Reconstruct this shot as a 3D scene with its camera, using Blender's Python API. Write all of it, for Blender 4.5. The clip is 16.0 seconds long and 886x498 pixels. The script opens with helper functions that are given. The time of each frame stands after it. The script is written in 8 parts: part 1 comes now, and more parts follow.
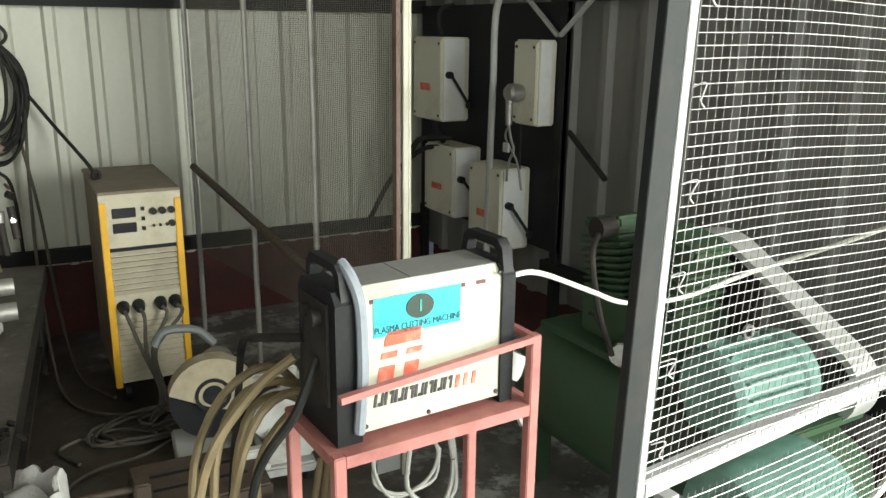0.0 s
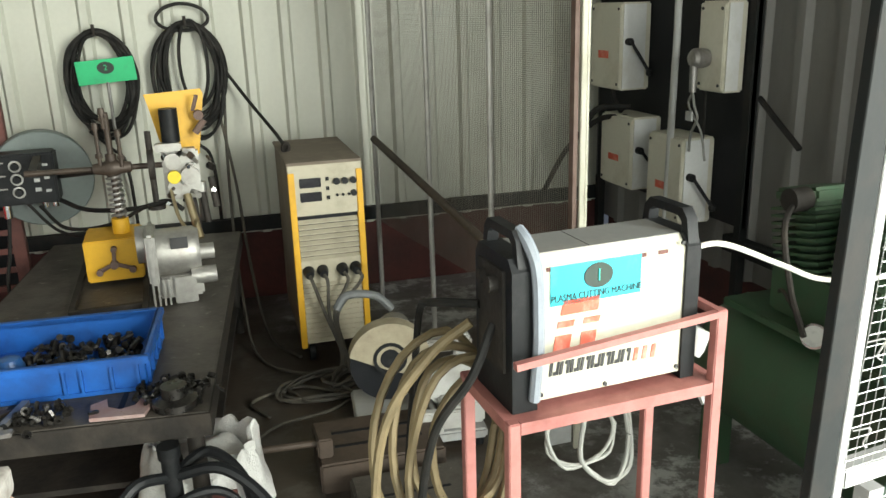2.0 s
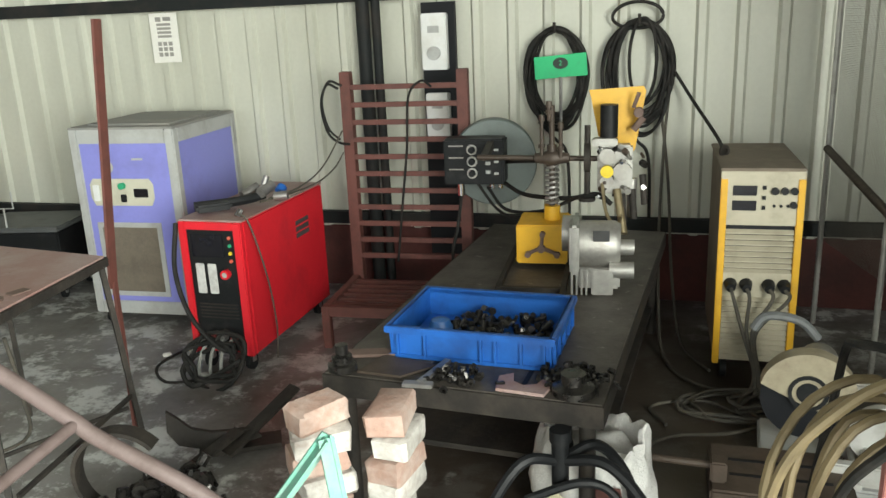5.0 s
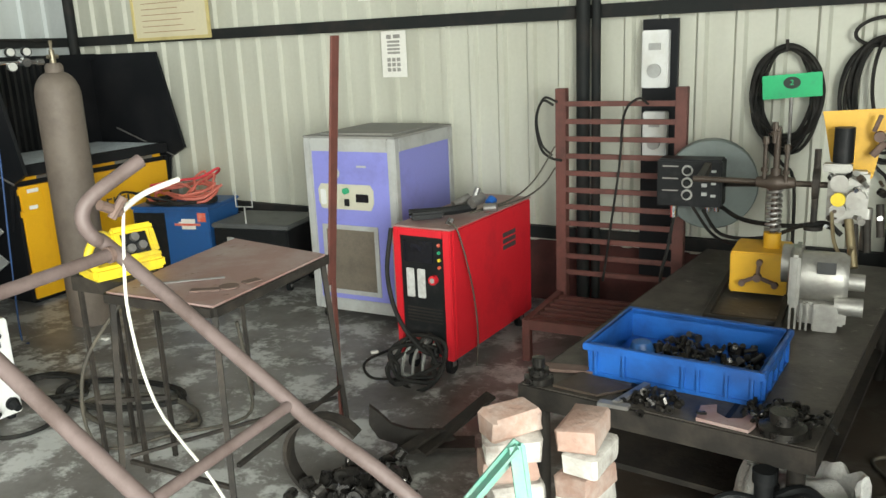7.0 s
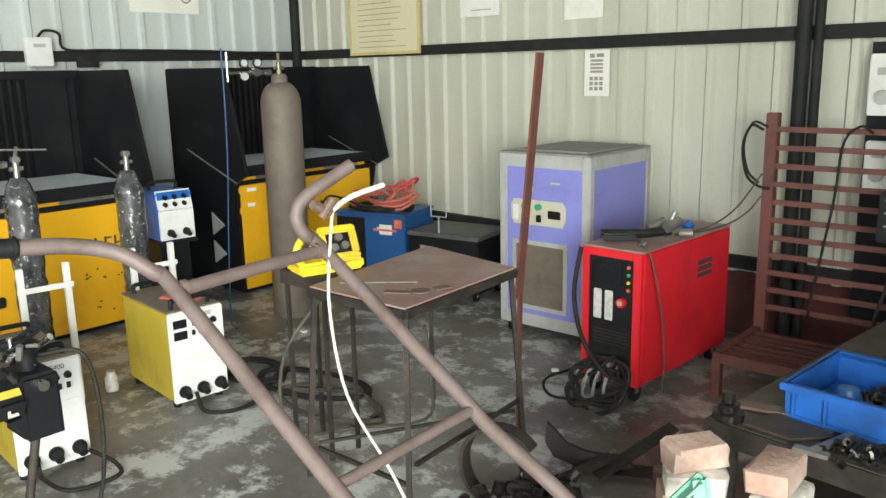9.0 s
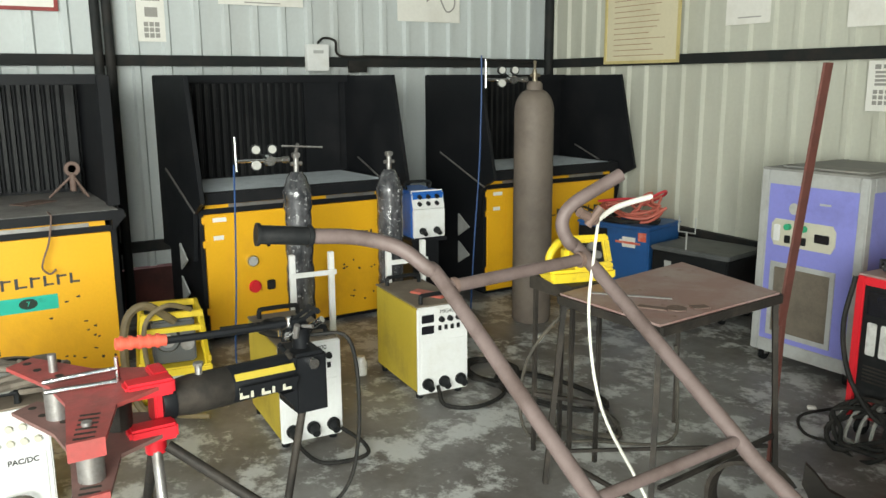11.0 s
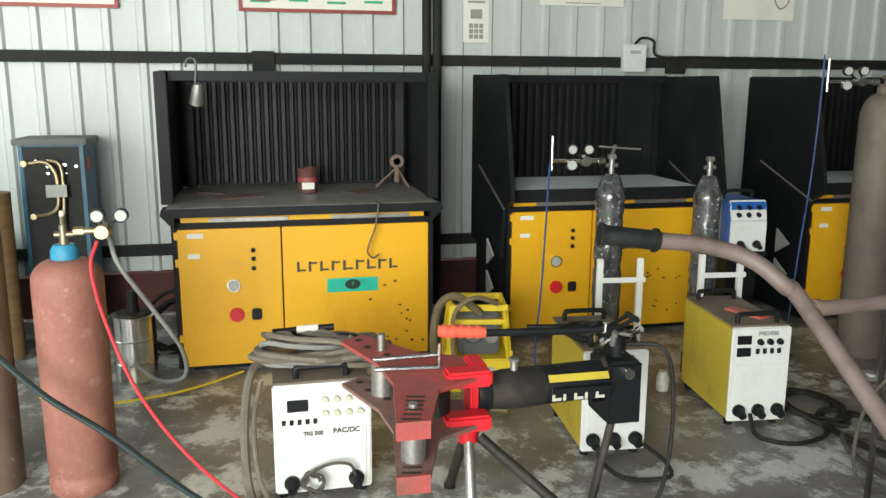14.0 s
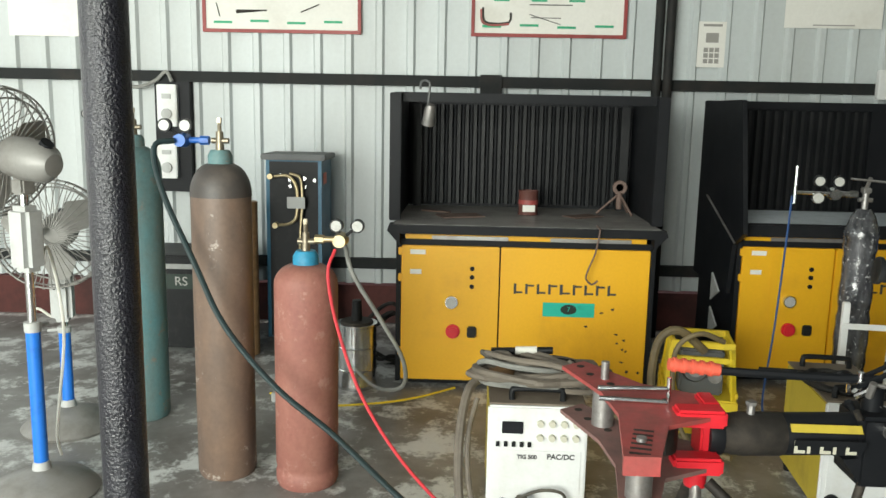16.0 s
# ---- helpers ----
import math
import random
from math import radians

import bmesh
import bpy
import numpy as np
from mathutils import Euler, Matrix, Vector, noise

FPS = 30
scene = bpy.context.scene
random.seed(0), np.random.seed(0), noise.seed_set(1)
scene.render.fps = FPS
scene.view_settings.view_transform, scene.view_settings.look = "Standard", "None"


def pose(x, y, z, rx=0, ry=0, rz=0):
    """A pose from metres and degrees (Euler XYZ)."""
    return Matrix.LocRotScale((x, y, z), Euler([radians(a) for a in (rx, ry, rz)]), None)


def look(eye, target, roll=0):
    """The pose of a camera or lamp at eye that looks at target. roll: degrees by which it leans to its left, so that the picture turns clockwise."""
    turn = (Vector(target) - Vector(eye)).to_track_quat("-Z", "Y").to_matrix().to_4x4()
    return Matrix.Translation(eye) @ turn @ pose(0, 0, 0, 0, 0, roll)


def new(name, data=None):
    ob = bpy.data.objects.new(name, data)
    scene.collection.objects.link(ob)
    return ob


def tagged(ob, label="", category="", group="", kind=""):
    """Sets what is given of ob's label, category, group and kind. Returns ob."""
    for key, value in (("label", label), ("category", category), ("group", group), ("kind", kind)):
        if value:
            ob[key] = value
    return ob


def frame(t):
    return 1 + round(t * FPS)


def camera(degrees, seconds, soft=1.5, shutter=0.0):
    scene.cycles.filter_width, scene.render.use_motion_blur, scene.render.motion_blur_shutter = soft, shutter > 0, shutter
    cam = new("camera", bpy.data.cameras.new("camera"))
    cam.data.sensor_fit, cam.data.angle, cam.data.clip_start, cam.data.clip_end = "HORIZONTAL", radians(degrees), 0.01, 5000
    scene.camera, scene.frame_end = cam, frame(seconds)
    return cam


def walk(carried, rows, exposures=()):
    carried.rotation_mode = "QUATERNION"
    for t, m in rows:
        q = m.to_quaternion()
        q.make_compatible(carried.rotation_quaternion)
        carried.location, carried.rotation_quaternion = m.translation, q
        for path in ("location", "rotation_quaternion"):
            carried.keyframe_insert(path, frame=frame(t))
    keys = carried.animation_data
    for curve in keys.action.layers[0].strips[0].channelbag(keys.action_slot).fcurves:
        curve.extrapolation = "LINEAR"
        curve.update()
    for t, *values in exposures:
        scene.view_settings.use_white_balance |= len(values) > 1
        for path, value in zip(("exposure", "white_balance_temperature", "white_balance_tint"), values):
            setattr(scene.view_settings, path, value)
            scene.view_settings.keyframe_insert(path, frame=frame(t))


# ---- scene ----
# the camera and its walk
cam = camera(57.27, 16.0)
PATH = [
    (0.0, pose(0.5976, -0.3076, 1.5469, 74.731, -0.714, -30.226)),
    (0.5, pose(0.5931, -0.3100, 1.5425, 73.812, 0.257, -27.922)),
    (1.0, pose(0.5993, -0.3014, 1.5355, 73.313, 0.893, -24.802)),
    (1.5, pose(0.6042, -0.2944, 1.5333, 73.072, 1.355, -21.763)),
    (2.0, pose(0.5912, -0.2942, 1.5317, 73.005, 1.682, -18.401)),
    (2.5, pose(0.5778, -0.2852, 1.5320, 72.841, 1.735, -13.297)),
    (3.0, pose(0.5907, -0.2676, 1.5368, 72.514, 1.622, -7.819)),
    (3.5, pose(0.6058, -0.2550, 1.5368, 72.442, 1.676, -2.497)),
    (4.0, pose(0.6141, -0.2470, 1.5340, 72.772, 1.998, 2.751)),
    (4.5, pose(0.6198, -0.2534, 1.5323, 73.464, 2.244, 7.729)),
    (7.0, pose(0.6355, -0.2809, 1.5246, 75.785, 2.400, 27.245)),
    (7.5, pose(0.6340, -0.2868, 1.5222, 76.296, 2.218, 30.699)),
    (8.0, pose(0.6335, -0.2960, 1.5223, 76.933, 1.874, 34.081)),
    (8.5, pose(0.6359, -0.3011, 1.5204, 77.473, 1.665, 37.406)),
    (9.0, pose(0.6330, -0.3042, 1.5180, 77.485, 1.206, 40.961)),
    (9.5, pose(0.6233, -0.3156, 1.5205, 77.319, 0.800, 45.590)),
    (10.0, pose(0.5959, -0.3411, 1.5228, 77.539, 0.552, 49.891)),
    (12.5, pose(0.4989, -0.3985, 1.5023, 78.816, 0.118, 67.263)),
    (13.0, pose(0.4642, -0.4142, 1.5012, 78.676, -0.061, 70.700)),
    (13.5, pose(0.4345, -0.4403, 1.4946, 78.666, -0.323, 74.328)),
    (14.0, pose(0.4159, -0.4667, 1.4917, 78.597, -0.244, 77.413)),
    (14.5, pose(0.4004, -0.5026, 1.4890, 78.493, 0.091, 80.353)),
    (15.0, pose(0.3885, -0.5347, 1.4855, 78.314, 0.219, 84.127)),
    (15.5, pose(0.3802, -0.5490, 1.4806, 78.817, -0.125, 88.687)),
    (16.0, pose(0.3677, -0.5447, 1.4615, 80.383, -1.138, 92.048)),
]
EXPOSURES = [(0.0, -0.4), (2.5, -0.14), (4.5, -0.27), (8.0, -0.28), (10.0, -0.44), (12.5, -0.8), (14.5, -0.9), (16.0, -1.08)]
walk(cam, PATH, EXPOSURES)

# ---- world, sun and daylight ----
world = bpy.data.worlds.new("world")
scene.world = world
world.use_nodes = True
wn = world.node_tree
sky = wn.nodes.new("ShaderNodeTexSky")
sky.sky_type, sky.sun_disc = "NISHITA", False
sky.sun_elevation, sky.sun_rotation = radians(66), radians(202)
wn.links.new(sky.outputs[0], wn.nodes["Background"].inputs[0])
wn.nodes["Background"].inputs[1].default_value = 0.09

sun = new("sun", bpy.data.lights.new("sun", "SUN"))
sun.data.energy, sun.data.angle, sun.data.color = 3.0, radians(0.6), (1.0, 0.95, 0.87)
sun.matrix_world = look((-2, -5, 12), (0, 0, 0))


def daylight(name, eye, target, sx, sy, power, col):
    lamp = new(name, bpy.data.lights.new(name, "AREA"))
    lamp.data.shape, lamp.data.size, lamp.data.size_y = "RECTANGLE", sx, sy
    lamp.data.energy, lamp.data.color = power, col
    lamp.matrix_world = look(eye, target)


# the open front of the shed lets the daylight in
daylight("daylight_front", (-1.2, -5.0, 1.85), (-1.2, 4.0, 0.7), 7.4, 3.0, 240, (0.965, 1.0, 0.905))
# and so does the open bay on the east side, south of the compressor
daylight("daylight_bay", (3.05, -3.0, 1.75), (-3.6, -2.6, 0.7), 3.8, 2.4, 1350, (0.965, 1.0, 0.915))


# ---- materials ----
def material(name, col, rough=0.5, metal=0.0, second=None, amount=0.35, scale=6.0, grain=60.0, bump=0.06, streak=1.0,
             third=None, third_amount=0.0, spec=0.5, by_object=0.0):
    """Paint or bare stuff with wear at two scales: large blotches of a second colour, fine grain, and a little relief."""
    m = bpy.data.materials.new(name)
    m.use_nodes = True
    t = m.node_tree
    n, l = t.nodes, t.links
    b = n["Principled BSDF"]
    co = n.new("ShaderNodeTexCoord")
    mp = n.new("ShaderNodeMapping")
    mp.inputs["Scale"].default_value = (1, 1, streak)
    l.new(co.outputs["Object"], mp.inputs[0])
    big = n.new("ShaderNodeTexNoise")
    big.inputs["Scale"].default_value, big.inputs["Detail"].default_value, big.inputs["Roughness"].default_value = scale, 7, 0.65
    l.new(mp.outputs[0], big.inputs["Vector"])
    fine = n.new("ShaderNodeTexNoise")
    fine.inputs["Scale"].default_value, fine.inputs["Detail"].default_value = grain, 4
    l.new(co.outputs["Object"], fine.inputs["Vector"])
    ramp = n.new("ShaderNodeValToRGB")
    ramp.color_ramp.elements[0].position, ramp.color_ramp.elements[1].position = 0.62 - 0.35 * amount, 0.80 - 0.1 * amount
    l.new(big.outputs[0], ramp.inputs[0])
    mix = n.new("ShaderNodeMix")
    mix.data_type = "RGBA"
    mix.inputs[6].default_value = (*col, 1)
    mix.inputs[7].default_value = (*(second or tuple(c * 0.55 for c in col)), 1)
    l.new(ramp.outputs[0], mix.inputs[0])
    last = mix.outputs[2]
    if third:
        ramp2 = n.new("ShaderNodeValToRGB")
        ramp2.color_ramp.elements[0].position, ramp2.color_ramp.elements[1].position = 0.70 - 0.3 * third_amount, 0.74 - 0.25 * third_amount
        mid = n.new("ShaderNodeTexNoise")
        mid.inputs["Scale"].default_value, mid.inputs["Detail"].default_value = scale * 2.7, 8
        mid.inputs["Roughness"].default_value = 0.75
        l.new(co.outputs["Object"], mid.inputs["Vector"])
        l.new(mid.outputs[0], ramp2.inputs[0])
        mix2 = n.new("ShaderNodeMix")
        mix2.data_type = "RGBA"
        l.new(ramp2.outputs[0], mix2.inputs[0])
        l.new(last, mix2.inputs[6])
        mix2.inputs[7].default_value = (*third, 1)
        last = mix2.outputs[2]
    hsv = n.new("ShaderNodeHueSaturation")
    l.new(last, hsv.inputs["Color"])
    val = n.new("ShaderNodeMapRange")
    speck = 0.17 if bump >= 0.07 else 0.06
    val.inputs[3].default_value, val.inputs[4].default_value = 1 - speck, 1 + speck
    l.new(fine.outputs[0], val.inputs[0])
    if by_object:
        info = n.new("ShaderNodeObjectInfo")
        vary = n.new("ShaderNodeMapRange")
        vary.inputs[3].default_value, vary.inputs[4].default_value = 1 - by_object, 1 + by_object
        l.new(info.outputs["Random"], vary.inputs[0])
        mul = n.new("ShaderNodeMath")
        mul.operation = "MULTIPLY"
        l.new(val.outputs[0], mul.inputs[0])
        l.new(vary.outputs[0], mul.inputs[1])
        l.new(mul.outputs[0], hsv.inputs["Value"])
    else:
        l.new(val.outputs[0], hsv.inputs["Value"])
    l.new(hsv.outputs[0], b.inputs["Base Color"])
    rr = n.new("ShaderNodeMapRange")
    rr.inputs[3].default_value, rr.inputs[4].default_value = max(0.03, rough - 0.1), min(1, rough + 0.16)
    l.new(big.outputs[0], rr.inputs[0])
    l.new(rr.outputs[0], b.inputs["Roughness"])
    b.inputs["Metallic"].default_value = metal
    b.inputs["Specular IOR Level"].default_value = spec
    if bump:
        bp = n.new("ShaderNodeBump")
        bp.inputs["Strength"].default_value, bp.inputs["Distance"].default_value = min(1, bump * 4), 0.004
        l.new(fine.outputs[0], bp.inputs["Height"])
        l.new(bp.outputs[0], b.inputs["Normal"])
    return m


M = {
    "sheet": material("painted_sheet", (0.53, 0.535, 0.46), 0.42, 0.0, (0.42, 0.42, 0.35), 0.55, 1.3, 45, 0.01, 0.25, (0.26, 0.24, 0.19), 0.08),
    "sheet_west": material("painted_sheet_west", (0.53, 0.57, 0.57), 0.42, 0.0, (0.45, 0.47, 0.46), 0.5, 1.3, 45, 0.01, 0.25, (0.30, 0.29, 0.26), 0.08),
    # weathered grey, with the shade of the east side put into the colour
    "sheet_east": material("shaded_sheet", (0.21, 0.205, 0.195), 0.55, 0.1, (0.14, 0.135, 0.125), 0.5, 1.8, 45, 0.01, 0.25),
    "girt": material("black_painted_steel", (0.018, 0.02, 0.02), 0.6, 0.0, (0.04, 0.034, 0.03), 0.4, 4, 50, 0.03, spec=0.15),
    "plinth": material("red_oxide_masonry", (0.09, 0.026, 0.022), 0.85, 0, (0.035, 0.018, 0.016), 0.6, 3, 40, 0.12),
    "concrete": material("stained_concrete", (0.255, 0.25, 0.24), 0.40, 0, (0.065, 0.053, 0.043), 0.72, 1.4, 38, 0.05, 1.0, (0.52, 0.53, 0.515), 0.66, spec=0.5),
    "earth": material("bright_ground", (0.42, 0.38, 0.32), 0.9, 0, (0.30, 0.27, 0.22), 0.5, 0.4, 20, 0.1),
    "yellow": material("yellow_powder_coat", (0.80, 0.42, 0.012), 0.42, 0, (0.62, 0.30, 0.015), 0.25, 2.2, 70, 0.01, 1, (0.10, 0.06, 0.03), 0.01),
    "olive": material("mustard_paint", (0.52, 0.40, 0.045), 0.5, 0, (0.36, 0.27, 0.05), 0.3, 4, 60, 0.02),
    "lemon": material("lemon_plastic", (0.80, 0.60, 0.03), 0.45, 0, (0.45, 0.33, 0.05), 0.3, 9, 60, 0.02),
    "black": material("black_powder_coat", (0.009, 0.010, 0.012), 0.5, 0, (0.018, 0.018, 0.02), 0.35, 3, 60, 0.02, spec=0.2),
    "grime": material("grimy_dark_steel", (0.032, 0.029, 0.026), 0.58, 0.2, (0.075, 0.063, 0.052), 0.5, 7, 50, 0.12, spec=0.2),
    "plastic": material("black_plastic", (0.011, 0.012, 0.013), 0.45, 0, (0.03, 0.03, 0.03), 0.3, 12, 80, 0.03, spec=0.22),
    "white": material("white_paint", (0.70, 0.71, 0.70), 0.42, 0, (0.58, 0.57, 0.52), 0.35, 5, 70, 0.02),
    "cream": material("cream_paint", (0.53, 0.515, 0.415), 0.45, 0, (0.40, 0.375, 0.29), 0.35, 5, 70, 0.02),
    "greyp": material("grey_enamel", (0.42, 0.43, 0.42), 0.45, 0, (0.28, 0.27, 0.25), 0.4, 5, 60, 0.03),
    "beige": material("beige_panel", (0.48, 0.44, 0.33), 0.5, 0, (0.32, 0.28, 0.20), 0.4, 6, 60, 0.02),
    "browntop": material("dusty_brown_top", (0.17, 0.135, 0.10), 0.7, 0, (0.26, 0.22, 0.17), 0.5, 6, 60, 0.05),
    "violet": material("violet_blue_paint", (0.23, 0.24, 0.62), 0.45, 0, (0.18, 0.18, 0.45), 0.3, 3, 60, 0.02),
    "redp": material("red_paint", (0.66, 0.018, 0.03), 0.4, 0, (0.45, 0.02, 0.03), 0.3, 3, 60, 0.02),
    "redframe": material("faded_red_paint", (0.40, 0.065, 0.06), 0.5, 0, (0.20, 0.07, 0.06), 0.6, 8, 60, 0.07, 1, (0.30, 0.20, 0.18), 0.15),
    "pinkred": material("oxide_primer", (0.42, 0.17, 0.15), 0.55, 0, (0.28, 0.10, 0.085), 0.4, 10, 60, 0.04),
    "bluep": material("blue_plastic", (0.014, 0.115, 0.44), 0.42, 0, (0.012, 0.055, 0.21), 0.5, 7, 60, 0.03, 1, (0.05, 0.06, 0.08), 0.06),
    "blued": material("dark_blue_paint", (0.02, 0.10, 0.30), 0.4, 0, (0.02, 0.06, 0.16), 0.4, 5, 60, 0.02),
    "dustytop": material("dusty_scratched_steel", (0.10, 0.088, 0.075), 0.5, 0.2, (0.04, 0.034, 0.028), 0.6, 6, 60, 0.09, 1, (0.24, 0.22, 0.195), 0.3, spec=0.5),
    "rust": material("rusted_brown_steel", (0.17, 0.115, 0.095), 0.68, 0.15, (0.10, 0.06, 0.045), 0.5, 9, 70, 0.10),
    "pipe": material("primed_brown_pipe", (0.150, 0.112, 0.105), 0.55, 0.05, (0.085, 0.058, 0.05), 0.55, 10, 70, 0.06),
    "maroon": material("maroon_paint", (0.13, 0.045, 0.035), 0.6, 0, (0.07, 0.03, 0.025), 0.5, 9, 60, 0.05),
    "cylbrown": material("worn_brown_cylinder", (0.185, 0.12, 0.085), 0.5, 0.05, (0.10, 0.075, 0.062), 0.7, 5, 60, 0.08, 0.5, (0.36, 0.31, 0.27), 0.30),
    "cylgrey": material("grey_brown_cylinder", (0.17, 0.14, 0.115), 0.62, 0.1, (0.10, 0.08, 0.068), 0.5, 4, 60, 0.06, 1, (0.27, 0.25, 0.22), 0.12),
    "cylred": material("worn_red_cylinder", (0.33, 0.145, 0.11), 0.6, 0, (0.24, 0.085, 0.07), 0.7, 6, 60, 0.08, 0.6, (0.37, 0.19, 0.15), 0.45),
    "cylteal": material("worn_teal_cylinder", (0.13, 0.19, 0.185), 0.6, 0.05, (0.07, 0.24, 0.27), 0.7, 4, 60, 0.08, 0.5, (0.21, 0.18, 0.15), 0.35),
    "teal": material("teal_collar", (0.03, 0.27, 0.45), 0.5, 0, None, 0.3, 10, 60, 0.04),
    # pale second and third colours paint the film's white glints over near-black
    "film": material("wrapped_film", (0.03, 0.032, 0.036), 0.12, 0, (0.14, 0.14, 0.15), 0.6, 16, 30, 0.6, 0.4, (0.56, 0.57, 0.58), 0.38, spec=0.9),
    "cable": material("black_rubber_cable", (0.015, 0.015, 0.014), 0.62, 0, (0.04, 0.036, 0.032), 0.5, 12, 80, 0.05, spec=0.2),
    "hose": material("dusty_brown_hose", (0.19, 0.145, 0.075), 0.6, 0, (0.10, 0.078, 0.042), 0.5, 10, 80, 0.05),
    "greycable": material("grey_cable", (0.24, 0.24, 0.22), 0.55, 0, (0.14, 0.14, 0.13), 0.4, 10, 80, 0.04),
    "whitehose": material("white_hose", (0.72, 0.71, 0.64), 0.45, 0, (0.52, 0.50, 0.43), 0.4, 10, 80, 0.02),
    "redhose": material("red_hose", (0.62, 0.045, 0.06), 0.45, 0, None, 0.4, 10, 80, 0.02),
    "greenhose": material("dark_green_hose", (0.010, 0.026, 0.028), 0.45, 0, None, 0.4, 10, 80, 0.02),
    "orangehose": material("orange_cable", (0.55, 0.14, 0.10), 0.5, 0, None, 0.4, 10, 80, 0.02),
    "chrome": material("chrome", (0.72, 0.72, 0.72), 0.18, 1.0, (0.5, 0.5, 0.5), 0.3, 20, 90, 0.02),
    "steel": material("dull_steel", (0.36, 0.35, 0.34), 0.45, 0.8, (0.22, 0.20, 0.18), 0.5, 10, 60, 0.08),
    "alu": material("cast_aluminium", (0.42, 0.41, 0.38), 0.42, 0.7, (0.27, 0.25, 0.22), 0.5, 8, 60, 0.08),
    "galv": material("galvanised_wire", (0.46, 0.46, 0.45), 0.5, 0.3, (0.32, 0.31, 0.30), 0.4, 6, 60, 0.02),
    "darkwire": material("dull_wire", (0.16, 0.15, 0.13), 0.5, 0.4, (0.28, 0.26, 0.23), 0.4, 6, 60, 0.02),
    "grid": material("galvanised_grid", (0.50, 0.54, 0.57), 0.4, 0.5, (0.38, 0.41, 0.43), 0.4, 10, 80, 0.1),
    "brass": material("brass", (0.46, 0.38, 0.23), 0.38, 0.8, (0.28, 0.22, 0.13), 0.4, 20, 80, 0.03),
    "paper": material("paper", (0.76, 0.75, 0.70), 0.8, 0, (0.66, 0.64, 0.58), 0.3, 3, 50, 0.02),
    "papery": material("yellowed_paper", (0.66, 0.60, 0.42), 0.8, 0, (0.56, 0.50, 0.34), 0.4, 3, 50, 0.02),
    "ink": material("printed_ink", (0.05, 0.05, 0.05), 0.7, 0, None, 0.2, 9, 60, 0.0),
    "greyink": material("grey_ink", (0.30, 0.29, 0.27), 0.7, 0, None, 0.2, 9, 60, 0.0),
    "redink": material("red_print", (0.66, 0.11, 0.06), 0.5, 0, (0.72, 0.36, 0.28), 0.45, 30, 60, 0.0),
    "greenink": material("green_print", (0.03, 0.36, 0.18), 0.6, 0, None, 0.2, 9, 60, 0.0),
    "cyan": material("cyan_label", (0.02, 0.50, 0.60), 0.5, 0, (0.10, 0.55, 0.62), 0.3, 9, 60, 0.0),
    "greensign": material("green_board", (0.015, 0.48, 0.18), 0.45, 0, (0.03, 0.36, 0.16), 0.3, 9, 60, 0.0),
    "tealsign": material("teal_label", (0.015, 0.45, 0.33), 0.5, 0, None, 0.2, 9, 60, 0.0),
    "dark": material("dark_print", (0.012, 0.03, 0.02), 0.5, 0, None, 0.2, 9, 60, 0.0),
    "screen": material("dark_screen", (0.012, 0.012, 0.016), 0.12, 0, (0.02, 0.02, 0.03), 0.2, 9, 60, 0.0),
    "dial": material("white_dial", (0.44, 0.44, 0.41), 0.3, 0, (0.30, 0.30, 0.28), 0.4, 40, 60, 0.0),
    "brick": material("fire_brick", (0.33, 0.21, 0.165), 0.9, 0, (0.42, 0.345, 0.30), 0.65, 14, 60, 0.3, by_object=0.15),
    "brickw": material("mortared_brick", (0.52, 0.50, 0.46), 0.9, 0, (0.27, 0.23, 0.20), 0.6, 16, 60, 0.35, by_object=0.1),
    "mint": material("mint_green_paint", (0.11, 0.37, 0.27), 0.5, 0, (0.20, 0.25, 0.23), 0.6, 14, 60, 0.06),
    "compressor": material("compressor_green", (0.035, 0.085, 0.04), 0.55, 0, (0.06, 0.07, 0.04), 0.5, 5, 60, 0.04),
    "motorgreen": material("pale_green_enamel", (0.15, 0.29, 0.235), 0.5, 0, (0.07, 0.14, 0.11), 0.5, 6, 60, 0.03),
    "bagw": material("woven_bag_plastic", (0.70, 0.69, 0.66), 0.5, 0, (0.52, 0.50, 0.47), 0.4, 12, 140, 0.2, 1, (0.30, 0.06, 0.09), 0.03),
    "tar": material("tar_black_paint", (0.005, 0.005, 0.009), 0.3, 0, (0.012, 0.012, 0.02), 0.5, 18, 170, 0.3, 0.5, spec=0.6),
    "whiteedge": material("flaking_white_paint", (0.36, 0.36, 0.355), 0.5, 0, (0.28, 0.275, 0.265), 0.4, 12, 70, 0.05, 1, (0.05, 0.045, 0.045), 0.2),
    "bluepole": material("bright_blue_pole", (0.015, 0.16, 0.62), 0.4, 0, None, 0.3, 10, 60, 0.02),
    "orangegrip": material("red_rubber_grip", (0.72, 0.12, 0.07), 0.55, 0, None, 0.3, 14, 60, 0.05),
    "maroonplate": material("rust_red_plate", (0.31, 0.18, 0.16), 0.5, 0.1, (0.42, 0.34, 0.32), 0.6, 5, 60, 0.06, 1, (0.17, 0.085, 0.06), 0.3),
    "greytop": material("dusty_grey_top", (0.23, 0.23, 0.22), 0.6, 0, (0.33, 0.31, 0.28), 0.5, 5, 60, 0.03),
    "beigedark": material("dusty_filter", (0.16, 0.135, 0.105), 0.9, 0, (0.11, 0.095, 0.075), 0.5, 8, 140, 0.2),
    "flowmeter": material("clear_plastic", (0.62, 0.62, 0.60), 0.15, 0, (0.35, 0.33, 0.32), 0.45, 30, 60, 0.02),
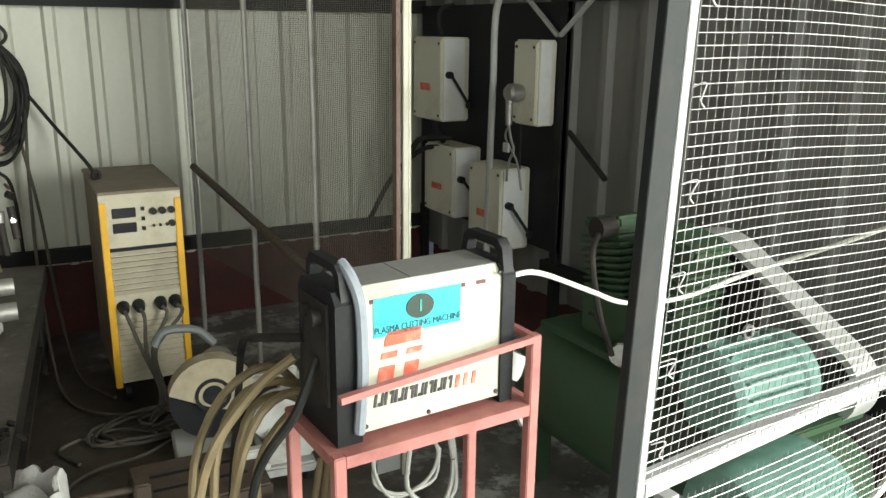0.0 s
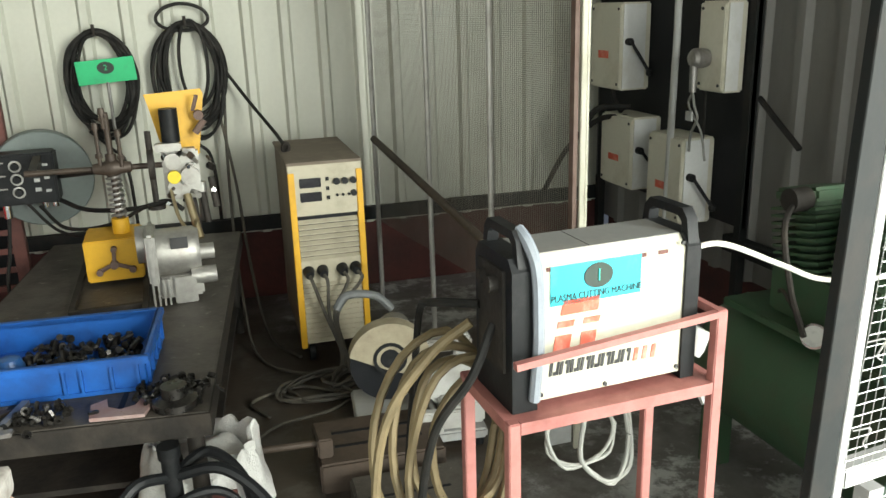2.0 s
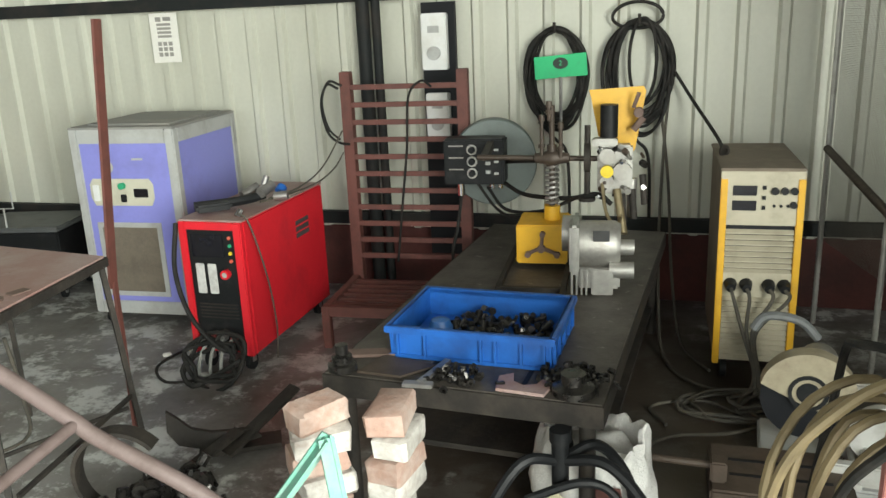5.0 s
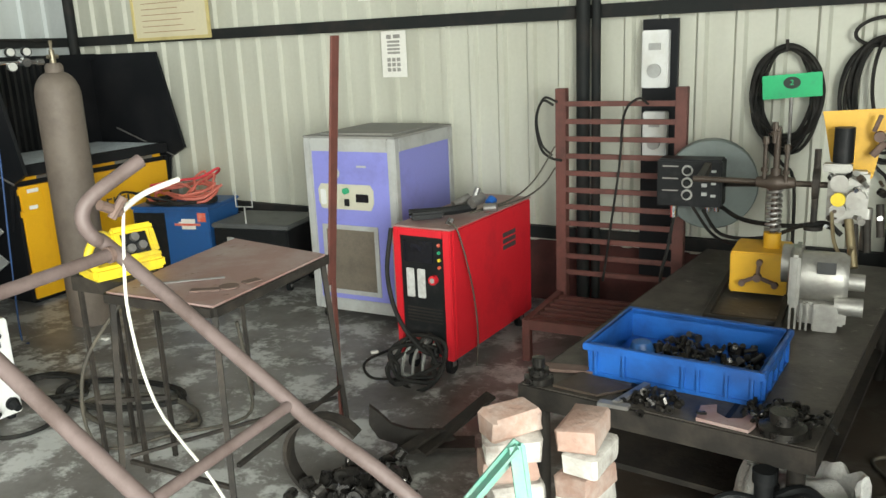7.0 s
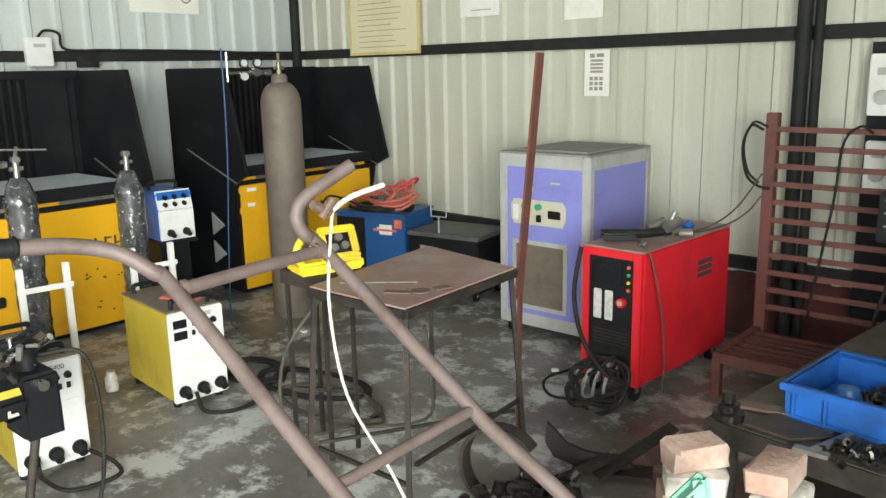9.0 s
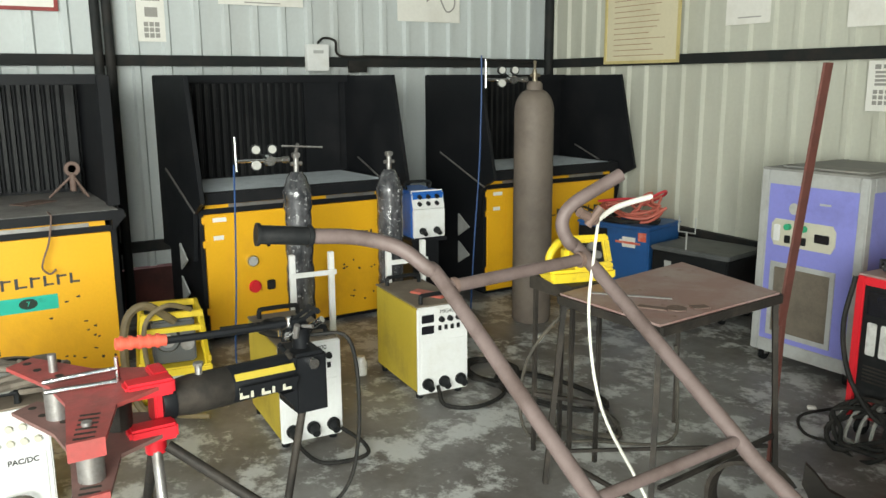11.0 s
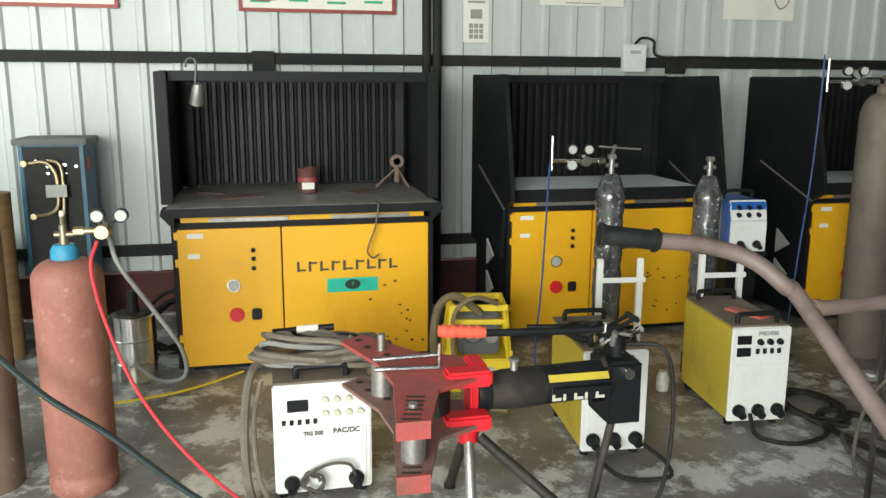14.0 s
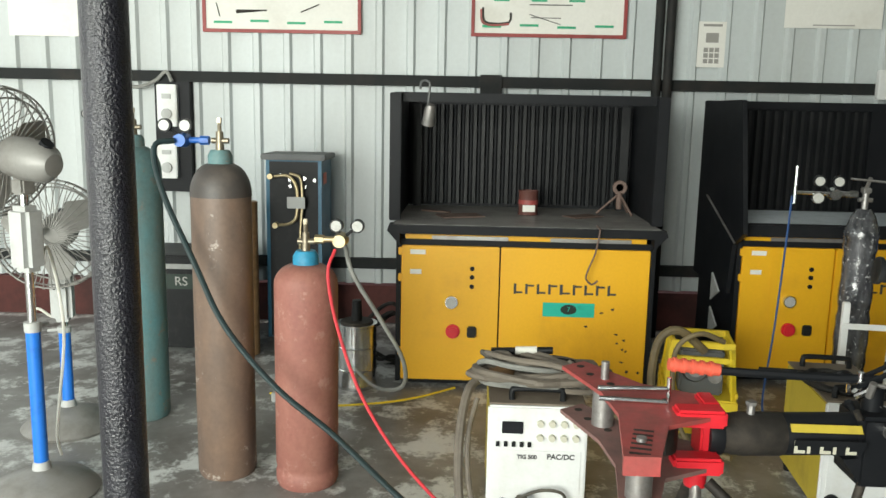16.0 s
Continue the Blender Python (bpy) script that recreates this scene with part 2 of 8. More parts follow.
    "yellowbox": material("amber_enamel", (0.72, 0.40, 0.02), 0.45, 0, (0.50, 0.27, 0.03), 0.35, 6, 60, 0.03),
    "hosedark": material("dusty_dark_cable", (0.06, 0.055, 0.045), 0.65, 0, (0.11, 0.095, 0.07), 0.5, 10, 80, 0.05),
    "creamdirty": material("dusty_cream_enamel", (0.33, 0.29, 0.20), 0.6, 0, (0.20, 0.16, 0.11), 0.5, 8, 60, 0.04),
    "whitegrey": material("grey_white_enamel", (0.50, 0.50, 0.47), 0.5, 0, (0.30, 0.28, 0.25), 0.5, 8, 60, 0.04),
    "rebar": material("dull_ribbed_bar", (0.44, 0.43, 0.40), 0.45, 0.3, (0.26, 0.24, 0.21), 0.4, 12, 60, 0.05),
    "boxcream": material("aged_cream_box", (0.64, 0.62, 0.52), 0.5, 0, (0.50, 0.47, 0.37), 0.4, 5, 60, 0.03),
    "guardgrey": material("pale_grey_guard", (0.50, 0.50, 0.48), 0.5, 0.1, (0.34, 0.33, 0.31), 0.4, 6, 60, 0.03),
    "lemonwood": material("pale_yellow_wood", (0.60, 0.50, 0.22), 0.5, 0, (0.45, 0.36, 0.15), 0.4, 6, 60, 0.03),
    "redwood": material("red_stained_wood", (0.28, 0.04, 0.035), 0.5, 0, (0.18, 0.03, 0.025), 0.4, 6, 60, 0.03),
    "greydark": material("dark_grey_enamel", (0.10, 0.105, 0.105), 0.5, 0, None, 0.3, 6, 60, 0.03),
    "wingdull": material("dusty_red_grey", (0.24, 0.13, 0.115), 0.6, 0.1, (0.15, 0.10, 0.09), 0.5, 10, 60, 0.06),
    "reelgrey": material("dark_reel_enamel", (0.15, 0.18, 0.17), 0.45, 0, (0.10, 0.115, 0.11), 0.5, 6, 60, 0.03),
    "oily": material("oily_black_steel", (0.035, 0.033, 0.031), 0.26, 0.7, (0.09, 0.082, 0.072), 0.5, 30, 90, 0.05),
    "rustdark": material("dark_oiled_rust", (0.075, 0.055, 0.042), 0.5, 0.3, (0.035, 0.028, 0.022), 0.5, 12, 70, 0.08),
    "oilbrown": material("oil_soaked_brown_steel", (0.070, 0.050, 0.036), 0.6, 0.1, (0.035, 0.026, 0.02), 0.5, 8, 60, 0.08),
    "bluegrey": material("blue_grey_rubber", (0.27, 0.30, 0.34), 0.5, 0, (0.17, 0.18, 0.20), 0.4, 9, 60, 0.03),
    "valvegrey": material("tarnished_brass", (0.30, 0.26, 0.19), 0.42, 0.8, (0.16, 0.14, 0.11), 0.5, 20, 80, 0.05),
    "hosegrey": material("dusty_grey_hose", (0.17, 0.145, 0.115), 0.65, 0, (0.10, 0.085, 0.068), 0.5, 10, 80, 0.05),
    "cyldark": material("sooty_cylinder_shoulder", (0.06, 0.052, 0.048), 0.5, 0.05, (0.11, 0.09, 0.075), 0.5, 9, 60, 0.06),
    "brownprint": material("faded_brown_print", (0.34, 0.20, 0.12), 0.7, 0, (0.45, 0.33, 0.20), 0.5, 40, 60, 0.0),
    "benchtop": material("bright_scratched_worktop", (0.27, 0.26, 0.25), 0.42, 0.05, (0.13, 0.12, 0.11), 0.55, 5, 60, 0.09, 1, (0.33, 0.32, 0.30), 0.35),
    "navyhose": material("navy_blue_hose", (0.02, 0.065, 0.19), 0.5, 0, None, 0.4, 10, 80, 0.02),
    "tealblue": material("teal_blue_enamel", (0.015, 0.115, 0.20), 0.4, 0, (0.015, 0.06, 0.10), 0.4, 5, 60, 0.02),
    "wood": material("varnished_wood", (0.22, 0.13, 0.06), 0.5, 0, (0.13, 0.075, 0.035), 0.5, 5, 60, 0.05, 6.0),
}


def oil_stain(m, centre, radius, col):
    """A broad oily stain with a ragged rim, soaked into a floor."""
    t = m.node_tree
    n, l = t.nodes, t.links
    hsv = [q for q in n if q.type == "HUE_SAT"][0]
    before = hsv.inputs["Color"].links[0].from_socket
    geo, away, rag = n.new("ShaderNodeNewGeometry"), n.new("ShaderNodeVectorMath"), n.new("ShaderNodeTexNoise")
    away.operation = "DISTANCE"
    away.inputs[1].default_value = centre
    l.new(geo.outputs["Position"], away.inputs[0])
    rag.inputs["Scale"].default_value, rag.inputs["Detail"].default_value, rag.inputs["Roughness"].default_value = 1.8, 8, 0.7
    l.new(geo.outputs["Position"], rag.inputs["Vector"])
    wide = n.new("ShaderNodeMath")
    wide.operation = "MULTIPLY_ADD"
    wide.inputs[1].default_value = 2.2 * radius
    l.new(rag.outputs[0], wide.inputs[0])
    l.new(away.outputs["Value"], wide.inputs[2])
    mask = n.new("ShaderNodeMapRange")
    mask.inputs[1].default_value, mask.inputs[2].default_value = 1.75 * radius, 2.25 * radius
    mask.inputs[3].default_value, mask.inputs[4].default_value = 0.92, 0.0
    l.new(wide.outputs[0], mask.inputs[0])
    mix = n.new("ShaderNodeMix")
    mix.data_type = "RGBA"
    mix.inputs[7].default_value = (*col, 1)
    l.new(mask.outputs[0], mix.inputs[0])
    l.new(before, mix.inputs[6])
    l.new(mix.outputs[2], hsv.inputs["Color"])


# machine oil round the workbench and the saw
oil_stain(M["concrete"], (0.70, 2.5, 0.0), 1.45, (0.040, 0.028, 0.018))


# ---- mesh helpers ----
def B(x0, x1, y0, y1, z0, z1, bev=0.0):
    bm = bmesh.new()
    bmesh.ops.create_cube(bm, size=1)
    bmesh.ops.scale(bm, vec=(x1 - x0, y1 - y0, z1 - z0), verts=bm.verts)
    bmesh.ops.translate(bm, vec=((x0 + x1) / 2, (y0 + y1) / 2, (z0 + z1) / 2), verts=bm.verts)
    if bev:
        bmesh.ops.bevel(bm, geom=bm.edges[:], offset=min(bev, 0.45 * min(x1 - x0, y1 - y0, z1 - z0)), segments=2, affect="EDGES")
    return bm


def C(p0, p1, r0, r1=None, seg=16):
    """A cylinder or cone between two points."""
    a, b = Vector(p0), Vector(p1)
    bm = bmesh.new()
    bmesh.ops.create_cone(bm, cap_ends=True, segments=seg, radius1=r0, radius2=r0 if r1 is None else r1, depth=(b - a).length)
    q = (b - a).to_track_quat("Z", "Y").to_matrix().to_4x4()
    bmesh.ops.transform(bm, matrix=Matrix.Translation((a + b) / 2) @ q, verts=bm.verts)
    return bm


def beam(p0, p1, w, h, bev=0.0):
    """A square bar between two points."""
    a, b = Vector(p0), Vector(p1)
    bm = B(-w / 2, w / 2, -h / 2, h / 2, -(b - a).length / 2, (b - a).length / 2, bev)
    q = (b - a).to_track_quat("Z", "Y").to_matrix().to_4x4()
    bmesh.ops.transform(bm, matrix=Matrix.Translation((a + b) / 2) @ q, verts=bm.verts)
    return bm


def lathe(profile, x=0.0, y=0.0, seg=24):
    bm = bmesh.new()
    rings = []
    for r, z in profile:
        if r < 1e-5:
            rings.append([bm.verts.new((x, y, z))])
        else:
            rings.append([bm.verts.new((x + r * math.cos(2 * math.pi * k / seg), y + r * math.sin(2 * math.pi * k / seg), z)) for k in range(seg)])
    for a, b in zip(rings, rings[1:]):
        for k in range(seg):
            j = (k + 1) % seg
            if len(a) > 1 and len(b) > 1:
                bm.faces.new((a[k], a[j], b[j], b[k]))
            elif len(a) > 1:
                bm.faces.new((a[k], a[j], b[0]))
            elif len(b) > 1:
                bm.faces.new((a[0], b[j], b[k]))
    if len(rings[0]) > 1:
        bm.faces.new(rings[0][::-1])
    if len(rings[-1]) > 1:
        bm.faces.new(rings[-1])
    return bm


def spline(points, per=6):
    p = [Vector(q) for q in points]
    p = [2 * p[0] - p[1]] + p + [2 * p[-1] - p[-2]]
    out = []
    for i in range(1, len(p) - 2):
        for k in range(per):
            t = k / per
            a, b, c, d = p[i - 1], p[i], p[i + 1], p[i + 2]
            out.append(0.5 * ((2 * b) + (c - a) * t + (2 * a - 5 * b + 4 * c - d) * t * t + (3 * b - a - 3 * c + d) * t ** 3))
    out.append(p[-2])
    return out


def T(points, r, seg=8, per=6, smooth=True):
    """A tube along a smooth line through the points."""
    line = spline(points, per) if smooth else [Vector(q) for q in points]
    bm = bmesh.new()
    rings, side = [], None
    for i, p in enumerate(line):
        d = (line[min(i + 1, len(line) - 1)] - line[max(i - 1, 0)])
        d = d.normalized() if d.length > 1e-9 else Vector((0, 0, 1))
        if side is None:
            side = d.orthogonal().normalized()
        side = side - d * side.dot(d)
        side = side.normalized() if side.length > 1e-6 else d.orthogonal().normalized()
        up = d.cross(side)
        rings.append([bm.verts.new(p + r * (math.cos(2 * math.pi * k / seg) * side + math.sin(2 * math.pi * k / seg) * up)) for k in range(seg)])
    for a, b in zip(rings, rings[1:]):
        for k in range(seg):
            j = (k + 1) % seg
            bm.faces.new((a[k], a[j], b[j], b[k]))
    bm.faces.new(rings[0][::-1])
    bm.faces.new(rings[-1])
    return bm


def prism(outline, thick, axis="y"):
    """A flat outline of (u, v) points, v upwards, given a thickness along an axis."""
    bm = bmesh.new()
    place = {"y": lambda u, v, w: (u, w, v), "x": lambda u, v, w: (w, u, v), "z": lambda u, v, w: (u, v, w)}[axis]
    a = [bm.verts.new(place(u, v, thick[0])) for u, v in outline]
    b = [bm.verts.new(place(u, v, thick[1])) for u, v in outline]
    bm.faces.new(a)
    bm.faces.new(b[::-1])
    for k in range(len(a)):
        j = (k + 1) % len(a)
        bm.faces.new((a[j], a[k], b[k], b[j]))
    bmesh.ops.recalc_face_normals(bm, faces=bm.faces)
    return bm


def moved(bm, m):
    bmesh.ops.transform(bm, matrix=m, verts=bm.verts)
    return bm


def coil(center, u, v, ru, rv, turns, r, wild=0.012, seed=1, w=None, seg=7):
    """Loops of cable round a centre, in the plane of u and v."""
    rnd = random.Random(seed)
    c, u, v = Vector(center), Vector(u).normalized(), Vector(v).normalized()
    w = Vector(w) if w else u.cross(v)
    pts = []
    for i in range(turns * 9 + 1):
        a = 2 * math.pi * i / 9
        k = 1 + rnd.uniform(-1, 1) * wild / ru * 1.6
        pts.append(c + u * (ru * k * math.cos(a)) + v * (rv * k * math.sin(a)) + w * (rnd.uniform(-1, 1) * 0.9 * wild + 0.35 * r * (i / 9 % 3)))
    return T(pts, r, seg, 3)


def mesh_of(name, bms, mat):
    me = bpy.data.meshes.new(name)
    if not isinstance(bms, (list, tuple)):
        bms = [bms]
    verts, faces = [], []
    for bm in bms:
        bm.verts.index_update()
        base = len(verts)
        verts.extend(tuple(q.co) for q in bm.verts)
        faces.extend([base + q.index for q in fc.verts] for fc in bm.faces)
        bm.free()
    me.from_pydata(verts, [], faces)
    me.materials.append(M[mat] if isinstance(mat, str) else mat)
    me.polygons.foreach_set("use_smooth", [True] * len(me.polygons))
    me.set_sharp_from_angle(angle=radians(38))
    me.update()
    return me


def part(name, bms, mat, parent, label=""):
    ob = new(name, mesh_of(name, bms, mat))
    ob.parent = parent
    if label:
        ob["label"] = label
    return ob


def thing(name, label, category, x=0.0, y=0.0, z=0.0, rz=0.0, group="", kind=""):
    ob = new(name)
    ob.empty_display_size = 0.1
    ob.matrix_world = pose(x, y, z, 0, 0, rz)
    return tagged(ob, label, category, group, kind)


def single(name, bms, mat, label, category, group="", kind="", at=None):
    ob = new(name, mesh_of(name, bms, mat))
    if at:
        ob.matrix_world = at
    return tagged(ob, label, category, group, kind)


def separate(name, bms, mat, label, category):
    """Loose lengths or pieces of one kind, each an object of its own."""
    return [single(name, bm, mat, label, category) for bm in bms]


def lettering(body, size, at, mat, parent, name="lettering", stretch=1.0, bold=0.0):
    """Flat letters of the built-in font, standing in the local xz plane and read from -y."""
    cu = bpy.data.curves.new(name, "FONT")
    cu.body, cu.size, cu.extrude, cu.align_x, cu.align_y, cu.offset = body, size, 0.0006, "CENTER", "CENTER", bold
    tmp = new(name, cu)
    me = bpy.data.meshes.new_from_object(tmp.evaluated_get(bpy.context.evaluated_depsgraph_get()))
    bpy.data.objects.remove(tmp)
    me.transform(Matrix.Diagonal((stretch, 1, 1, 1)))
    me.transform(at @ pose(0, 0, 0, 90))
    me.materials.clear()
    me.materials.append(M[mat])
    ob = new(name, me)
    ob.parent = parent
    return ob


def NY(x, off=0.0):
    """y of the north sheet's room side, minus an offset towards the room."""
    return 4.055 - 0.055 * x - off


NR = -3.15      # turn of the north wall


# ---- the shed ----
def structure(name, bms, mat, label, at=None, category="structure"):
    return single(name, bms, mat, label, category, kind="structure", at=at)


def ribbed(x0, x1, z0, z1, start=0.0, pitch=0.2, rib=0.064, deep=0.026, thick=0.004, slope=0.015):
    """Trapezoid-ribbed sheet along x; the ribs stand out to -y."""
    plan, x = [(x0, 0.0)], x0 + start
    while x + rib + 0.02 < x1:
        plan += [(x, 0.0), (x + slope, -deep), (x + rib - slope, -deep), (x + rib, 0.0)]
        x += pitch
    plan.append((x1, 0.0))
    bm = bmesh.new()
    rows = [[bm.verts.new((px, py + dy, z)) for px, py in plan] for z, dy in ((z0, 0), (z1, 0), (z1, thick), (z0, thick))]
    for a, b in ((0, 1), (1, 2), (2, 3), (3, 0)):
        for k in range(len(plan) - 1):
            bm.faces.new((rows[a][k], rows[a][k + 1], rows[b][k + 1], rows[b][k]))
    for k in (0, -1):
        bm.faces.new([rows[q][k] for q in range(4)])
    bmesh.ops.recalc_face_normals(bm, faces=bm.faces)
    return bm


structure("floor", B(-5.3, 3.1, -5.2, 4.6, -0.12, 0.0), "concrete", "stained grey concrete workshop floor with pale worn patches", category="floor")
structure("ground", [B(-400, 400, -400, 400, -0.35, -0.121)], "earth", "pale bare ground outside the shed", category="ground")
NORTH, WEST, EAST = pose(1.0, 4.0, 0, 0, 0, NR), pose(-5.06, 4.36, 0, 0, 0, 90), pose(2.93, 3.93, 0, 0, 0, -90)
# lower and upper sheets overlap behind the girt
structure("wall_north", [ribbed(-6.1, 1.95, 0.38, 1.67, 0.078, 0.1867), moved(ribbed(-6.1, 1.95, 1.655, 3.5, 0.082, 0.1867), Matrix.Translation((0, -0.006, 0)))],
          "sheet", "pale grey-green painted ribbed sheet wall, dusty and scuffed", NORTH, "wall")
structure("wall_west", [ribbed(-9.5, 0.05, 0.295, 1.67, 0.106, 0.2023), moved(ribbed(-9.5, 0.05, 1.655, 3.5, 0.106, 0.2023), Matrix.Translation((0, -0.006, 0)))],
          "sheet_west", "pale grey painted ribbed sheet wall with daylight under it", WEST, "wall")
structure("wall_east", [ribbed(0.0, 4.1, 0.3, 3.5, 0.03, 0.22, 0.07, 0.03), moved(ribbed(4.1, 9.1, 3.32, 3.5, 0.03, 0.22, 0.07, 0.03), Matrix())], "sheet_east", "weathered grey ribbed sheet wall, colour darkened for its shade", EAST, "wall")
structure("plinth_north", [B(-6.1, 1.95, 0.03, 0.2, 0, 0.40)], "plinth", "low masonry plinth painted dark red oxide", NORTH, "plinth")
structure("plinth_west", [B(-9.5, -0.0, 0.05, 0.2, 0, 0.265)], "plinth", "low masonry plinth painted dark red oxide", WEST, "plinth")
structure("plinth_east", [B(0.1, 4.1, 0.03, 0.2, 0, 0.32)], "plinth", "low masonry plinth painted dark red oxide", EAST, "plinth")
# roof out of view, kept dark so that it bounces less light
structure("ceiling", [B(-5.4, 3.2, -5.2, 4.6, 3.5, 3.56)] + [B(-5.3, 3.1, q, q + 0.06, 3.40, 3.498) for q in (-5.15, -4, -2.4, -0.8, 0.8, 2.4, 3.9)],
          "sheet_east", "unseen sheet roof with purlins, colour darkened to cut bounce light", category="ceiling")
# horizontal rails of the walls
structure("girt_north_low", B(-6.1, 1.9, -0.07, -0.028, 0.405, 0.475), "girt", "black painted steel wall rail", NORTH, "girt")
structure("girt_north_high", B(-6.1, 1.9, -0.07, -0.028, 1.62, 1.69), "girt", "black painted steel wall rail", NORTH, "girt")
structure("girt_west_low", B(-9.5, -0.06, -0.07, -0.028, 0.405, 0.475), "girt", "black painted steel wall rail", WEST, "girt")
structure("girt_west_high", B(-9.5, -0.06, -0.07, -0.028, 1.62, 1.69), "girt", "black painted steel wall rail", WEST, "girt")
structure("girt_east_low", B(1.3, 4.1, -0.08, -0.032, 0.43, 0.50), "girt", "black painted steel wall rail", EAST, "girt")
structure("girt_east_high", B(1.3, 4.1, -0.08, -0.032, 1.66, 1.73), "girt", "black painted steel wall rail", EAST, "girt")
# posts
structure("post_corner", C((-4.95, 4.235, 0), (-4.95, 4.235, 3.5), 0.04, seg=14), "girt", "black painted steel corner post", category="post")
structure("post_west", [C((-4.95, 0.62, 0), (-4.95, 0.62, 3.5), 0.03, seg=14), C((-4.95, 0.69, 0), (-4.95, 0.69, 3.5), 0.03, seg=14)], "girt",
          "twin black pipe post on the west wall", category="post")
structure("post_north", [C((-0.73, NY(-0.73, 0.11), 0), (-0.73, NY(-0.73, 0.11), 3.5), 0.036, seg=14), C((-0.66, NY(-0.66, 0.10), 0), (-0.66, NY(-0.66, 0.10), 3.5), 0.024, seg=14)],
          "girt", "twin black pipe post on the north wall", category="post")
structure("post_front", C((-1.115, -1.21, 0), (-1.115, -1.21, 3.5), 0.043, seg=24), "tar", "thick black tar-painted steel pipe post", category="post")


# ---- extraction benches along the west wall ----
def gauge_dial(parent, x, y, z, r, name="gauge"):
    g = part(name, C((x, y, z), (x, y - 0.02, z), r, seg=18), "chrome", parent, "round gauge")
    part("dial", C((x, y - 0.021, z), (x, y - 0.023, z), r * 0.82, seg=18), "dial", g)
    return g


def extraction_bench(x, y, w, winged, label, split, sign):
    t = thing("extraction_bench", label, "bench", x, y, 0, 90, "yellow extraction benches")
    back = 0.88 if not winged else 0.70
    f = 0.0
    part("body", [B(0.0, w, 0.03, back, 0.03, 0.80), B(-0.025, 0.0, 0.01, back, 0.03, 0.80), B(w, w + 0.025, 0.01, back, 0.03, 0.80)], "black", t, "black sheet-steel cabinet body")
    part("foot_rail", [B(0.04, w - 0.04, 0.08, back, 0.0, 0.03)], "black", t)
    d = part("door", B(0.004, split - 0.004, f, f + 0.028, 0.045, 0.77, 0.004), "yellow", t, "yellow powder-coated door with controls")
    part("control_plate", B(0.16, split - 0.055, f - 0.004, f - 0.001, 0.40, 0.745, 0.002), "yellow", d)
    gauge_dial(d, 0.27, f - 0.004, 0.475, 0.034)
    for q in (0.56, 0.61, 0.655):
        part("button", C((0.375, f, q), (0.375, f - 0.012, q), 0.012, seg=12), "black", d)
    part("emergency_button", [C((0.28, f, 0.315), (0.28, f - 0.03, 0.315), 0.026, 0.03, 14), C((0.28, f, 0.315), (0.28, f - 0.012, 0.315), 0.038, seg=14)], "redp", d, "red mushroom button")
    part("switch", B(0.355, 0.405, f - 0.02, f, 0.285, 0.345, 0.006), "plastic", d)
    for q0, q1, r0, r1 in ((0.05, 0.13, 0.725, 0.75), (0.35, 0.385, 0.675, 0.72), (0.05, 0.11, 0.62, 0.645)):
        part("sticker", B(q0, q1, f - 0.003, f - 0.001, r0, r1), "paper", d, "small white sticker")
    e = part("door", B(split + 0.004, w - 0.004, f, f + 0.028, 0.045, 0.77, 0.004), "yellow", t, "yellow powder-coated door")
    rnd = random.Random(int(abs(y) * 100))
    # the maker's mark as a row of plain bars
    q = split + 0.075
    for k in range(9):
        bw = 0.046 if k != 4 else 0.054
        part("maker_mark", [B(q, q + bw * 0.28, f - 0.003, f - 0.001, 0.528, 0.582), B(q + bw * 0.28, q + bw, f - 0.0025, f - 0.001, 0.531 + 0.037 * (k % 2), 0.541 + 0.037 * (k % 2))], "ink", e)
        q += bw + 0.014
    for _ in range(14):
        a, b = w - rnd.uniform(0.03, 0.35), rnd.uniform(0.08, 0.5)
        n_ = rnd.randint(5, 7)
        part("paint_chip", prism([(a + rnd.uniform(0.3, 1.0) * 0.014 * math.cos(2 * math.pi * j / n_), b + rnd.uniform(0.3, 1.0) * 0.009 * math.sin(2 * math.pi * j / n_)) for j in range(n_)], (f - 0.0016, f - 0.0004), "y"), "rustdark", e)
    if sign:
        s = part("number_label", B(split + 0.23, split + 0.50, f - 0.004, f - 0.001, 0.41, 0.485), "tealsign", e, "teal label with a black oval")
        part("oval", lathe_disc(split + 0.365, f - 0.005, 0.45, 0.042, 0.027), "dark", s)
        lettering("7", 0.035, pose(split + 0.365, f - 0.007, 0.45), "tealsign", s)
    for q in (0.2, 0.6, 0.74):
        part("hinge", B(-0.012, 0.012, f - 0.008, f + 0.01, q - 0.02, q + 0.02, 0.003), "yellow", d)
    # slotted strip under the worktop
    part("slot_strip", B(0.02, w - 0.02, 0.04, 0.06, 0.775, 0.825), "yellow", t)
    part("slot", B(0.16, 0.56, 0.033, 0.041, 0.795, 0.82), "steel", t, "bright air slot")
    part("slot", B(0.78, w - 0.10, 0.033, 0.041, 0.795, 0.82), "steel", t, "bright air slot")
    # worktop
    if winged:
        part("worktop_frame", [B(0.0, w, -0.03, 0.02, 0.83, 0.90, 0.006), B(0.0, w, back - 0.02, back, 0.83, 0.90), B(0, 0.02, 0, back, 0.83, 0.9), B(w - 0.02, w, 0, back, 0.83, 0.9), B(0.02, w - 0.02, 0.02, back - 0.02, 0.83, 0.84)], "black", t)
        bars = [B(0.02, w - 0.02, q, q + 0.004, 0.865, 0.898) for q in np.arange(0.035, back - 0.03, 0.03)]
        bars += [B(q, q + 0.004, 0.02, back - 0.02, 0.867, 0.897) for q in np.arange(0.04, w - 0.03, 0.03)]
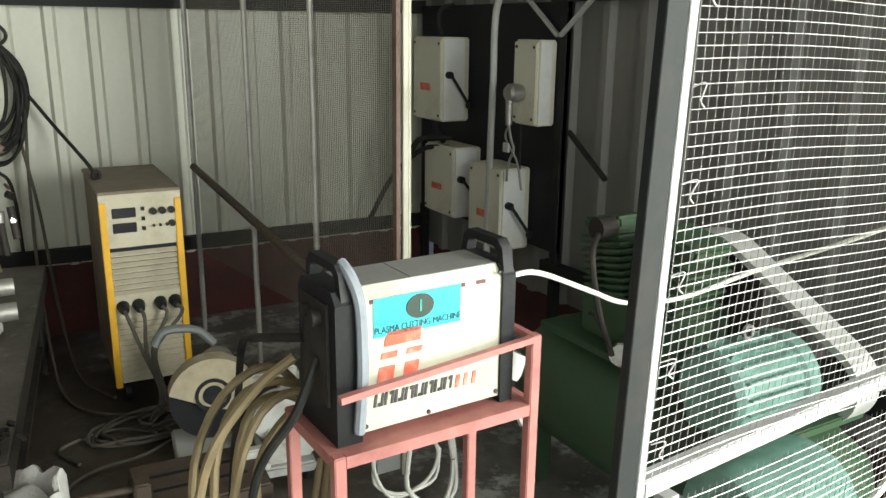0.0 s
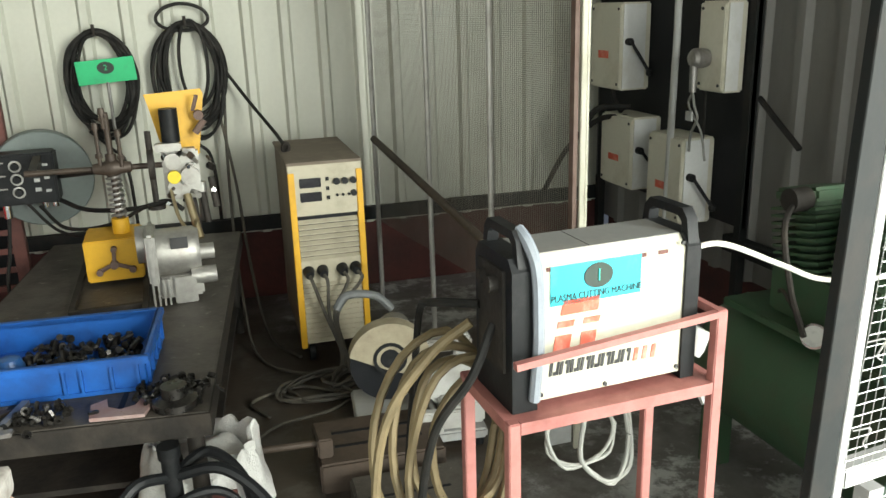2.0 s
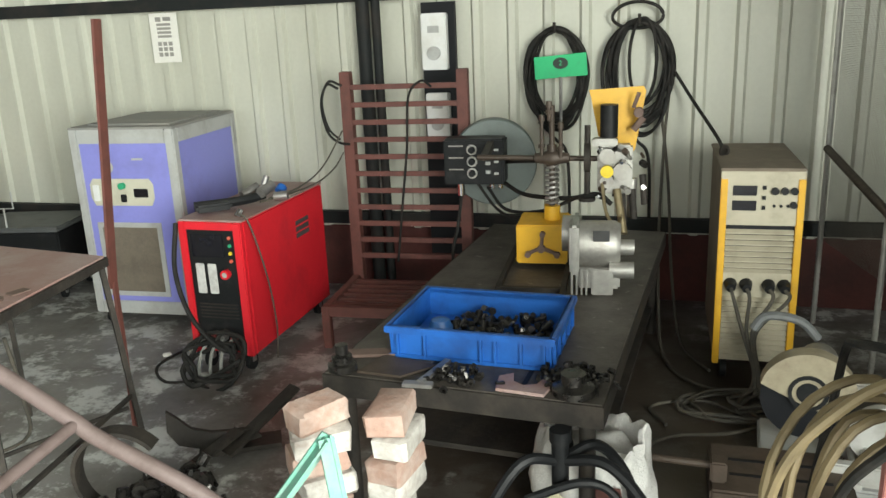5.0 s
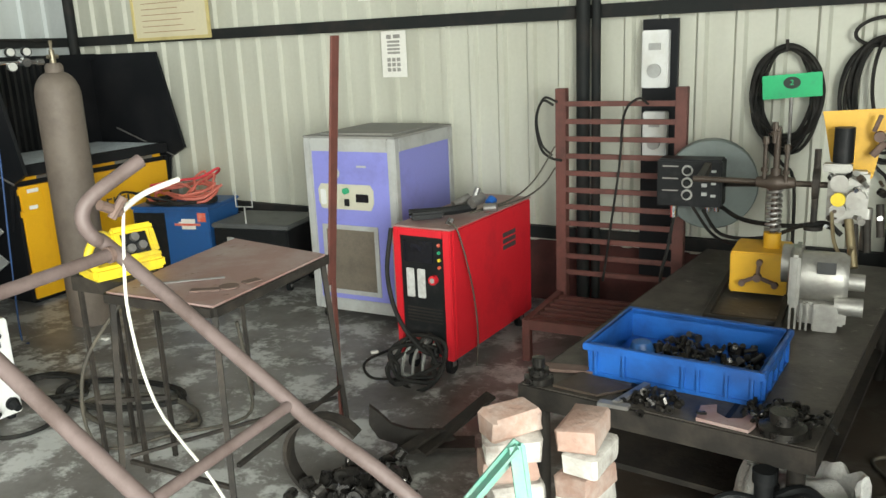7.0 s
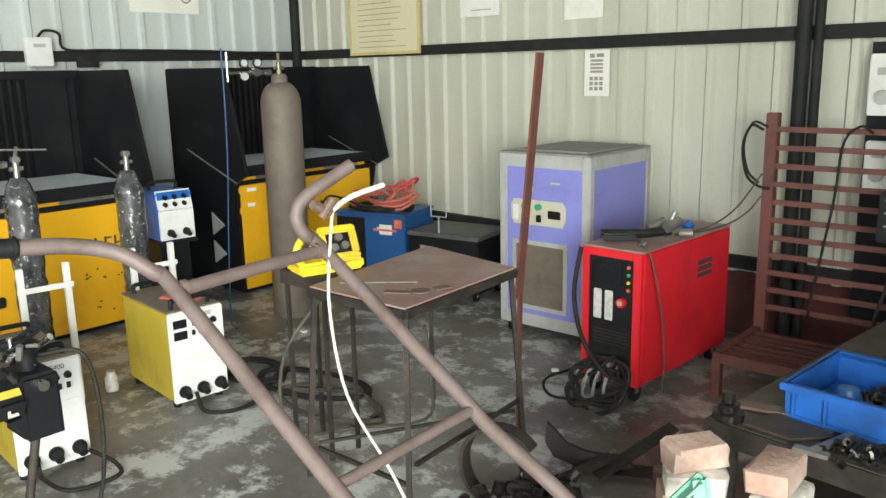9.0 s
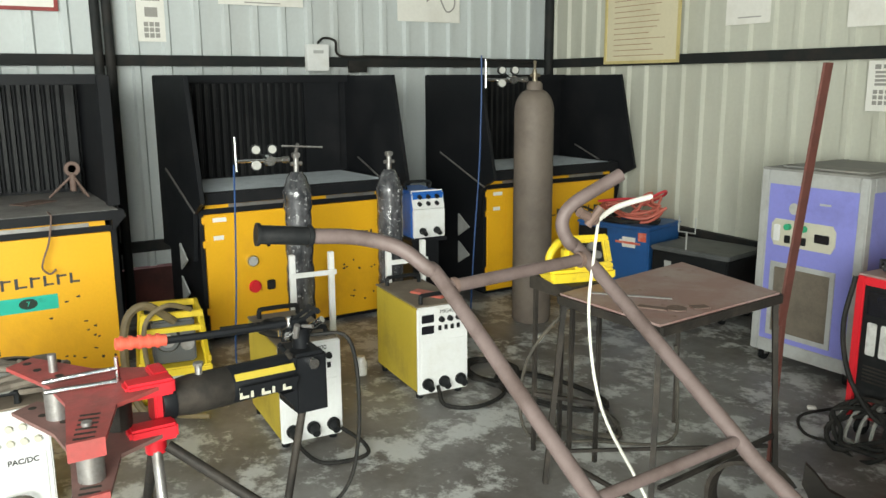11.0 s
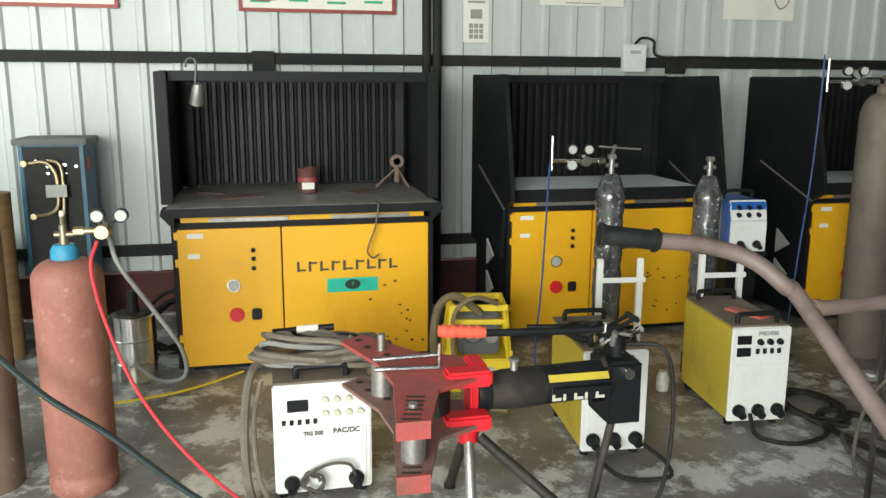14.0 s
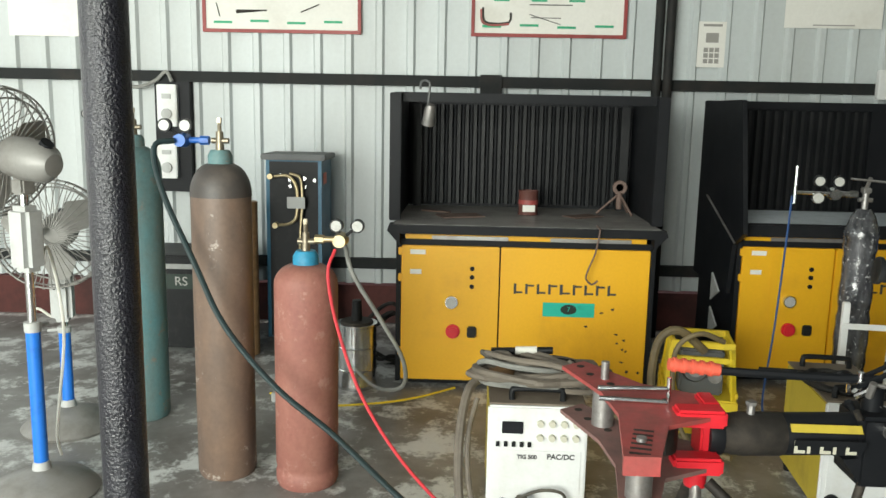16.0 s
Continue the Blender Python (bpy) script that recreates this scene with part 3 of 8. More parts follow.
        part("work_grid", bars, "grid", t, "galvanised grid worktop")["kind"] = "stuff"
        part("grid_tray", B(0.02, w - 0.02, 0.02, back - 0.02, 0.845, 0.855), "grid", t)
    else:
        part("worktop_frame", [prism([(-0.06, 0.882), (-0.07, 0.85), (-0.055, 0.838), (w + 0.055, 0.838), (w + 0.07, 0.85), (w + 0.06, 0.882)], (-0.04, 0.06), "y"), prism([(-0.06, 0.838), (-0.004, 0.838), (-0.004, 0.775)], (-0.03, 0.05), "y"), prism([(w + 0.06, 0.838), (w + 0.004, 0.775), (w + 0.004, 0.838)], (-0.03, 0.05), "y"), B(-0.05, w + 0.05, 0.06, back, 0.82, 0.872)], "black", t, "thick black worktop frame")
        part("worktop", [B(-0.04, w + 0.04, -0.02, back, 0.872, 0.884, 0.002)], "benchtop", t, "scratched dusty steel worktop")
        for sx, sy, sz, m in ((0.12, 0.08, 0.006, pose(0.30, 0.35, 0.886, 0, 0, 20)), (0.09, 0.02, 0.008, pose(0.16, 0.52, 0.886, 0, 0, -30)), (0.1, 0.06, 0.005, pose(1.0, 0.45, 0.886, 0, 0, 35))):
            part("scrap_plate", moved(B(-sx, sx, -sy, sy, 0, sz), m), "rust", t)
    # hood
    top, lo = 1.555, 0.885
    fb, ft = (-0.16, 0.02) if winged else (0.13, 0.16)
    for nm, sx in (("side_panel", -0.045), ("side_panel", w + 0.045)):
        prof = [(fb, lo), (ft, top), (back + 0.02, top), (back + 0.02, lo)]
        if winged:
            prof = [(fb, 0.86), (ft, top), (back + 0.02, top), (back + 0.02, 0.5), (0.05, 0.5), (0.0, 0.78)]
        p = part(nm, prism(prof, (sx - 0.012, sx + 0.012), "x"), "black", t, "black sheet-steel side panel")
        if not winged:
            part("frame_post", [B(sx - 0.03, sx + 0.03, 0.11, 0.17, lo, top, 0.004)], "black", p)
        else:
            part("gas_strut", T([(sx - 0.022, -0.06, 0.80), (sx - 0.022, 0.5, 1.0)], 0.006, 6, 1, False), "steel", p)
            part("hinge_plate", prism([(0.10, 0.30), (0.24, 0.38), (0.24, 0.22)], (sx - 0.04, sx - 0.03), "x"), "greyp", p)
            part("hinge_plate", prism([(0.10, 0.50), (0.24, 0.58), (0.24, 0.42)], (sx - 0.04, sx - 0.03), "x"), "greyp", p)
    part("back_panel", B(-0.045, w + 0.045, back, back + 0.02, lo, top), "black", t)
    part("top_rail", B(-0.06, w + 0.06, (ft if not winged else back - 0.05), (ft if not winged else back - 0.05) + 0.05, top - 0.045, top + 0.005, 0.004), "black", t)
    x0, x1 = (0.05, w - 0.05) if not winged else (0.02, w - 0.30)
    n = 24 if not winged else 17
    for k in range(n):
        q = x0 + (x1 - x0) * (k + 0.5) / n
        part("filter_slat", prism([(q - 0.019, back - 0.004), (q - 0.010, back - 0.032), (q + 0.010, back - 0.032), (q + 0.019, back - 0.004)], (lo + 0.02, top - 0.05), "z"), "slat", t)
    if winged:
        part("filter_cover", B(x1 + 0.01, w - 0.03, back - 0.035, back - 0.002, lo + 0.01, top - 0.04, 0.004), "black", t)
    else:
        part("frame_post", B(0.0, 0.05, back - 0.06, back, lo, top - 0.05), "slat", t)
        part("frame_post", B(w - 0.05, w + 0.0, back - 0.10, back, lo, top - 0.05), "slat", t)
    return t


def lathe_disc(x, y, z, rx, rz, n=24):
    """A thin upright oval that faces -y."""
    return prism([(x + rx * math.cos(2 * math.pi * k / n), z + rz * math.sin(2 * math.pi * k / n)) for k in range(n)], (y, y + 0.002), "y")


M["slat"] = material("dark_grey_slats", (0.009, 0.010, 0.011), 0.45, 0, (0.018, 0.018, 0.019), 0.4, 4, 60, 0.02, spec=0.35)
bench1 = extraction_bench(-3.80, -0.90, 1.30, False, "yellow extraction welding bench with scratched steel worktop and black slatted hood", 0.52, True)
bench2 = extraction_bench(-4.03, 0.94, 1.22, True, "yellow extraction welding bench with galvanised grid top and winged black hood", 0.50, False)
bench3 = extraction_bench(-4.00, 2.91, 1.22, True, "yellow extraction welding bench in the corner behind a gas cylinder", 0.50, False)


# ---- things on the first bench ----
can = thing("paint_can", "dented dark red paint can with a white label", "can", -4.30, -0.21, 0.887)
part("can_body", lathe([(0.0, 0), (0.058, 0), (0.058, 0.008), (0.055, 0.012), (0.055, 0.128), (0.058, 0.132), (0.058, 0.138), (0.052, 0.138), (0.052, 0.126), (0, 0.126)]), "maroon", can)
part("can_label", moved(B(0.0545, 0.0575, -0.035, 0.035, 0.02, 0.058), Matrix()), "paper", can)
part("can_band", lathe([(0.0557, 0.06), (0.0562, 0.06), (0.0562, 0.085), (0.0557, 0.085)]), "redframe", can)
stand = thing("clamp_tripod", "small rusty steel clamp tripod with a round eye", "stand", -4.42, 0.33, 0.887)
for k in range(3):
    a = 2 * math.pi * k / 3 + 0.5
    part("leg", T([(0, 0, 0.12), (0.1 * math.cos(a), 0.13 * math.sin(a), 0.0)], 0.007, 6, 1, False), "rust", stand)
part("eye", moved(lathe([(0.022, -0.008), (0.042, -0.008), (0.042, 0.008), (0.022, 0.008), (0.022, -0.008)]), pose(0, 0, 0.155, 0, 90, 0)), "rust", stand)
part("stem", C((0, 0, 0.03), (0, 0, 0.125), 0.018, seg=10), "rust", stand)
hook = thing("wire_hook", "bent rusty wire hook hanging over the bench edge", "hook", -3.752, 0.10, 0.62)
part("wire", T([(-0.10, 0.02, 0.268), (-0.02, 0.02, 0.268), (0.008, 0.02, 0.25), (0.012, 0.0, 0.14), (0.012, -0.03, 0.06), (0.012, -0.04, 0.01), (0.012, -0.01, -0.02), (0.012, 0.02, 0.0)], 0.005, 6), "rust", hook)
lamp = thing("hood_lamp", "small grey spot lamp hung on the hood rail", "lamp", -3.955, -0.79, 1.385)
part("lamp_hook", T([(0, -0.03, 0.19), (0, -0.025, 0.225), (0, 0.0, 0.235), (0, 0.02, 0.21), (0, 0.01, 0.10)], 0.006, 6), "greydark", lamp)
part("lamp_head", moved(lathe([(0.0, 0.06), (0.02, 0.055), (0.03, 0.03), (0.034, -0.03), (0.036, -0.055), (0.0, -0.05)]), pose(0.005, 0.02, 0.06, 0, 25, 20)), "steel", lamp)


# ---- gas cylinders ----
def cylinder(name, label, x, y, r, shoulder, top, mat, collar, group="gas cylinders", foot=0.0):
    t = thing(name, label, "gas cylinder", x, y, 0, 0, group)
    prof = [(0, 0), (r * 0.93, 0), (r, 0.02)] + ([(r, 0.055), (r * 0.97, 0.06), (r * 0.97, 0.085), (r, 0.09)] if foot else []) + [(r, shoulder - r * 0.05)]
    for k in range(1, 9):
        a = k / 8 * math.pi / 2
        prof.append((r * (0.30 + 0.70 * math.cos(a)), shoulder + (top - shoulder) * math.sin(a)))
    prof += [(r * 0.30, top + 0.004), (0, top + 0.004)]
    part("shell", lathe(prof, seg=36), mat, t)
    if mat == "cylbrown":
        part("shoulder_paint", lathe([(q + 0.0015, z) for q, z in prof[-11:-2] if z > shoulder - 0.01] + [(r * 0.3, top + 0.003)], seg=36), "cyldark", t, "sooty dark shoulder")
    part("collar", lathe([(r * 0.33, top - 0.02), (r * 0.40, top - 0.015), (r * 0.40, top + 0.03), (r * 0.30, top + 0.05), (0, top + 0.05)]), collar, t, "painted neck collar")
    v = part("valve", [C((0, 0, top + 0.045), (0, 0, top + 0.12), 0.017, 0.014, 12), C((0, -0.03, top + 0.085), (0, 0.035, top + 0.085), 0.011, seg=10)], "valvegrey", t, "tarnished cylinder valve")
    part("spindle", [C((0, 0, top + 0.12), (0, 0, top + 0.16), 0.008, seg=8), B(-0.008, 0.008, -0.008, 0.008, top + 0.15, top + 0.172, 0.002)], "valvegrey", v)
    return t


def regulator(x, y, z, label, direction=1, mat="brass", flow=False, lie=0.0, rz=0.0):
    """Two dials on a body; the dials face local -y."""
    t = thing("gas_regulator", label, "regulator", x, y, z, rz, "gas regulators")
    d = direction
    part("regulator_body", [C((d * 0.02, 0, 0), (d * 0.11, 0, 0), 0.012, seg=10), C((d * 0.10, 0.015, 0), (d * 0.10, -0.05, 0), 0.028, 0.024, 16)], mat, t)
    part("inlet_nut", C((0.0, 0, 0), (d * 0.035, 0, 0), 0.017, seg=6), mat, t)
    for gx, gz in ((d * 0.085, 0.055), (d * 0.165, 0.055)):
        g = part("gauge", [C((gx, 0.0, gz), (gx, -0.024, gz), 0.026, seg=20), C((gx, 0, gz), (d * 0.10, 0, 0.0), 0.006, seg=8)], "plastic", t, "dark-rimmed gauge")
        part("dial", C((gx, -0.0245, gz), (gx, -0.0265, gz), 0.020, seg=20), "dial", g)
    if flow:
        part("flow_tube", [C((d * 0.11, 0, 0), (d * 0.26, 0, 0), 0.008, seg=8), C((d * 0.26, 0, -0.05), (d * 0.26, 0, 0.12), 0.0075, seg=10)], "chrome", t)
        g = part("gauge", C((d * 0.165, -0.0, -0.02), (d * 0.165, -0.022, -0.02), 0.026, seg=18), "chrome", t)
        part("dial", C((d * 0.165, -0.0225, -0.02), (d * 0.165, -0.0245, -0.02), 0.022, seg=18), "dial", g)
    return t


cylinder("gas_cylinder", "tall worn brown gas cylinder with a teal collar", -2.72, -1.505, 0.115, 1.13, 1.25, "cylbrown", "cylteal")
cylinder("gas_cylinder", "short faded red gas cylinder with a bright blue collar", -2.655, -1.165, 0.122, 0.80, 0.88, "cylred", "teal", foot=1)
cylinder("gas_cylinder", "tall chalky teal gas cylinder behind the black post", -3.29, -2.075, 0.115, 1.16, 1.28, "cylteal", "cylteal")
cylinder("gas_cylinder", "tall grey-brown gas cylinder before the corner bench", -3.40, 2.83, 0.122, 1.32, 1.46, "cylgrey", "cylgrey")
regulator(-2.72, -1.545, 1.335, "chrome regulator with a blue body and two white dials", -1, "bluep", rz=90)
regulator(-2.655, -1.13, 0.975, "brass regulator with two dials on the red cylinder", 1, "brass", rz=90)
regulator(-3.29, -2.11, 1.365, "regulator with white dials on the teal cylinder", -1, "chrome", rz=90)
regulator(-3.37, 2.75, 1.52, "chrome flow regulator with three white dials", -1, "chrome", True, rz=70)


def wrapped_cylinder(x, y, top, lab):
    t = thing("wrapped_gas_cylinder", lab, "gas cylinder", x, y, 0, 0, "film-wrapped gas cylinders")
    rnd = random.Random(int(y * 100))
    prof = [(0, 0.1), (0.066, 0.1)]
    for k in range(26):
        z = 0.11 + (top - 0.16 - 0.11) * k / 25
        prof.append((0.068 + rnd.uniform(-0.003, 0.006), z))
    prof += [(0.075, top - 0.15), (0.075, top - 0.12), (0.066, top - 0.10), (0.05, top - 0.05), (0.03, top - 0.02), (0, top - 0.02)]
    part("shell", lathe(prof, seg=20), "film", t, "cylinder wrapped in wrinkled clear film")
    part("foot_plate", lathe([(0, 0), (0.08, 0), (0.08, 0.1), (0, 0.1)]), "black", t)
    v = part("valve", [C((0, 0, top - 0.03), (0, 0, top + 0.06), 0.014, seg=10), C((0, -0.03, top + 0.02), (0, 0.03, top + 0.02), 0.01, seg=8), B(-0.018, 0.018, -0.018, 0.018, top + 0.05, top + 0.075, 0.004)], "steel", t, "steel cylinder valve")
    return t


wrapped_cylinder(-3.30, 1.215, 1.09, "thin gas cylinder wrapped in dark film on a white carrier")
wrapped_cylinder(-3.30, 1.75, 1.07, "thin gas cylinder wrapped in dark film beside a blue feeder")
regulator(-3.28, 1.17, 1.135, "chrome flow regulator with white dials on the wrapped cylinder", -1, "chrome", True, rz=80)
bar = single("valve_key", [T([(-3.27, 1.13, 1.205), (-3.25, 1.34, 1.19)], 0.005, 6, 1, False), C((-3.30, 1.215, 1.16), (-3.27, 1.215, 1.21), 0.009, seg=8)], "steel", "thin steel valve key on a cylinder", "key")


# ---- welding machines ----
def feet_castors(t, w, d, r=0.03):
    for cx in (0.05, w - 0.05):
        for cy in (0.06, d - 0.06):
            c = part("castor", [C((cx - 0.012, cy, r), (cx + 0.012, cy, r), r, seg=14)], "plastic", t, "black castor")
            part("fork", B(cx - 0.018, cx + 0.018, cy - 0.012, cy + 0.012, r, r * 2 + 0.004), "steel", c)


def connector(t, x, y, z, r=0.022):
    c = part("socket", [C((x, y, z), (x, y - 0.012, z), r * 1.3, seg=14)], "plastic", t, "round black cable socket")
    part("plug", C((x, y - 0.012, z), (x, y - 0.05, z - 0.012), r, r * 0.75, 12), "plastic", c)
    return c


def inverter_welder(x, y, rz, w, h, d, label, kind):
    """White-fronted inverter with mustard side panels and a brown top."""
    t = thing("welding_machine", label, "welding machine", x, y, 0, rz, "white-fronted welders")
    part("body", [B(0.006, w - 0.006, 0.02, d, 0.03, h - 0.005, 0.006)], "olive", t, "mustard-yellow side panels")
    part("front_panel", [B(0, w, 0, 0.02, 0.03, h, 0.006), B(0.02, w - 0.02, -0.005, 0.0, 0.06, h * 0.64, 0.003)], "white", t, "white front panel")
    part("top_panel", B(0.004, w - 0.004, 0.02, d, h - 0.004, h + 0.004, 0.002), "browntop", t, "dusty brown top")
    for fx in (0.03, w - 0.03):
        for fy in (0.05, d - 0.05):
            part("foot", C((fx, fy, 0), (fx, fy, 0.03), 0.018, 0.022, 10), "plastic", t)
    hx = w / 2
    part("handle", [T([(hx - 0.09, 0.06, h), (hx - 0.09, 0.06, h + 0.035), (hx - 0.07, 0.06, h + 0.045), (hx + 0.07, 0.06, h + 0.045), (hx + 0.09, 0.06, h + 0.035), (hx + 0.09, 0.06, h)], 0.011, 8, 4)], "plastic", t, "black carrying handle")
    part("handle", [T([(hx - 0.09, d - 0.06, h), (hx - 0.09, d - 0.06, h + 0.035), (hx - 0.07, d - 0.06, h + 0.045), (hx + 0.07, d - 0.06, h + 0.045), (hx + 0.09, d - 0.06, h + 0.035), (hx + 0.09, d - 0.06, h)], 0.011, 8, 4)], "plastic", t, "black carrying handle")
    f = -0.001
    if kind == "mig":
        for k in range(2):
            part("display", B(0.02, 0.085, f - 0.004, f, h - 0.075 - 0.055 * k, h - 0.035 - 0.055 * k, 0.002), "screen", t, "dark digital display")
        for k in range(3):
            part("knob", C((0.125 + 0.045 * k, f, h - 0.065), (0.125 + 0.045 * k, f - 0.016, h - 0.065), 0.015, 0.012, 12), "plastic", t)
        for k in range(4):
            part("rocker", B(0.108 + 0.033 * k, 0.123 + 0.033 * k, f - 0.006, f, h - 0.118, h - 0.095), "plastic", t)
        lettering("MIG400", 0.028, pose(w * 0.60, -0.0015, h - 0.028), "ink", t)
    else:
        part("display", B(0.05, 0.125, f - 0.004, f, h - 0.10, h - 0.055, 0.002), "screen", t, "dark digital display")
        for k in range(4):
            for q in range(2):
                part("knob", C((0.185 + 0.042 * k, f, h - 0.06 - 0.052 * q), (0.185 + 0.042 * k, f - 0.014, h - 0.06 - 0.052 * q), 0.013, 0.011, 12), "cream", t)
        for k in range(5):
            part("push_switch", B(0.03 + 0.028 * k, 0.043 + 0.028 * k, f - 0.006, f, h - 0.148, h - 0.13), "plastic", t)
        lettering("TIG 500", 0.021, pose(w * 0.40, -0.0065, h - 0.185), "ink", t, bold=0.0008)
        lettering("PAC/DC", 0.027, pose(w * 0.74, -0.0065, h - 0.182), "ink", t, bold=0.0008)
    n = 3 if kind == "mig" else 2
    for k in range(n):
        connector(t, w * (0.17 + 0.66 * k / (n - 1)), -0.005, 0.085 if kind == "mig" else 0.075)
    return t


inverter_welder(-2.36, -0.462, 90, 0.352, 0.445, 0.46, "white-fronted inverter welder with coiled hoses on its brown top", "tig")
inverter_welder(-2.611, 1.508, 84, 0.27, 0.463, 0.53, "mustard-sided inverter welder with white front and a wooden block on top", "mig")
inverter_welder(-2.46, 0.755, 85, 0.27, 0.455, 0.50, "mustard-sided inverter welder partly behind the hydraulic pipe bender", "mig")
for cx, cy in ((-3.12, 1.06), (-3.12, 1.60)):
    t = thing("cylinder_carrier", "white painted tube carrier for a thin gas cylinder", "carrier", cx, cy, 0, 84, "cylinder carriers")
    for q in (0.04, 0.24):
        part("upright", B(q - 0.014, q + 0.014, -0.0, 0.028, 0.0, 0.68, 0.003), "white", t)
    part("crossbar", B(0.018, 0.262, -0.012, -0.0, 0.565, 0.59, 0.003), "white", t)
    part("crossbar", B(0.026, 0.254, 0.005, 0.02, 0.02, 0.05, 0.003), "white", t)
blk = single("wooden_block", [moved(B(-0.10, 0.10, -0.035, 0.035, 0, 0.03, 0.004), pose(-2.80, 1.69, 0.446, 0, 0, 20))], "orangehose", "rough orange-brown block on a welder", "block")
single("welder_torch", [T([(-2.78, 0.62, 0.47), (-2.74, 0.76, 0.475), (-2.72, 0.86, 0.47)], 0.016, 8), T([(-2.72, 0.86, 0.47), (-2.70, 0.92, 0.5), (-2.72, 0.97, 0.47)], 0.008, 6)], "plastic", "black torch lying on a welder", "torch")
separate("welder_cable", [coil((-2.66, 0.86, 0.468), (1, 0, 0), (0, 1, 0), 0.13, 0.10, 4, 0.010, 0.012, 5), T([(-2.40, 1.0, 0.07), (-2.30, 1.05, 0.03), (-2.22, 1.02, 0.012), (-2.25, 0.85, 0.012), (-2.36, 0.8, 0.04), (-2.39, 0.80, 0.08)], 0.009, 7)], "cable", "black cable coiled on a welder", "cable")
separate("welder_cable", [T([(-2.58, 1.60, 0.07), (-2.48, 1.58, 0.012), (-2.38, 1.70, 0.012), (-2.45, 1.9, 0.012), (-2.62, 1.95, 0.012)], 0.010, 7),
                        coil((-2.72, 2.02, 0.02), (1, 0, 0), (0, 1, 0), 0.20, 0.13, 4, 0.010, 0.03, 8, (0, 0, 0.3)), coil((-2.35, 2.1, 0.014), (1, 0.2, 0), (-0.2, 1, 0), 0.33, 0.15, 2, 0.010, 0.02, 9, (0, 0, 0.15))],
       "cable", "black welding cables heaped on the floor", "cable")

# hoses coiled on the TIG welder
rnd = random.Random(61)
g = thing("hose_bundle", "grey-brown hoses heaped on a welder top", "hose", -2.56, -0.28, 0.452)
part("hose", coil((0, 0.0, 0.055), (0.2, 1, 0.05), (1, -0.2, 0.1), 0.21, 0.15, 5, 0.014, 0.035, 21, (0, 0, 0.5)), "hosegrey", g)
part("hose", coil((0.0, 0.02, 0.03), (0.0, 1, 0.0), (1, 0.0, 0.1), 0.18, 0.12, 4, 0.012, 0.035, 22, (0, 0, 0.5)), "greycable", g)
part("hose", coil((-0.02, 0.05, 0.075), (0.3, 1, 0.0), (1, -0.3, 0.1), 0.17, 0.09, 2, 0.010, 0.02, 23, (0, 0, 0.6)), "cable", g)
for k_ in range(4):
    part("hose", coil((rnd.uniform(-0.06, 0.06), rnd.uniform(-0.06, 0.08), 0.05 + 0.022 * k_), (rnd.uniform(-0.5, 0.5), 1, rnd.uniform(-0.15, 0.15)), (1, 0.1, rnd.uniform(-0.2, 0.3)), rnd.uniform(0.12, 0.22), rnd.uniform(0.07, 0.13), 2, 0.011, 0.04, 200 + k_, (0, 0, 0.5)), ("hosegrey", "greycable", "hosedark", "hosegrey")[k_], g)
part("torch_handle", [C((-0.04, -0.17, 0.12), (-0.02, 0.06, 0.135), 0.014, seg=10)], "plastic", g)
part("torch_sleeve", [C((-0.03, -0.08, 0.128), (-0.024, 0.0, 0.133), 0.016, seg=10), C((0.06, -0.15, 0.03), (0.07, 0.04, 0.035), 0.014, seg=10)], "whitehose", g)
part("cloth_wrap", [moved(lathe([(0, -0.03), (0.05, -0.02), (0.06, 0.0), (0.04, 0.025), (0, 0.03)], seg=12), pose(0.03, -0.14, 0.05, 20, 10, 0))], "wood", g)
single("draped_hose", [T([(-2.62, -0.46, 0.47), (-2.52, -0.53, 0.45), (-2.42, -0.56, 0.32), (-2.36, -0.56, 0.12), (-2.27, -0.53, 0.018), (-2.15, -0.50, 0.018)], 0.017, 8),
                       T([(-2.5, -0.5, 0.42), (-2.42, -0.53, 0.3), (-2.36, -0.52, 0.12), (-2.30, -0.47, 0.02), (-2.25, -0.40, 0.02)], 0.010, 8)], "hosegrey", "grey-brown hose hanging from a welder to the floor", "hose")
single("front_lead", [T([(-2.335, -0.37, 0.07), (-2.30, -0.36, 0.12), (-2.31, -0.28, 0.155), (-2.31, -0.2, 0.15), (-2.335, -0.17, 0.085)], 0.006, 6), coil((-2.31, -0.33, 0.09), (0, 1, 0), (0, 0, 1), 0.03, 0.035, 3, 0.005, 0.008, 4)], "hosedark", "thin dark lead looped on the welder front", "cable")


# ---- hydraulic pipe bender ----
b = thing("pipe_bender", "red and black hydraulic pipe bender on a tripod", "pipe bender", -1.915, -0.018, 0.0, 0)
part("ram_cylinder", moved(lathe([(0, 0), (0.050, 0), (0.055, 0.01), (0.055, 0.06), (0.062, 0.07), (0.062, 0.42), (0.05, 0.43), (0, 0.43)], seg=28), pose(0.02, 0.20, 0.555, -90, 0, 5)), "black", b, "glossy black ram cylinder")
part("dusty_sleeve", moved(lathe([(0.056, 0.012), (0.0635, 0.07), (0.0635, 0.19), (0.0625, 0.192)], seg=28), pose(0.02, 0.20, 0.555, -90, 0, 5)), "grime", b, "dusty grey sleeve of the ram")
part("filler_plug", [C((0.015, 0.30, 0.615), (0.015, 0.30, 0.65), 0.012, seg=8), C((0.015, 0.30, 0.645), (0.015, 0.30, 0.655), 0.017, seg=6)], "steel", b)
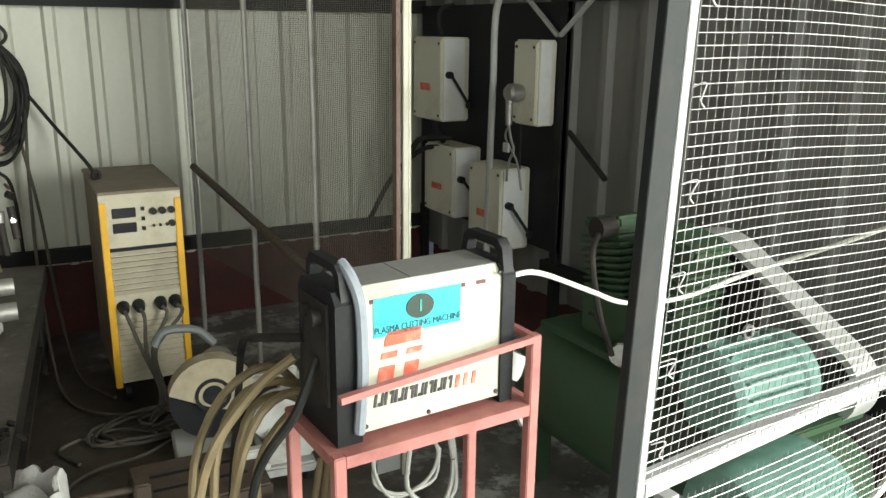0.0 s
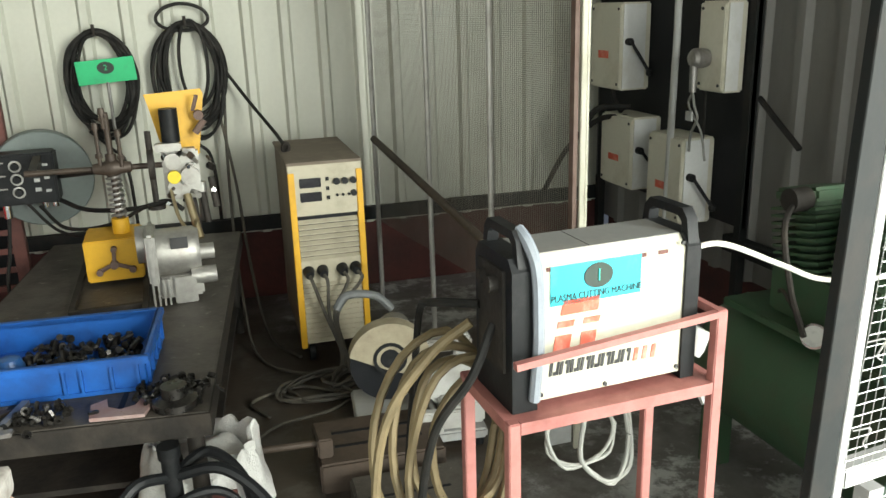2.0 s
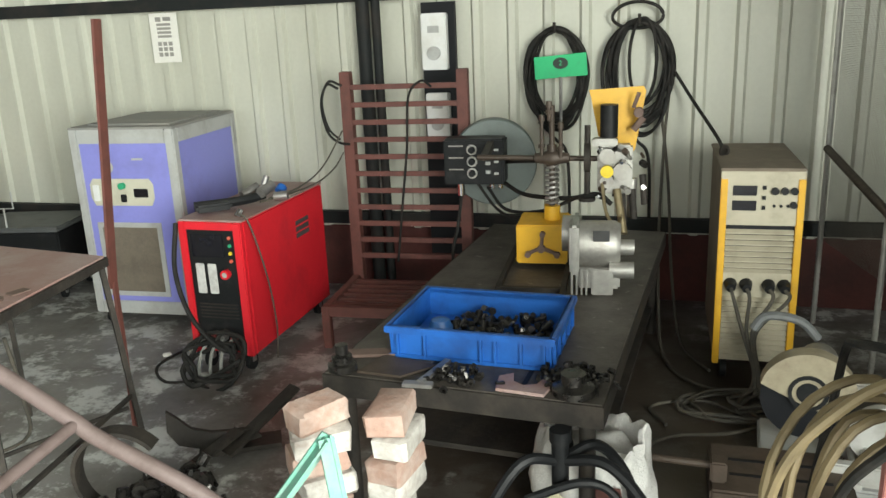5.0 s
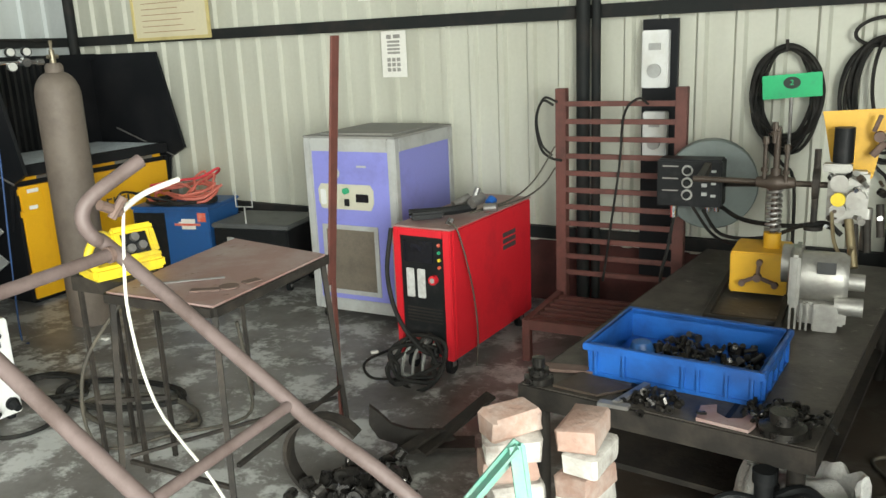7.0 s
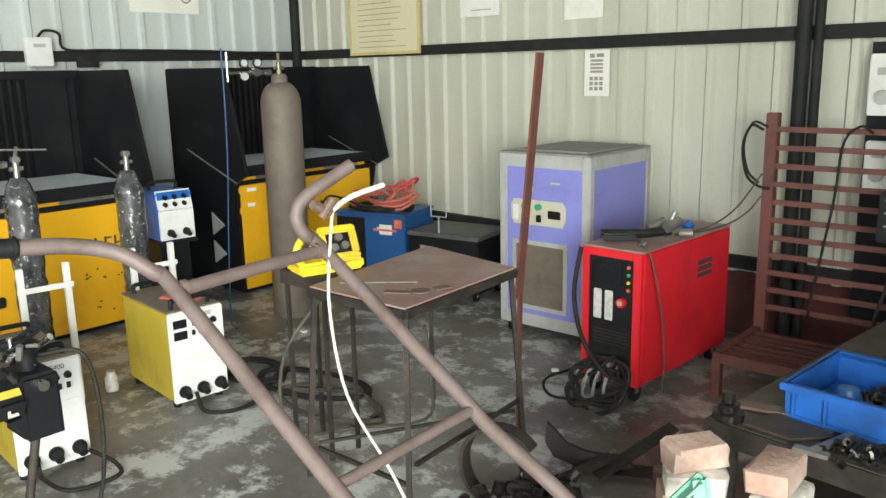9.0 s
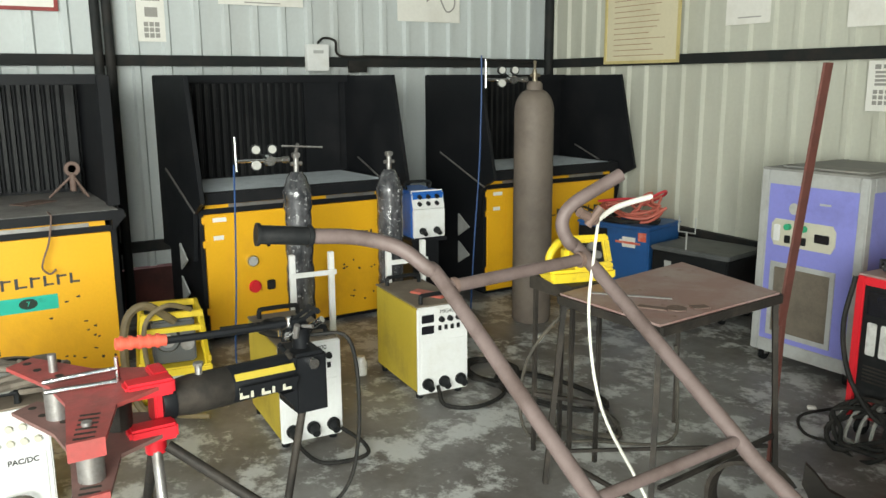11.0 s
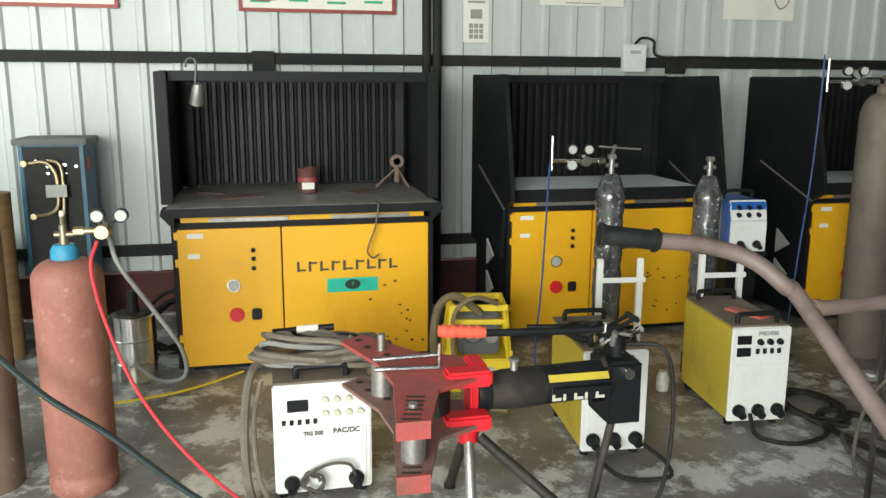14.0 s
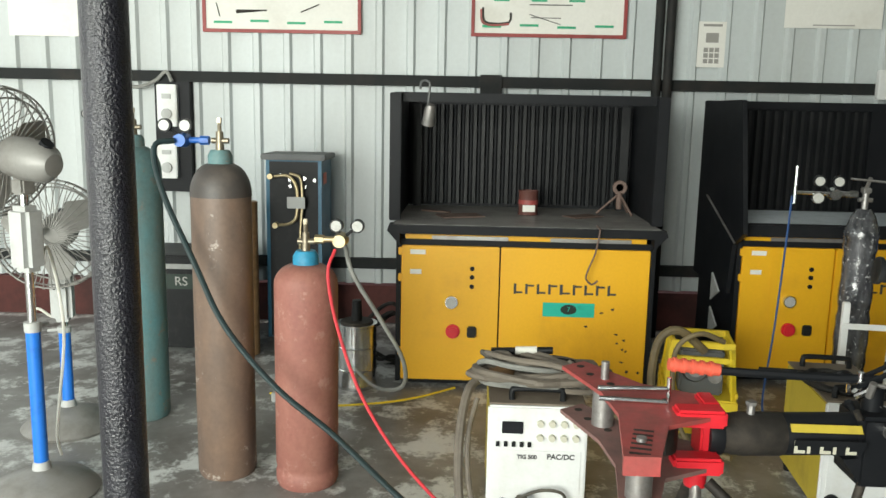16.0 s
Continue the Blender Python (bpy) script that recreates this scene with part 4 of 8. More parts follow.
part("ram_flange", moved(lathe([(0.02, -0.03), (0.058, -0.03), (0.062, -0.02), (0.062, 0.01), (0.05, 0.012)], seg=20), pose(0.02, 0.20, 0.555, -90, 0, 5)), "black", b)
pump = part("pump_block", [B(-0.10, 0.06, 0.60, 0.72, 0.42, 0.63, 0.012), prism([(0.56, 0.50), (0.62, 0.42), (0.72, 0.42), (0.72, 0.52)], (-0.08, 0.05), "x"), C((-0.02, 0.66, 0.62), (-0.02, 0.66, 0.70), 0.03, seg=14)], "black", b, "black pump block")
for p0, p1, r in (((0.06, 0.66, 0.60), (0.09, 0.66, 0.60), 0.018), ((-0.02, 0.69, 0.69), (0.03, 0.72, 0.73), 0.012), ((-0.02, 0.62, 0.69), (-0.02, 0.62, 0.74), 0.01)):
    part("valve_knob", C(p0, p1, r, seg=10), "chrome", pump)
rnd = random.Random(37)
for k in range(12):
    q, r_, z = rnd.uniform(-0.08, 0.06), rnd.uniform(0.58, 0.74), rnd.uniform(0.61, 0.72)
    part("pump_fitting", C((q, r_, z), (q + rnd.uniform(-0.03, 0.04), r_ + rnd.uniform(-0.03, 0.03), z + rnd.uniform(0.0, 0.05)), rnd.uniform(0.006, 0.013), seg=8), ("chrome", "grime", "steel", "black")[k % 4], pump)
part("lever_link", [beam((-0.045, 0.60, 0.70), (-0.045, 0.72, 0.76), 0.02, 0.008, 0.002), beam((0.0, 0.60, 0.70), (0.0, 0.72, 0.76), 0.02, 0.008, 0.002), C((-0.06, 0.71, 0.755), (0.02, 0.71, 0.755), 0.009, seg=8)], "black", pump)
part("pump_lever", T([(-0.02, 0.68, 0.72), (-0.04, 0.50, 0.715), (-0.06, 0.20, 0.72)], 0.013, 8, 3), "black", b, "black pump lever")
part("lever_grip", [C((-0.06, 0.225, 0.722), (-0.06, 0.075, 0.735), 0.019, seg=12)] + [C((-0.06, 0.205 - 0.027 * k, 0.724 + 0.0024 * k), (-0.06, 0.195 - 0.027 * k, 0.725 + 0.0024 * k), 0.023, seg=12) for k in range(5)], "orangegrip", b, "ribbed red lever grip")
label_plate = part("maker_plate", [moved(prism([(0.0, -0.022), (0.19, -0.022), (0.20, 0.022), (0.0, 0.022)], (0.0, 0.002), "x"), pose(0.083, 0.405, 0.548, 0, 8, 0))], "black", b)
for k in range(5):
    q = 0.405 + 0.036 * k
    part("maker_mark", [B(0.0835, 0.0855, q, q + 0.009, 0.53, 0.568), B(0.0835, 0.0852, q + 0.009, q + 0.030, 0.53 + 0.029 * (k % 2), 0.539 + 0.029 * (k % 2))], "cream", label_plate)
part("rating_plate", [moved(B(0.0, 0.002, 0.40, 0.60, -0.012, 0.012), pose(0.062, 0, 0.595, 0, -38, 0))], "olive", b, "scratched yellow rating plate")
# two wing plates that hold the bending rollers
wing = [(-0.06, 0.17), (0.12, 0.17), (0.20, 0.02), (0.42, -0.05), (0.42, -0.14), (0.12, -0.10), (-0.05, -0.12), (-0.30, -0.21), (-0.36, -0.13), (-0.14, 0.02)]
for z0, z1 in ((0.632, 0.644), (0.482, 0.494)):
    p = part("wing_plate", prism(wing, (z0, z1), "z"), "redframe" if z0 > 0.6 else "wingdull", b, "worn red bending wing plate")
    for k in range(6):
        part("slot", moved(B(-0.005, 0.005, -0.026, 0.026, 0, 0.0015), pose(0.24 + 0.03 * k, -0.055 - 0.008 * k, z1, 0, 0, -12)), "grime", p)
    for hx, hy in ((-0.30, -0.15), (-0.22, -0.13), (-0.13, -0.08), (0.0, 0.06)):
        part("pin_hole", C((hx, hy, z1), (hx, hy, z1 + 0.0015), 0.013, seg=10), "grime", p)
part("wing_flange", moved(B(-0.045, 0.045, -0.006, 0.006, 0.0, 0.05), pose(0.415, -0.095, 0.60, 0, 0, 90)), "redframe", b)
part("wing_flange", moved(B(-0.045, 0.045, -0.006, 0.006, 0.0, 0.05), pose(0.415, -0.095, 0.45, 0, 0, 90)), "redframe", b)
part("front_block", [B(0.06, 0.13, 0.06, 0.20, 0.47, 0.52, 0.008), B(0.06, 0.13, 0.06, 0.20, 0.61, 0.66, 0.008), B(-0.04, 0.06, 0.15, 0.20, 0.47, 0.66, 0.006)], "redp", b, "bright red front block")
for q, r in ((0.31, -0.075), (-0.18, -0.09)):
    part("roller", C((q, r, 0.494), (q, r, 0.632), 0.035, seg=16), "steel", b)
part("former", prism([(0.02 + 0.09 * math.cos(a), 0.04 + 0.05 * math.sin(a)) for a in np.linspace(0, 2 * math.pi, 16, endpoint=False)], (0.52, 0.60), "z"), "grime", b)
part("pin", C((0.31, -0.075, 0.42), (0.31, -0.075, 0.655), 0.014, seg=10), "steel", b)
part("pin", C((-0.18, -0.09, 0.45), (-0.18, -0.09, 0.70), 0.013, seg=10), "steel", b)
part("clamp_rod", [C((0.0, -0.14, 0.675), (0.02, 0.06, 0.685), 0.008, seg=8), C((0.03, -0.14, 0.655), (0.05, 0.05, 0.655), 0.008, seg=8), C((0.02, 0.06, 0.645), (0.02, 0.06, 0.72), 0.007, seg=8)], "chrome", b, "bright steel clamp rods")
part("leg_socket", C((0.03, 0.15, 0.40), (0.03, 0.15, 0.475), 0.032, 0.036, 14), "redp", b)
for dx, dy in ((0.38, 0.52), (-0.46, 0.05), (0.18, -0.02)):
    l = part("leg", C((0.03 + 0.06 * dx, 0.15 + 0.06 * dy, 0.42), (0.03 + dx, 0.15 + dy, 0.012), 0.017, seg=10), "grime" if dx != 0.18 else "steel", b, "tubular tripod leg")
    part("foot", C((0.03 + dx, 0.15 + dy, 0.0), (0.03 + dx, 0.15 + dy, 0.015), 0.022, seg=10), "plastic", l)
part("rear_leg", C((-0.02, 0.66, 0.42), (0.02, 0.55, 0.0), 0.014, seg=10), "grime", b)
part("pump_hose", T([(-0.04, 0.70, 0.66), (0.02, 0.82, 0.64), (0.05, 0.84, 0.40), (0.06, 0.80, 0.15), (0.05, 0.70, 0.03)], 0.007, 6), "cable", b)


# ---- pipe trolley in front of the camera ----
tr = thing("pipe_trolley", "brown primed tubular hand trolley frame with black grip", "trolley")
a_, b_, c_, d_ = Vector((-1.058, 0.669, 1.021)), Vector((-1.052, 1.119, 1.04)), Vector((-0.548, 0.689, 0.683)), Vector((-0.543, 1.138, 0.701))
down = (c_ - a_).normalized()
sideways = (b_ - a_).normalized()
R = 0.0187
low_a = c_ + down * 0.50
low_b = d_ + Vector((0.32, 0.02, -0.20))
left = [low_a, c_, a_, Vector((-1.105, 0.643, 1.063)), Vector((-1.15, 0.586, 1.115)), Vector((-1.185, 0.49, 1.145)), Vector((-1.20, 0.379, 1.158))]
part("side_tube", T(left, R, 14, 6), "pipe", tr)
grip0 = left[-1]
gd = (left[-1] - left[-2]).normalized()
part("grip", [T([grip0 - gd * 0.005, grip0 + gd * 0.13], R * 1.18, 14, 1, False)] + [T([grip0 + gd * q, grip0 + gd * (q + 0.008)], R * 1.45, 14, 1, False) for q in (0.0, 0.122)], "plastic", tr, "ribbed black rubber grip")
right = [low_b + Vector((0.30, 0.03, -0.30)), low_b, d_ + Vector((0.05, 0.0, -0.035)), d_ - down * 0.05, b_, Vector((-1.085, 1.088, 1.08)), Vector((-1.095, 1.068, 1.125)), Vector((-1.092, 1.075, 1.165)), Vector((-1.08, 1.105, 1.195)), Vector((-1.065, 1.16, 1.225)), Vector((-1.045, 1.23, 1.262))]
part("side_tube", T(right, R, 14, 6), "pipe", tr)
part("cross_tube", T([a_, b_], R * 0.9, 14, 1, False), "pipe", tr)
part("cross_tube", T([c_, d_], R * 0.72, 14, 1, False), "pipe", tr)
for q in (a_ + sideways * 0.022, b_ - sideways * 0.022):
    part("weld_bead", T([q - sideways * 0.006, q + sideways * 0.006], R * 1.18, 12, 1, False), "rust", tr)
part("lower_frame", [T([low_a, Vector((-0.30, 0.70, 0.02))], R, 12, 1, False), T([low_b + Vector((0.30, 0.03, -0.30)), Vector((-0.02, 1.17, 0.02))], R, 12, 1, False)], "pipe", tr)
single("electrode_holder", [T([b_ + Vector((0.0, 0.03, 0.10)), b_ + Vector((-0.01, 0.12, 0.13)), b_ + Vector((0.0, 0.24, 0.150))], 0.008, 8)], "whitehose", "white electrode holder clamped on the trolley", "holder")
single("holder_jaw", [T([b_ + Vector((0, 0.03, 0.10)), b_ + Vector((0, -0.03, 0.13))], 0.014, 8, 1, False), C(tuple(b_ + Vector((0, 0.0, 0.09))), tuple(b_ + Vector((0.02, 0.03, 0.14))), 0.012, seg=8)], "rust", "brown clamp jaw on the trolley end", "clamp")
single("white_lead", [T([b_ + Vector((0.0, 0.04, 0.10)), b_ + Vector((0.03, 0.0, 0.02)), b_ + Vector((0.06, -0.04, -0.15)), b_ + Vector((0.16, -0.08, -0.36)), b_ + Vector((0.34, -0.10, -0.52)), b_ + Vector((0.53, -0.15, -0.68)), b_ + Vector((0.70, -0.21, -0.80)), b_ + Vector((0.84, -0.34, -1.0)), b_ + Vector((0.92, -0.5, -1.03))], 0.0042, 8)], "whitehose", "white welding lead hanging from the trolley to the floor", "cable")


# ---- steel side table ----
s = thing("steel_table", "rust-brown steel plate table on thin legs", "table")
corners = [Vector((-1.157, 1.54, 0.75)), Vector((-1.195, 2.205, 0.75)), Vector((-1.74, 2.307, 0.75)), Vector((-1.632, 1.535, 0.75))]
part("tabletop", prism([(q.x, q.y) for q in corners], (0.742, 0.752), "z"), "maroonplate", s, "rust-brown steel plate")
part("apron", [beam(corners[k] + Vector((0, 0, -0.02)), corners[(k + 1) % 4] + Vector((0, 0, -0.02)), 0.03, 0.03) for k in range(4)], "grime", s)
for k, q in enumerate(corners):
    c = sum(corners, Vector()) / 4
    o = (c - q) * 0.04
    out = (q - c) * 0.10
    part("leg", beam((q.x + o.x, q.y + o.y, 0.735), (q.x + out.x, q.y + out.y, 0.0), 0.019, 0.019), "grime", s)
part("stretcher", [beam(corners[0] + Vector((0.03, 0.0, -0.55)), corners[1] + Vector((0.02, 0, -0.55)), 0.014, 0.014), beam(corners[0] + Vector((0, 0, -0.64)), corners[3] + Vector((0, 0, -0.64)), 0.014, 0.014), beam(corners[1] + Vector((0, 0, -0.6)), corners[3] + Vector((0, 0, -0.62)), 0.012, 0.012)], "grime", s)
single("steel_rod", [T([(-1.56, 1.62, 0.757), (-1.34, 1.80, 0.757)], 0.004, 6, 1, False)], "steel", "thin bright steel rod on the table", "rod")
separate("steel_offcut", [C((-1.25, 1.72, 0.7525), (-1.25, 1.72, 0.758), 0.035, seg=10), moved(B(-0.05, 0.05, -0.015, 0.015, 0, 0.006), pose(-1.30, 1.66, 0.7525, 0, 0, 30)), moved(B(-0.03, 0.03, -0.02, 0.02, 0, 0.005), pose(-1.22, 1.8, 0.7525, 0, 0, 70))], "rust", "rusty steel offcuts on the table", "scrap")
single("flat_bar", [beam((-1.245, 2.30, 0.60), (-1.144, 2.30, 1.57), 0.045, 0.010), beam((-1.25, 2.305, 0.0), (-1.24, 2.305, 0.62), 0.022, 0.012)], "maroon", "tall brown flat steel bar leaning by the table", "bar")

# wire feeder with yellow frame on the table's far end
def yellow_feeder(name, label, x, y, z, rz, k):
    """Flat-bar frame, its sides leaning in to a carrying bar, over a boxed base and an open drive."""
    t = thing(name, label, "wire feeder", x, y, z, rz, "yellow wire feeders")
    w, d, h = 0.30 * k, 0.38 * k, 0.37 * k
    for sx, into in ((0.012, 0.03), (w - 0.012, -0.03)):
        part("side_frame", [beam((sx, 0.012, 0.02), (sx + into, 0.05, h), 0.030, 0.012, 0.002), beam((sx, d, 0.02), (sx + into, d * 0.62, h), 0.030, 0.012, 0.002), beam((sx + into, 0.05, h), (sx + into, d * 0.62, h), 0.014, 0.030, 0.002),
                            beam((sx, 0.02, 0.17 * k), (sx, d * 0.95, 0.17 * k), 0.014, 0.026, 0.002)], "lemon", t, "yellow flat-bar frame side")
        for q in (0.34, 0.5, 0.66):
            part("side_bar", beam((sx, d * q, 0.03), (sx + into * 0.9, d * q, h * 0.93), 0.012, 0.010), "lemon", t)
    part("cross_bar", B(0.03, w - 0.03, 0.035, 0.065, h - 0.018, h + 0.012, 0.004), "lemon", t)
    part("cross_bar", B(0.03, w - 0.03, d * 0.6, d * 0.6 + 0.03, h - 0.018, h + 0.012, 0.004), "lemon", t)
    part("cross_bar", B(0.03, w - 0.03, 0.032, 0.055, h * 0.80, h * 0.86, 0.003), "lemon", t)
    part("base_tray", B(0.004, w - 0.004, 0.004, d, 0.0, 0.15 * k, 0.008), "lemon", t, "yellow lower box")
    part("data_plate", B(w * 0.24, w * 0.72, -0.001, 0.003, 0.04 * k, 0.115 * k), "greyp", t)
    m = part("drive_unit", [B(w * 0.22, w * 0.80, 0.07, d * 0.55, 0.152 * k, 0.34 * k, 0.01), C((w * 0.42, 0.07, 0.26 * k), (w * 0.42, 0.03, 0.265 * k), 0.055 * k, 0.045 * k, 18)], "greydark", t, "dark wire drive unit")
    part("drive_wheel", C((w * 0.42, 0.029, 0.265 * k), (w * 0.42, 0.018, 0.265 * k), 0.028 * k, seg=16), "steel", m)
    part("drive_wheel", C((w * 0.68, 0.068, 0.24 * k), (w * 0.68, 0.035, 0.24 * k), 0.028 * k, seg=14), "steel", m)
    return t


yellow_feeder("wire_feeder", "yellow-framed wire feeder with hoses on the floor", -3.28, 0.37, 0.0, 80, 1.15)
yf = thing("wire_feeder", "squat yellow wire feeder with a sloping frame by the table", "wire feeder", -1.728, 1.575, 0.757, 73, "yellow wire feeders")
part("base_tray", B(0.0, 0.27, 0.0, 0.15, 0.0, 0.05, 0.012), "lemon", yf, "yellow lower tray")
fm = pose(0.10, 0.012, 0.045, -26, 0, 0)
part("sloping_frame", [moved(q, fm) for q in (B(0, 0.16, -0.012, 0.022, 0, 0.028, 0.008), B(0, 0.16, -0.012, 0.022, 0.108, 0.138, 0.008), B(0, 0.03, -0.011, 0.021, 0.02, 0.12, 0.008), B(0.13, 0.16, -0.011, 0.021, 0.02, 0.12, 0.008))], "lemon", yf, "chunky yellow frame round the drive")
dv = part("drive_unit", moved(B(0.028, 0.132, 0.0, 0.05, 0.02, 0.115, 0.004), fm), "plastic", yf, "dark wire drive unit")
for q, r in ((0.055, 0.05), (0.10, 0.055), (0.08, 0.09)):
    part("drive_roll", moved(C((q, 0.0, r), (q, -0.016, r), 0.016, seg=12), fm), "steel", dv)
part("side_loop", T([(0.02, 0.03, 0.04), (-0.005, 0.02, 0.10), (0.03, 0.03, 0.15), (0.075, 0.06, 0.155), (0.10, 0.07, 0.12)], 0.015, 10), "lemon", yf, "yellow carrying loop")
part("rear_cover", B(0.09, 0.26, 0.075, 0.145, 0.05, 0.13, 0.02), "lemon", yf)
single("feeder_hose", [T([(-3.27, 0.55, 0.40), (-3.25, 0.42, 0.50), (-3.25, 0.33, 0.44), (-3.24, 0.31, 0.22), (-3.2, 0.36, 0.02), (-3.05, 0.45, 0.02)], 0.020, 8), T([(-3.22, 0.62, 0.46), (-3.2, 0.5, 0.50), (-3.2, 0.40, 0.42), (-3.18, 0.40, 0.2), (-3.1, 0.46, 0.02), (-2.95, 0.6, 0.02)], 0.012, 8)], "hose", "brown hose looped over the yellow feeder", "hose")
fs = thing("feeder_stool", "dark steel stool under the yellow feeder", "stool", -1.79, 1.71, 0.0, 0)
part("seat", B(-0.13, 0.13, -0.09, 0.09, 0.70, 0.756, 0.003), "grime", fs)
for q in (-0.11, 0.11):
    for r in (-0.07, 0.07):
        part("leg", beam((q, r, 0.70), (q, r, 0.0), 0.015, 0.015), "grime", fs)
part("brace", beam((-0.11, -0.07, 0.25), (0.11, 0.07, 0.25), 0.016, 0.016), "grime", fs)
single("stool_cable", [T([(-1.75, 1.75, 0.70), (-1.9, 1.6, 0.4), (-1.95, 1.65, 0.05), (-1.8, 1.9, 0.012), (-1.5, 2.0, 0.10), (-1.42, 1.95, 0.3), (-1.4, 1.9, 0.55)], 0.007, 8), coil((-2.1, 2.0, 0.014), (1, 0, 0), (0, 1, 0), 0.30, 0.16, 2, 0.010, 0.02, 31, (0, 0, 0.15))], "hosedark", "dark cable drooping to the floor under the table", "cable")

# ---- blue welder, black box and their cables in the corner ----
w = thing("blue_welder", "dark blue welding rectifier with red-orange cables heaped on top", "welding machine", -3.71, 3.50, 0, 14)
part("body", [B(0, 0.56, 0, 0.42, 0.05, 0.53, 0.008)], "blued", w)
part("top_lip", B(-0.008, 0.568, -0.008, 0.43, 0.53, 0.55, 0.006), "blued", w)
part("left_front", B(0.01, 0.24, -0.004, 0.0, 0.07, 0.51), "plastic", w)
part("warning_label", [B(0.36, 0.46, -0.004, -0.001, 0.40, 0.47), B(0.34, 0.46, -0.006, -0.0045, 0.435, 0.45)], "paper", w)
part("red_label", [B(0.31, 0.50, -0.008, -0.0065, 0.425, 0.44), B(0.48, 0.54, -0.004, -0.001, 0.45, 0.51)], "redink", w)
part("panel_mark", [B(0.04, 0.09, -0.007, -0.0045, 0.34, 0.43)], "greyp", w)
feet_castors(w, 0.56, 0.42, 0.024)
separate("welder_lead", [coil((-3.43, 3.72, 0.62), (1, 0.25, 0.05), (-0.25, 1, 0.25), 0.22, 0.14, 4, 0.010, 0.05, 41, (0, 0, 0.9)), coil((-3.30, 3.74, 0.66), (1, 0.2, 0.3), (-0.2, 0.4, 1), 0.10, 0.075, 2, 0.009, 0.03, 44, (0, 0, 0.2))], "orangehose", "orange-red welding leads heaped on the blue welder", "cable")
separate("black_lead", [coil((-3.45, 3.70, 0.57), (1, 0.25, 0), (-0.25, 1, 0), 0.22, 0.15, 4, 0.012, 0.02, 42, (0, 0, 0.4)), T([(-3.4, 3.6, 0.58), (-3.5, 3.5, 0.62), (-3.7, 3.45, 0.66), (-3.75, 3.4, 0.60)], 0.008, 6)], "cable", "black leads coiled on the blue welder", "cable")
single("red_holder", [T([(-3.62, 3.60, 0.68), (-3.45, 3.66, 0.71), (-3.28, 3.72, 0.73), (-3.20, 3.80, 0.78), (-3.26, 3.86, 0.74), (-3.40, 3.82, 0.66)], 0.009, 8)], "redhose", "red insulated holder on the blue welder", "holder")
k = thing("black_box", "black steel equipment box with a blue-grey lid", "box", -3.12, 3.62, 0, 8)
part("body", B(0, 0.55, 0, 0.42, 0.06, 0.42, 0.008), "plastic", k)
part("lid", B(-0.01, 0.56, -0.01, 0.43, 0.42, 0.45, 0.008), "greydark", k)
part("front_mark", [B(0.10, 0.15, -0.004, -0.001, 0.31, 0.36)], "greyp", k)
part("lid_bracket", [T([(0.24, 0.02, 0.45), (0.24, 0.02, 0.56)], 0.006, 6, 1, False), T([(0.18, 0.02, 0.66), (0.18, 0.02, 0.56), (0.30, 0.02, 0.56), (0.30, 0.02, 0.66)], 0.005, 6, 1, False)], "greyp", k)
feet_castors(k, 0.55, 0.42, 0.03)

# small blue feeder on a black stand between the benches
f = thing("blue_feeder", "small blue and white wire feeder on a black stand", "wire feeder", -3.40, 1.955, 0.62, 84)
part("body", [B(0.0, 0.21, 0.02, 0.34, 0.0, 0.27, 0.010)], "bluep", f)
part("front_panel", [B(0.005, 0.205, 0.0, 0.02, 0.005, 0.17, 0.004), moved(B(0.005, 0.205, -0.006, 0.006, 0.0, 0.11, 0.003), pose(0, 0.008, 0.172, -18, 0, 0))], "white", f, "white control face")
for q in range(3):
    for r in range(2):
        part("knob", C((0.045 + 0.055 * q, 0.012, 0.205 + 0.04 * r), (0.045 + 0.055 * q, -0.006, 0.200 + 0.04 * r), 0.012, seg=10), "plastic", f)
connector(f, 0.06, 0.0, 0.045, 0.016)
connector(f, 0.15, 0.0, 0.045, 0.016)
part("handle", T([(0.03, 0.16, 0.27), (0.03, 0.16, 0.31), (0.18, 0.16, 0.31), (0.18, 0.16, 0.27)], 0.010, 8, 3), "plastic", f)
st = thing("feeder_stand", "black sheet-steel stand under the blue feeder", "stand", -3.40, 1.955, 0, 84)
part("stand_column", [B(0.02, 0.19, 0.05, 0.30, 0.02, 0.60, 0.006)], "black", st)
part("stand_top", B(-0.01, 0.22, 0.0, 0.36, 0.60, 0.62, 0.004), "black", st)
part("stand_foot", B(-0.03, 0.24, -0.02, 0.38, 0.0, 0.02, 0.004), "black", st)
separate("bench_hose", [T([(-3.44, 2.46, 1.66), (-3.44, 2.46, 1.40), (-3.46, 2.46, 1.0), (-3.5, 2.45, 0.5), (-3.52, 2.44, 0.02), (-3.4, 2.4, 0.012)], 0.005, 6)], "navyhose", "thin blue gas hose from a regulator to the floor", "hose")
separate("bench_hose", [T([(-3.32, 0.90, 1.12), (-3.34, 0.90, 0.9), (-3.36, 0.89, 0.5), (-3.4, 0.88, 0.1), (-3.3, 0.9, 0.012)], 0.005, 6)], "navyhose", "thin blue gas hose from a regulator to the floor", "hose")


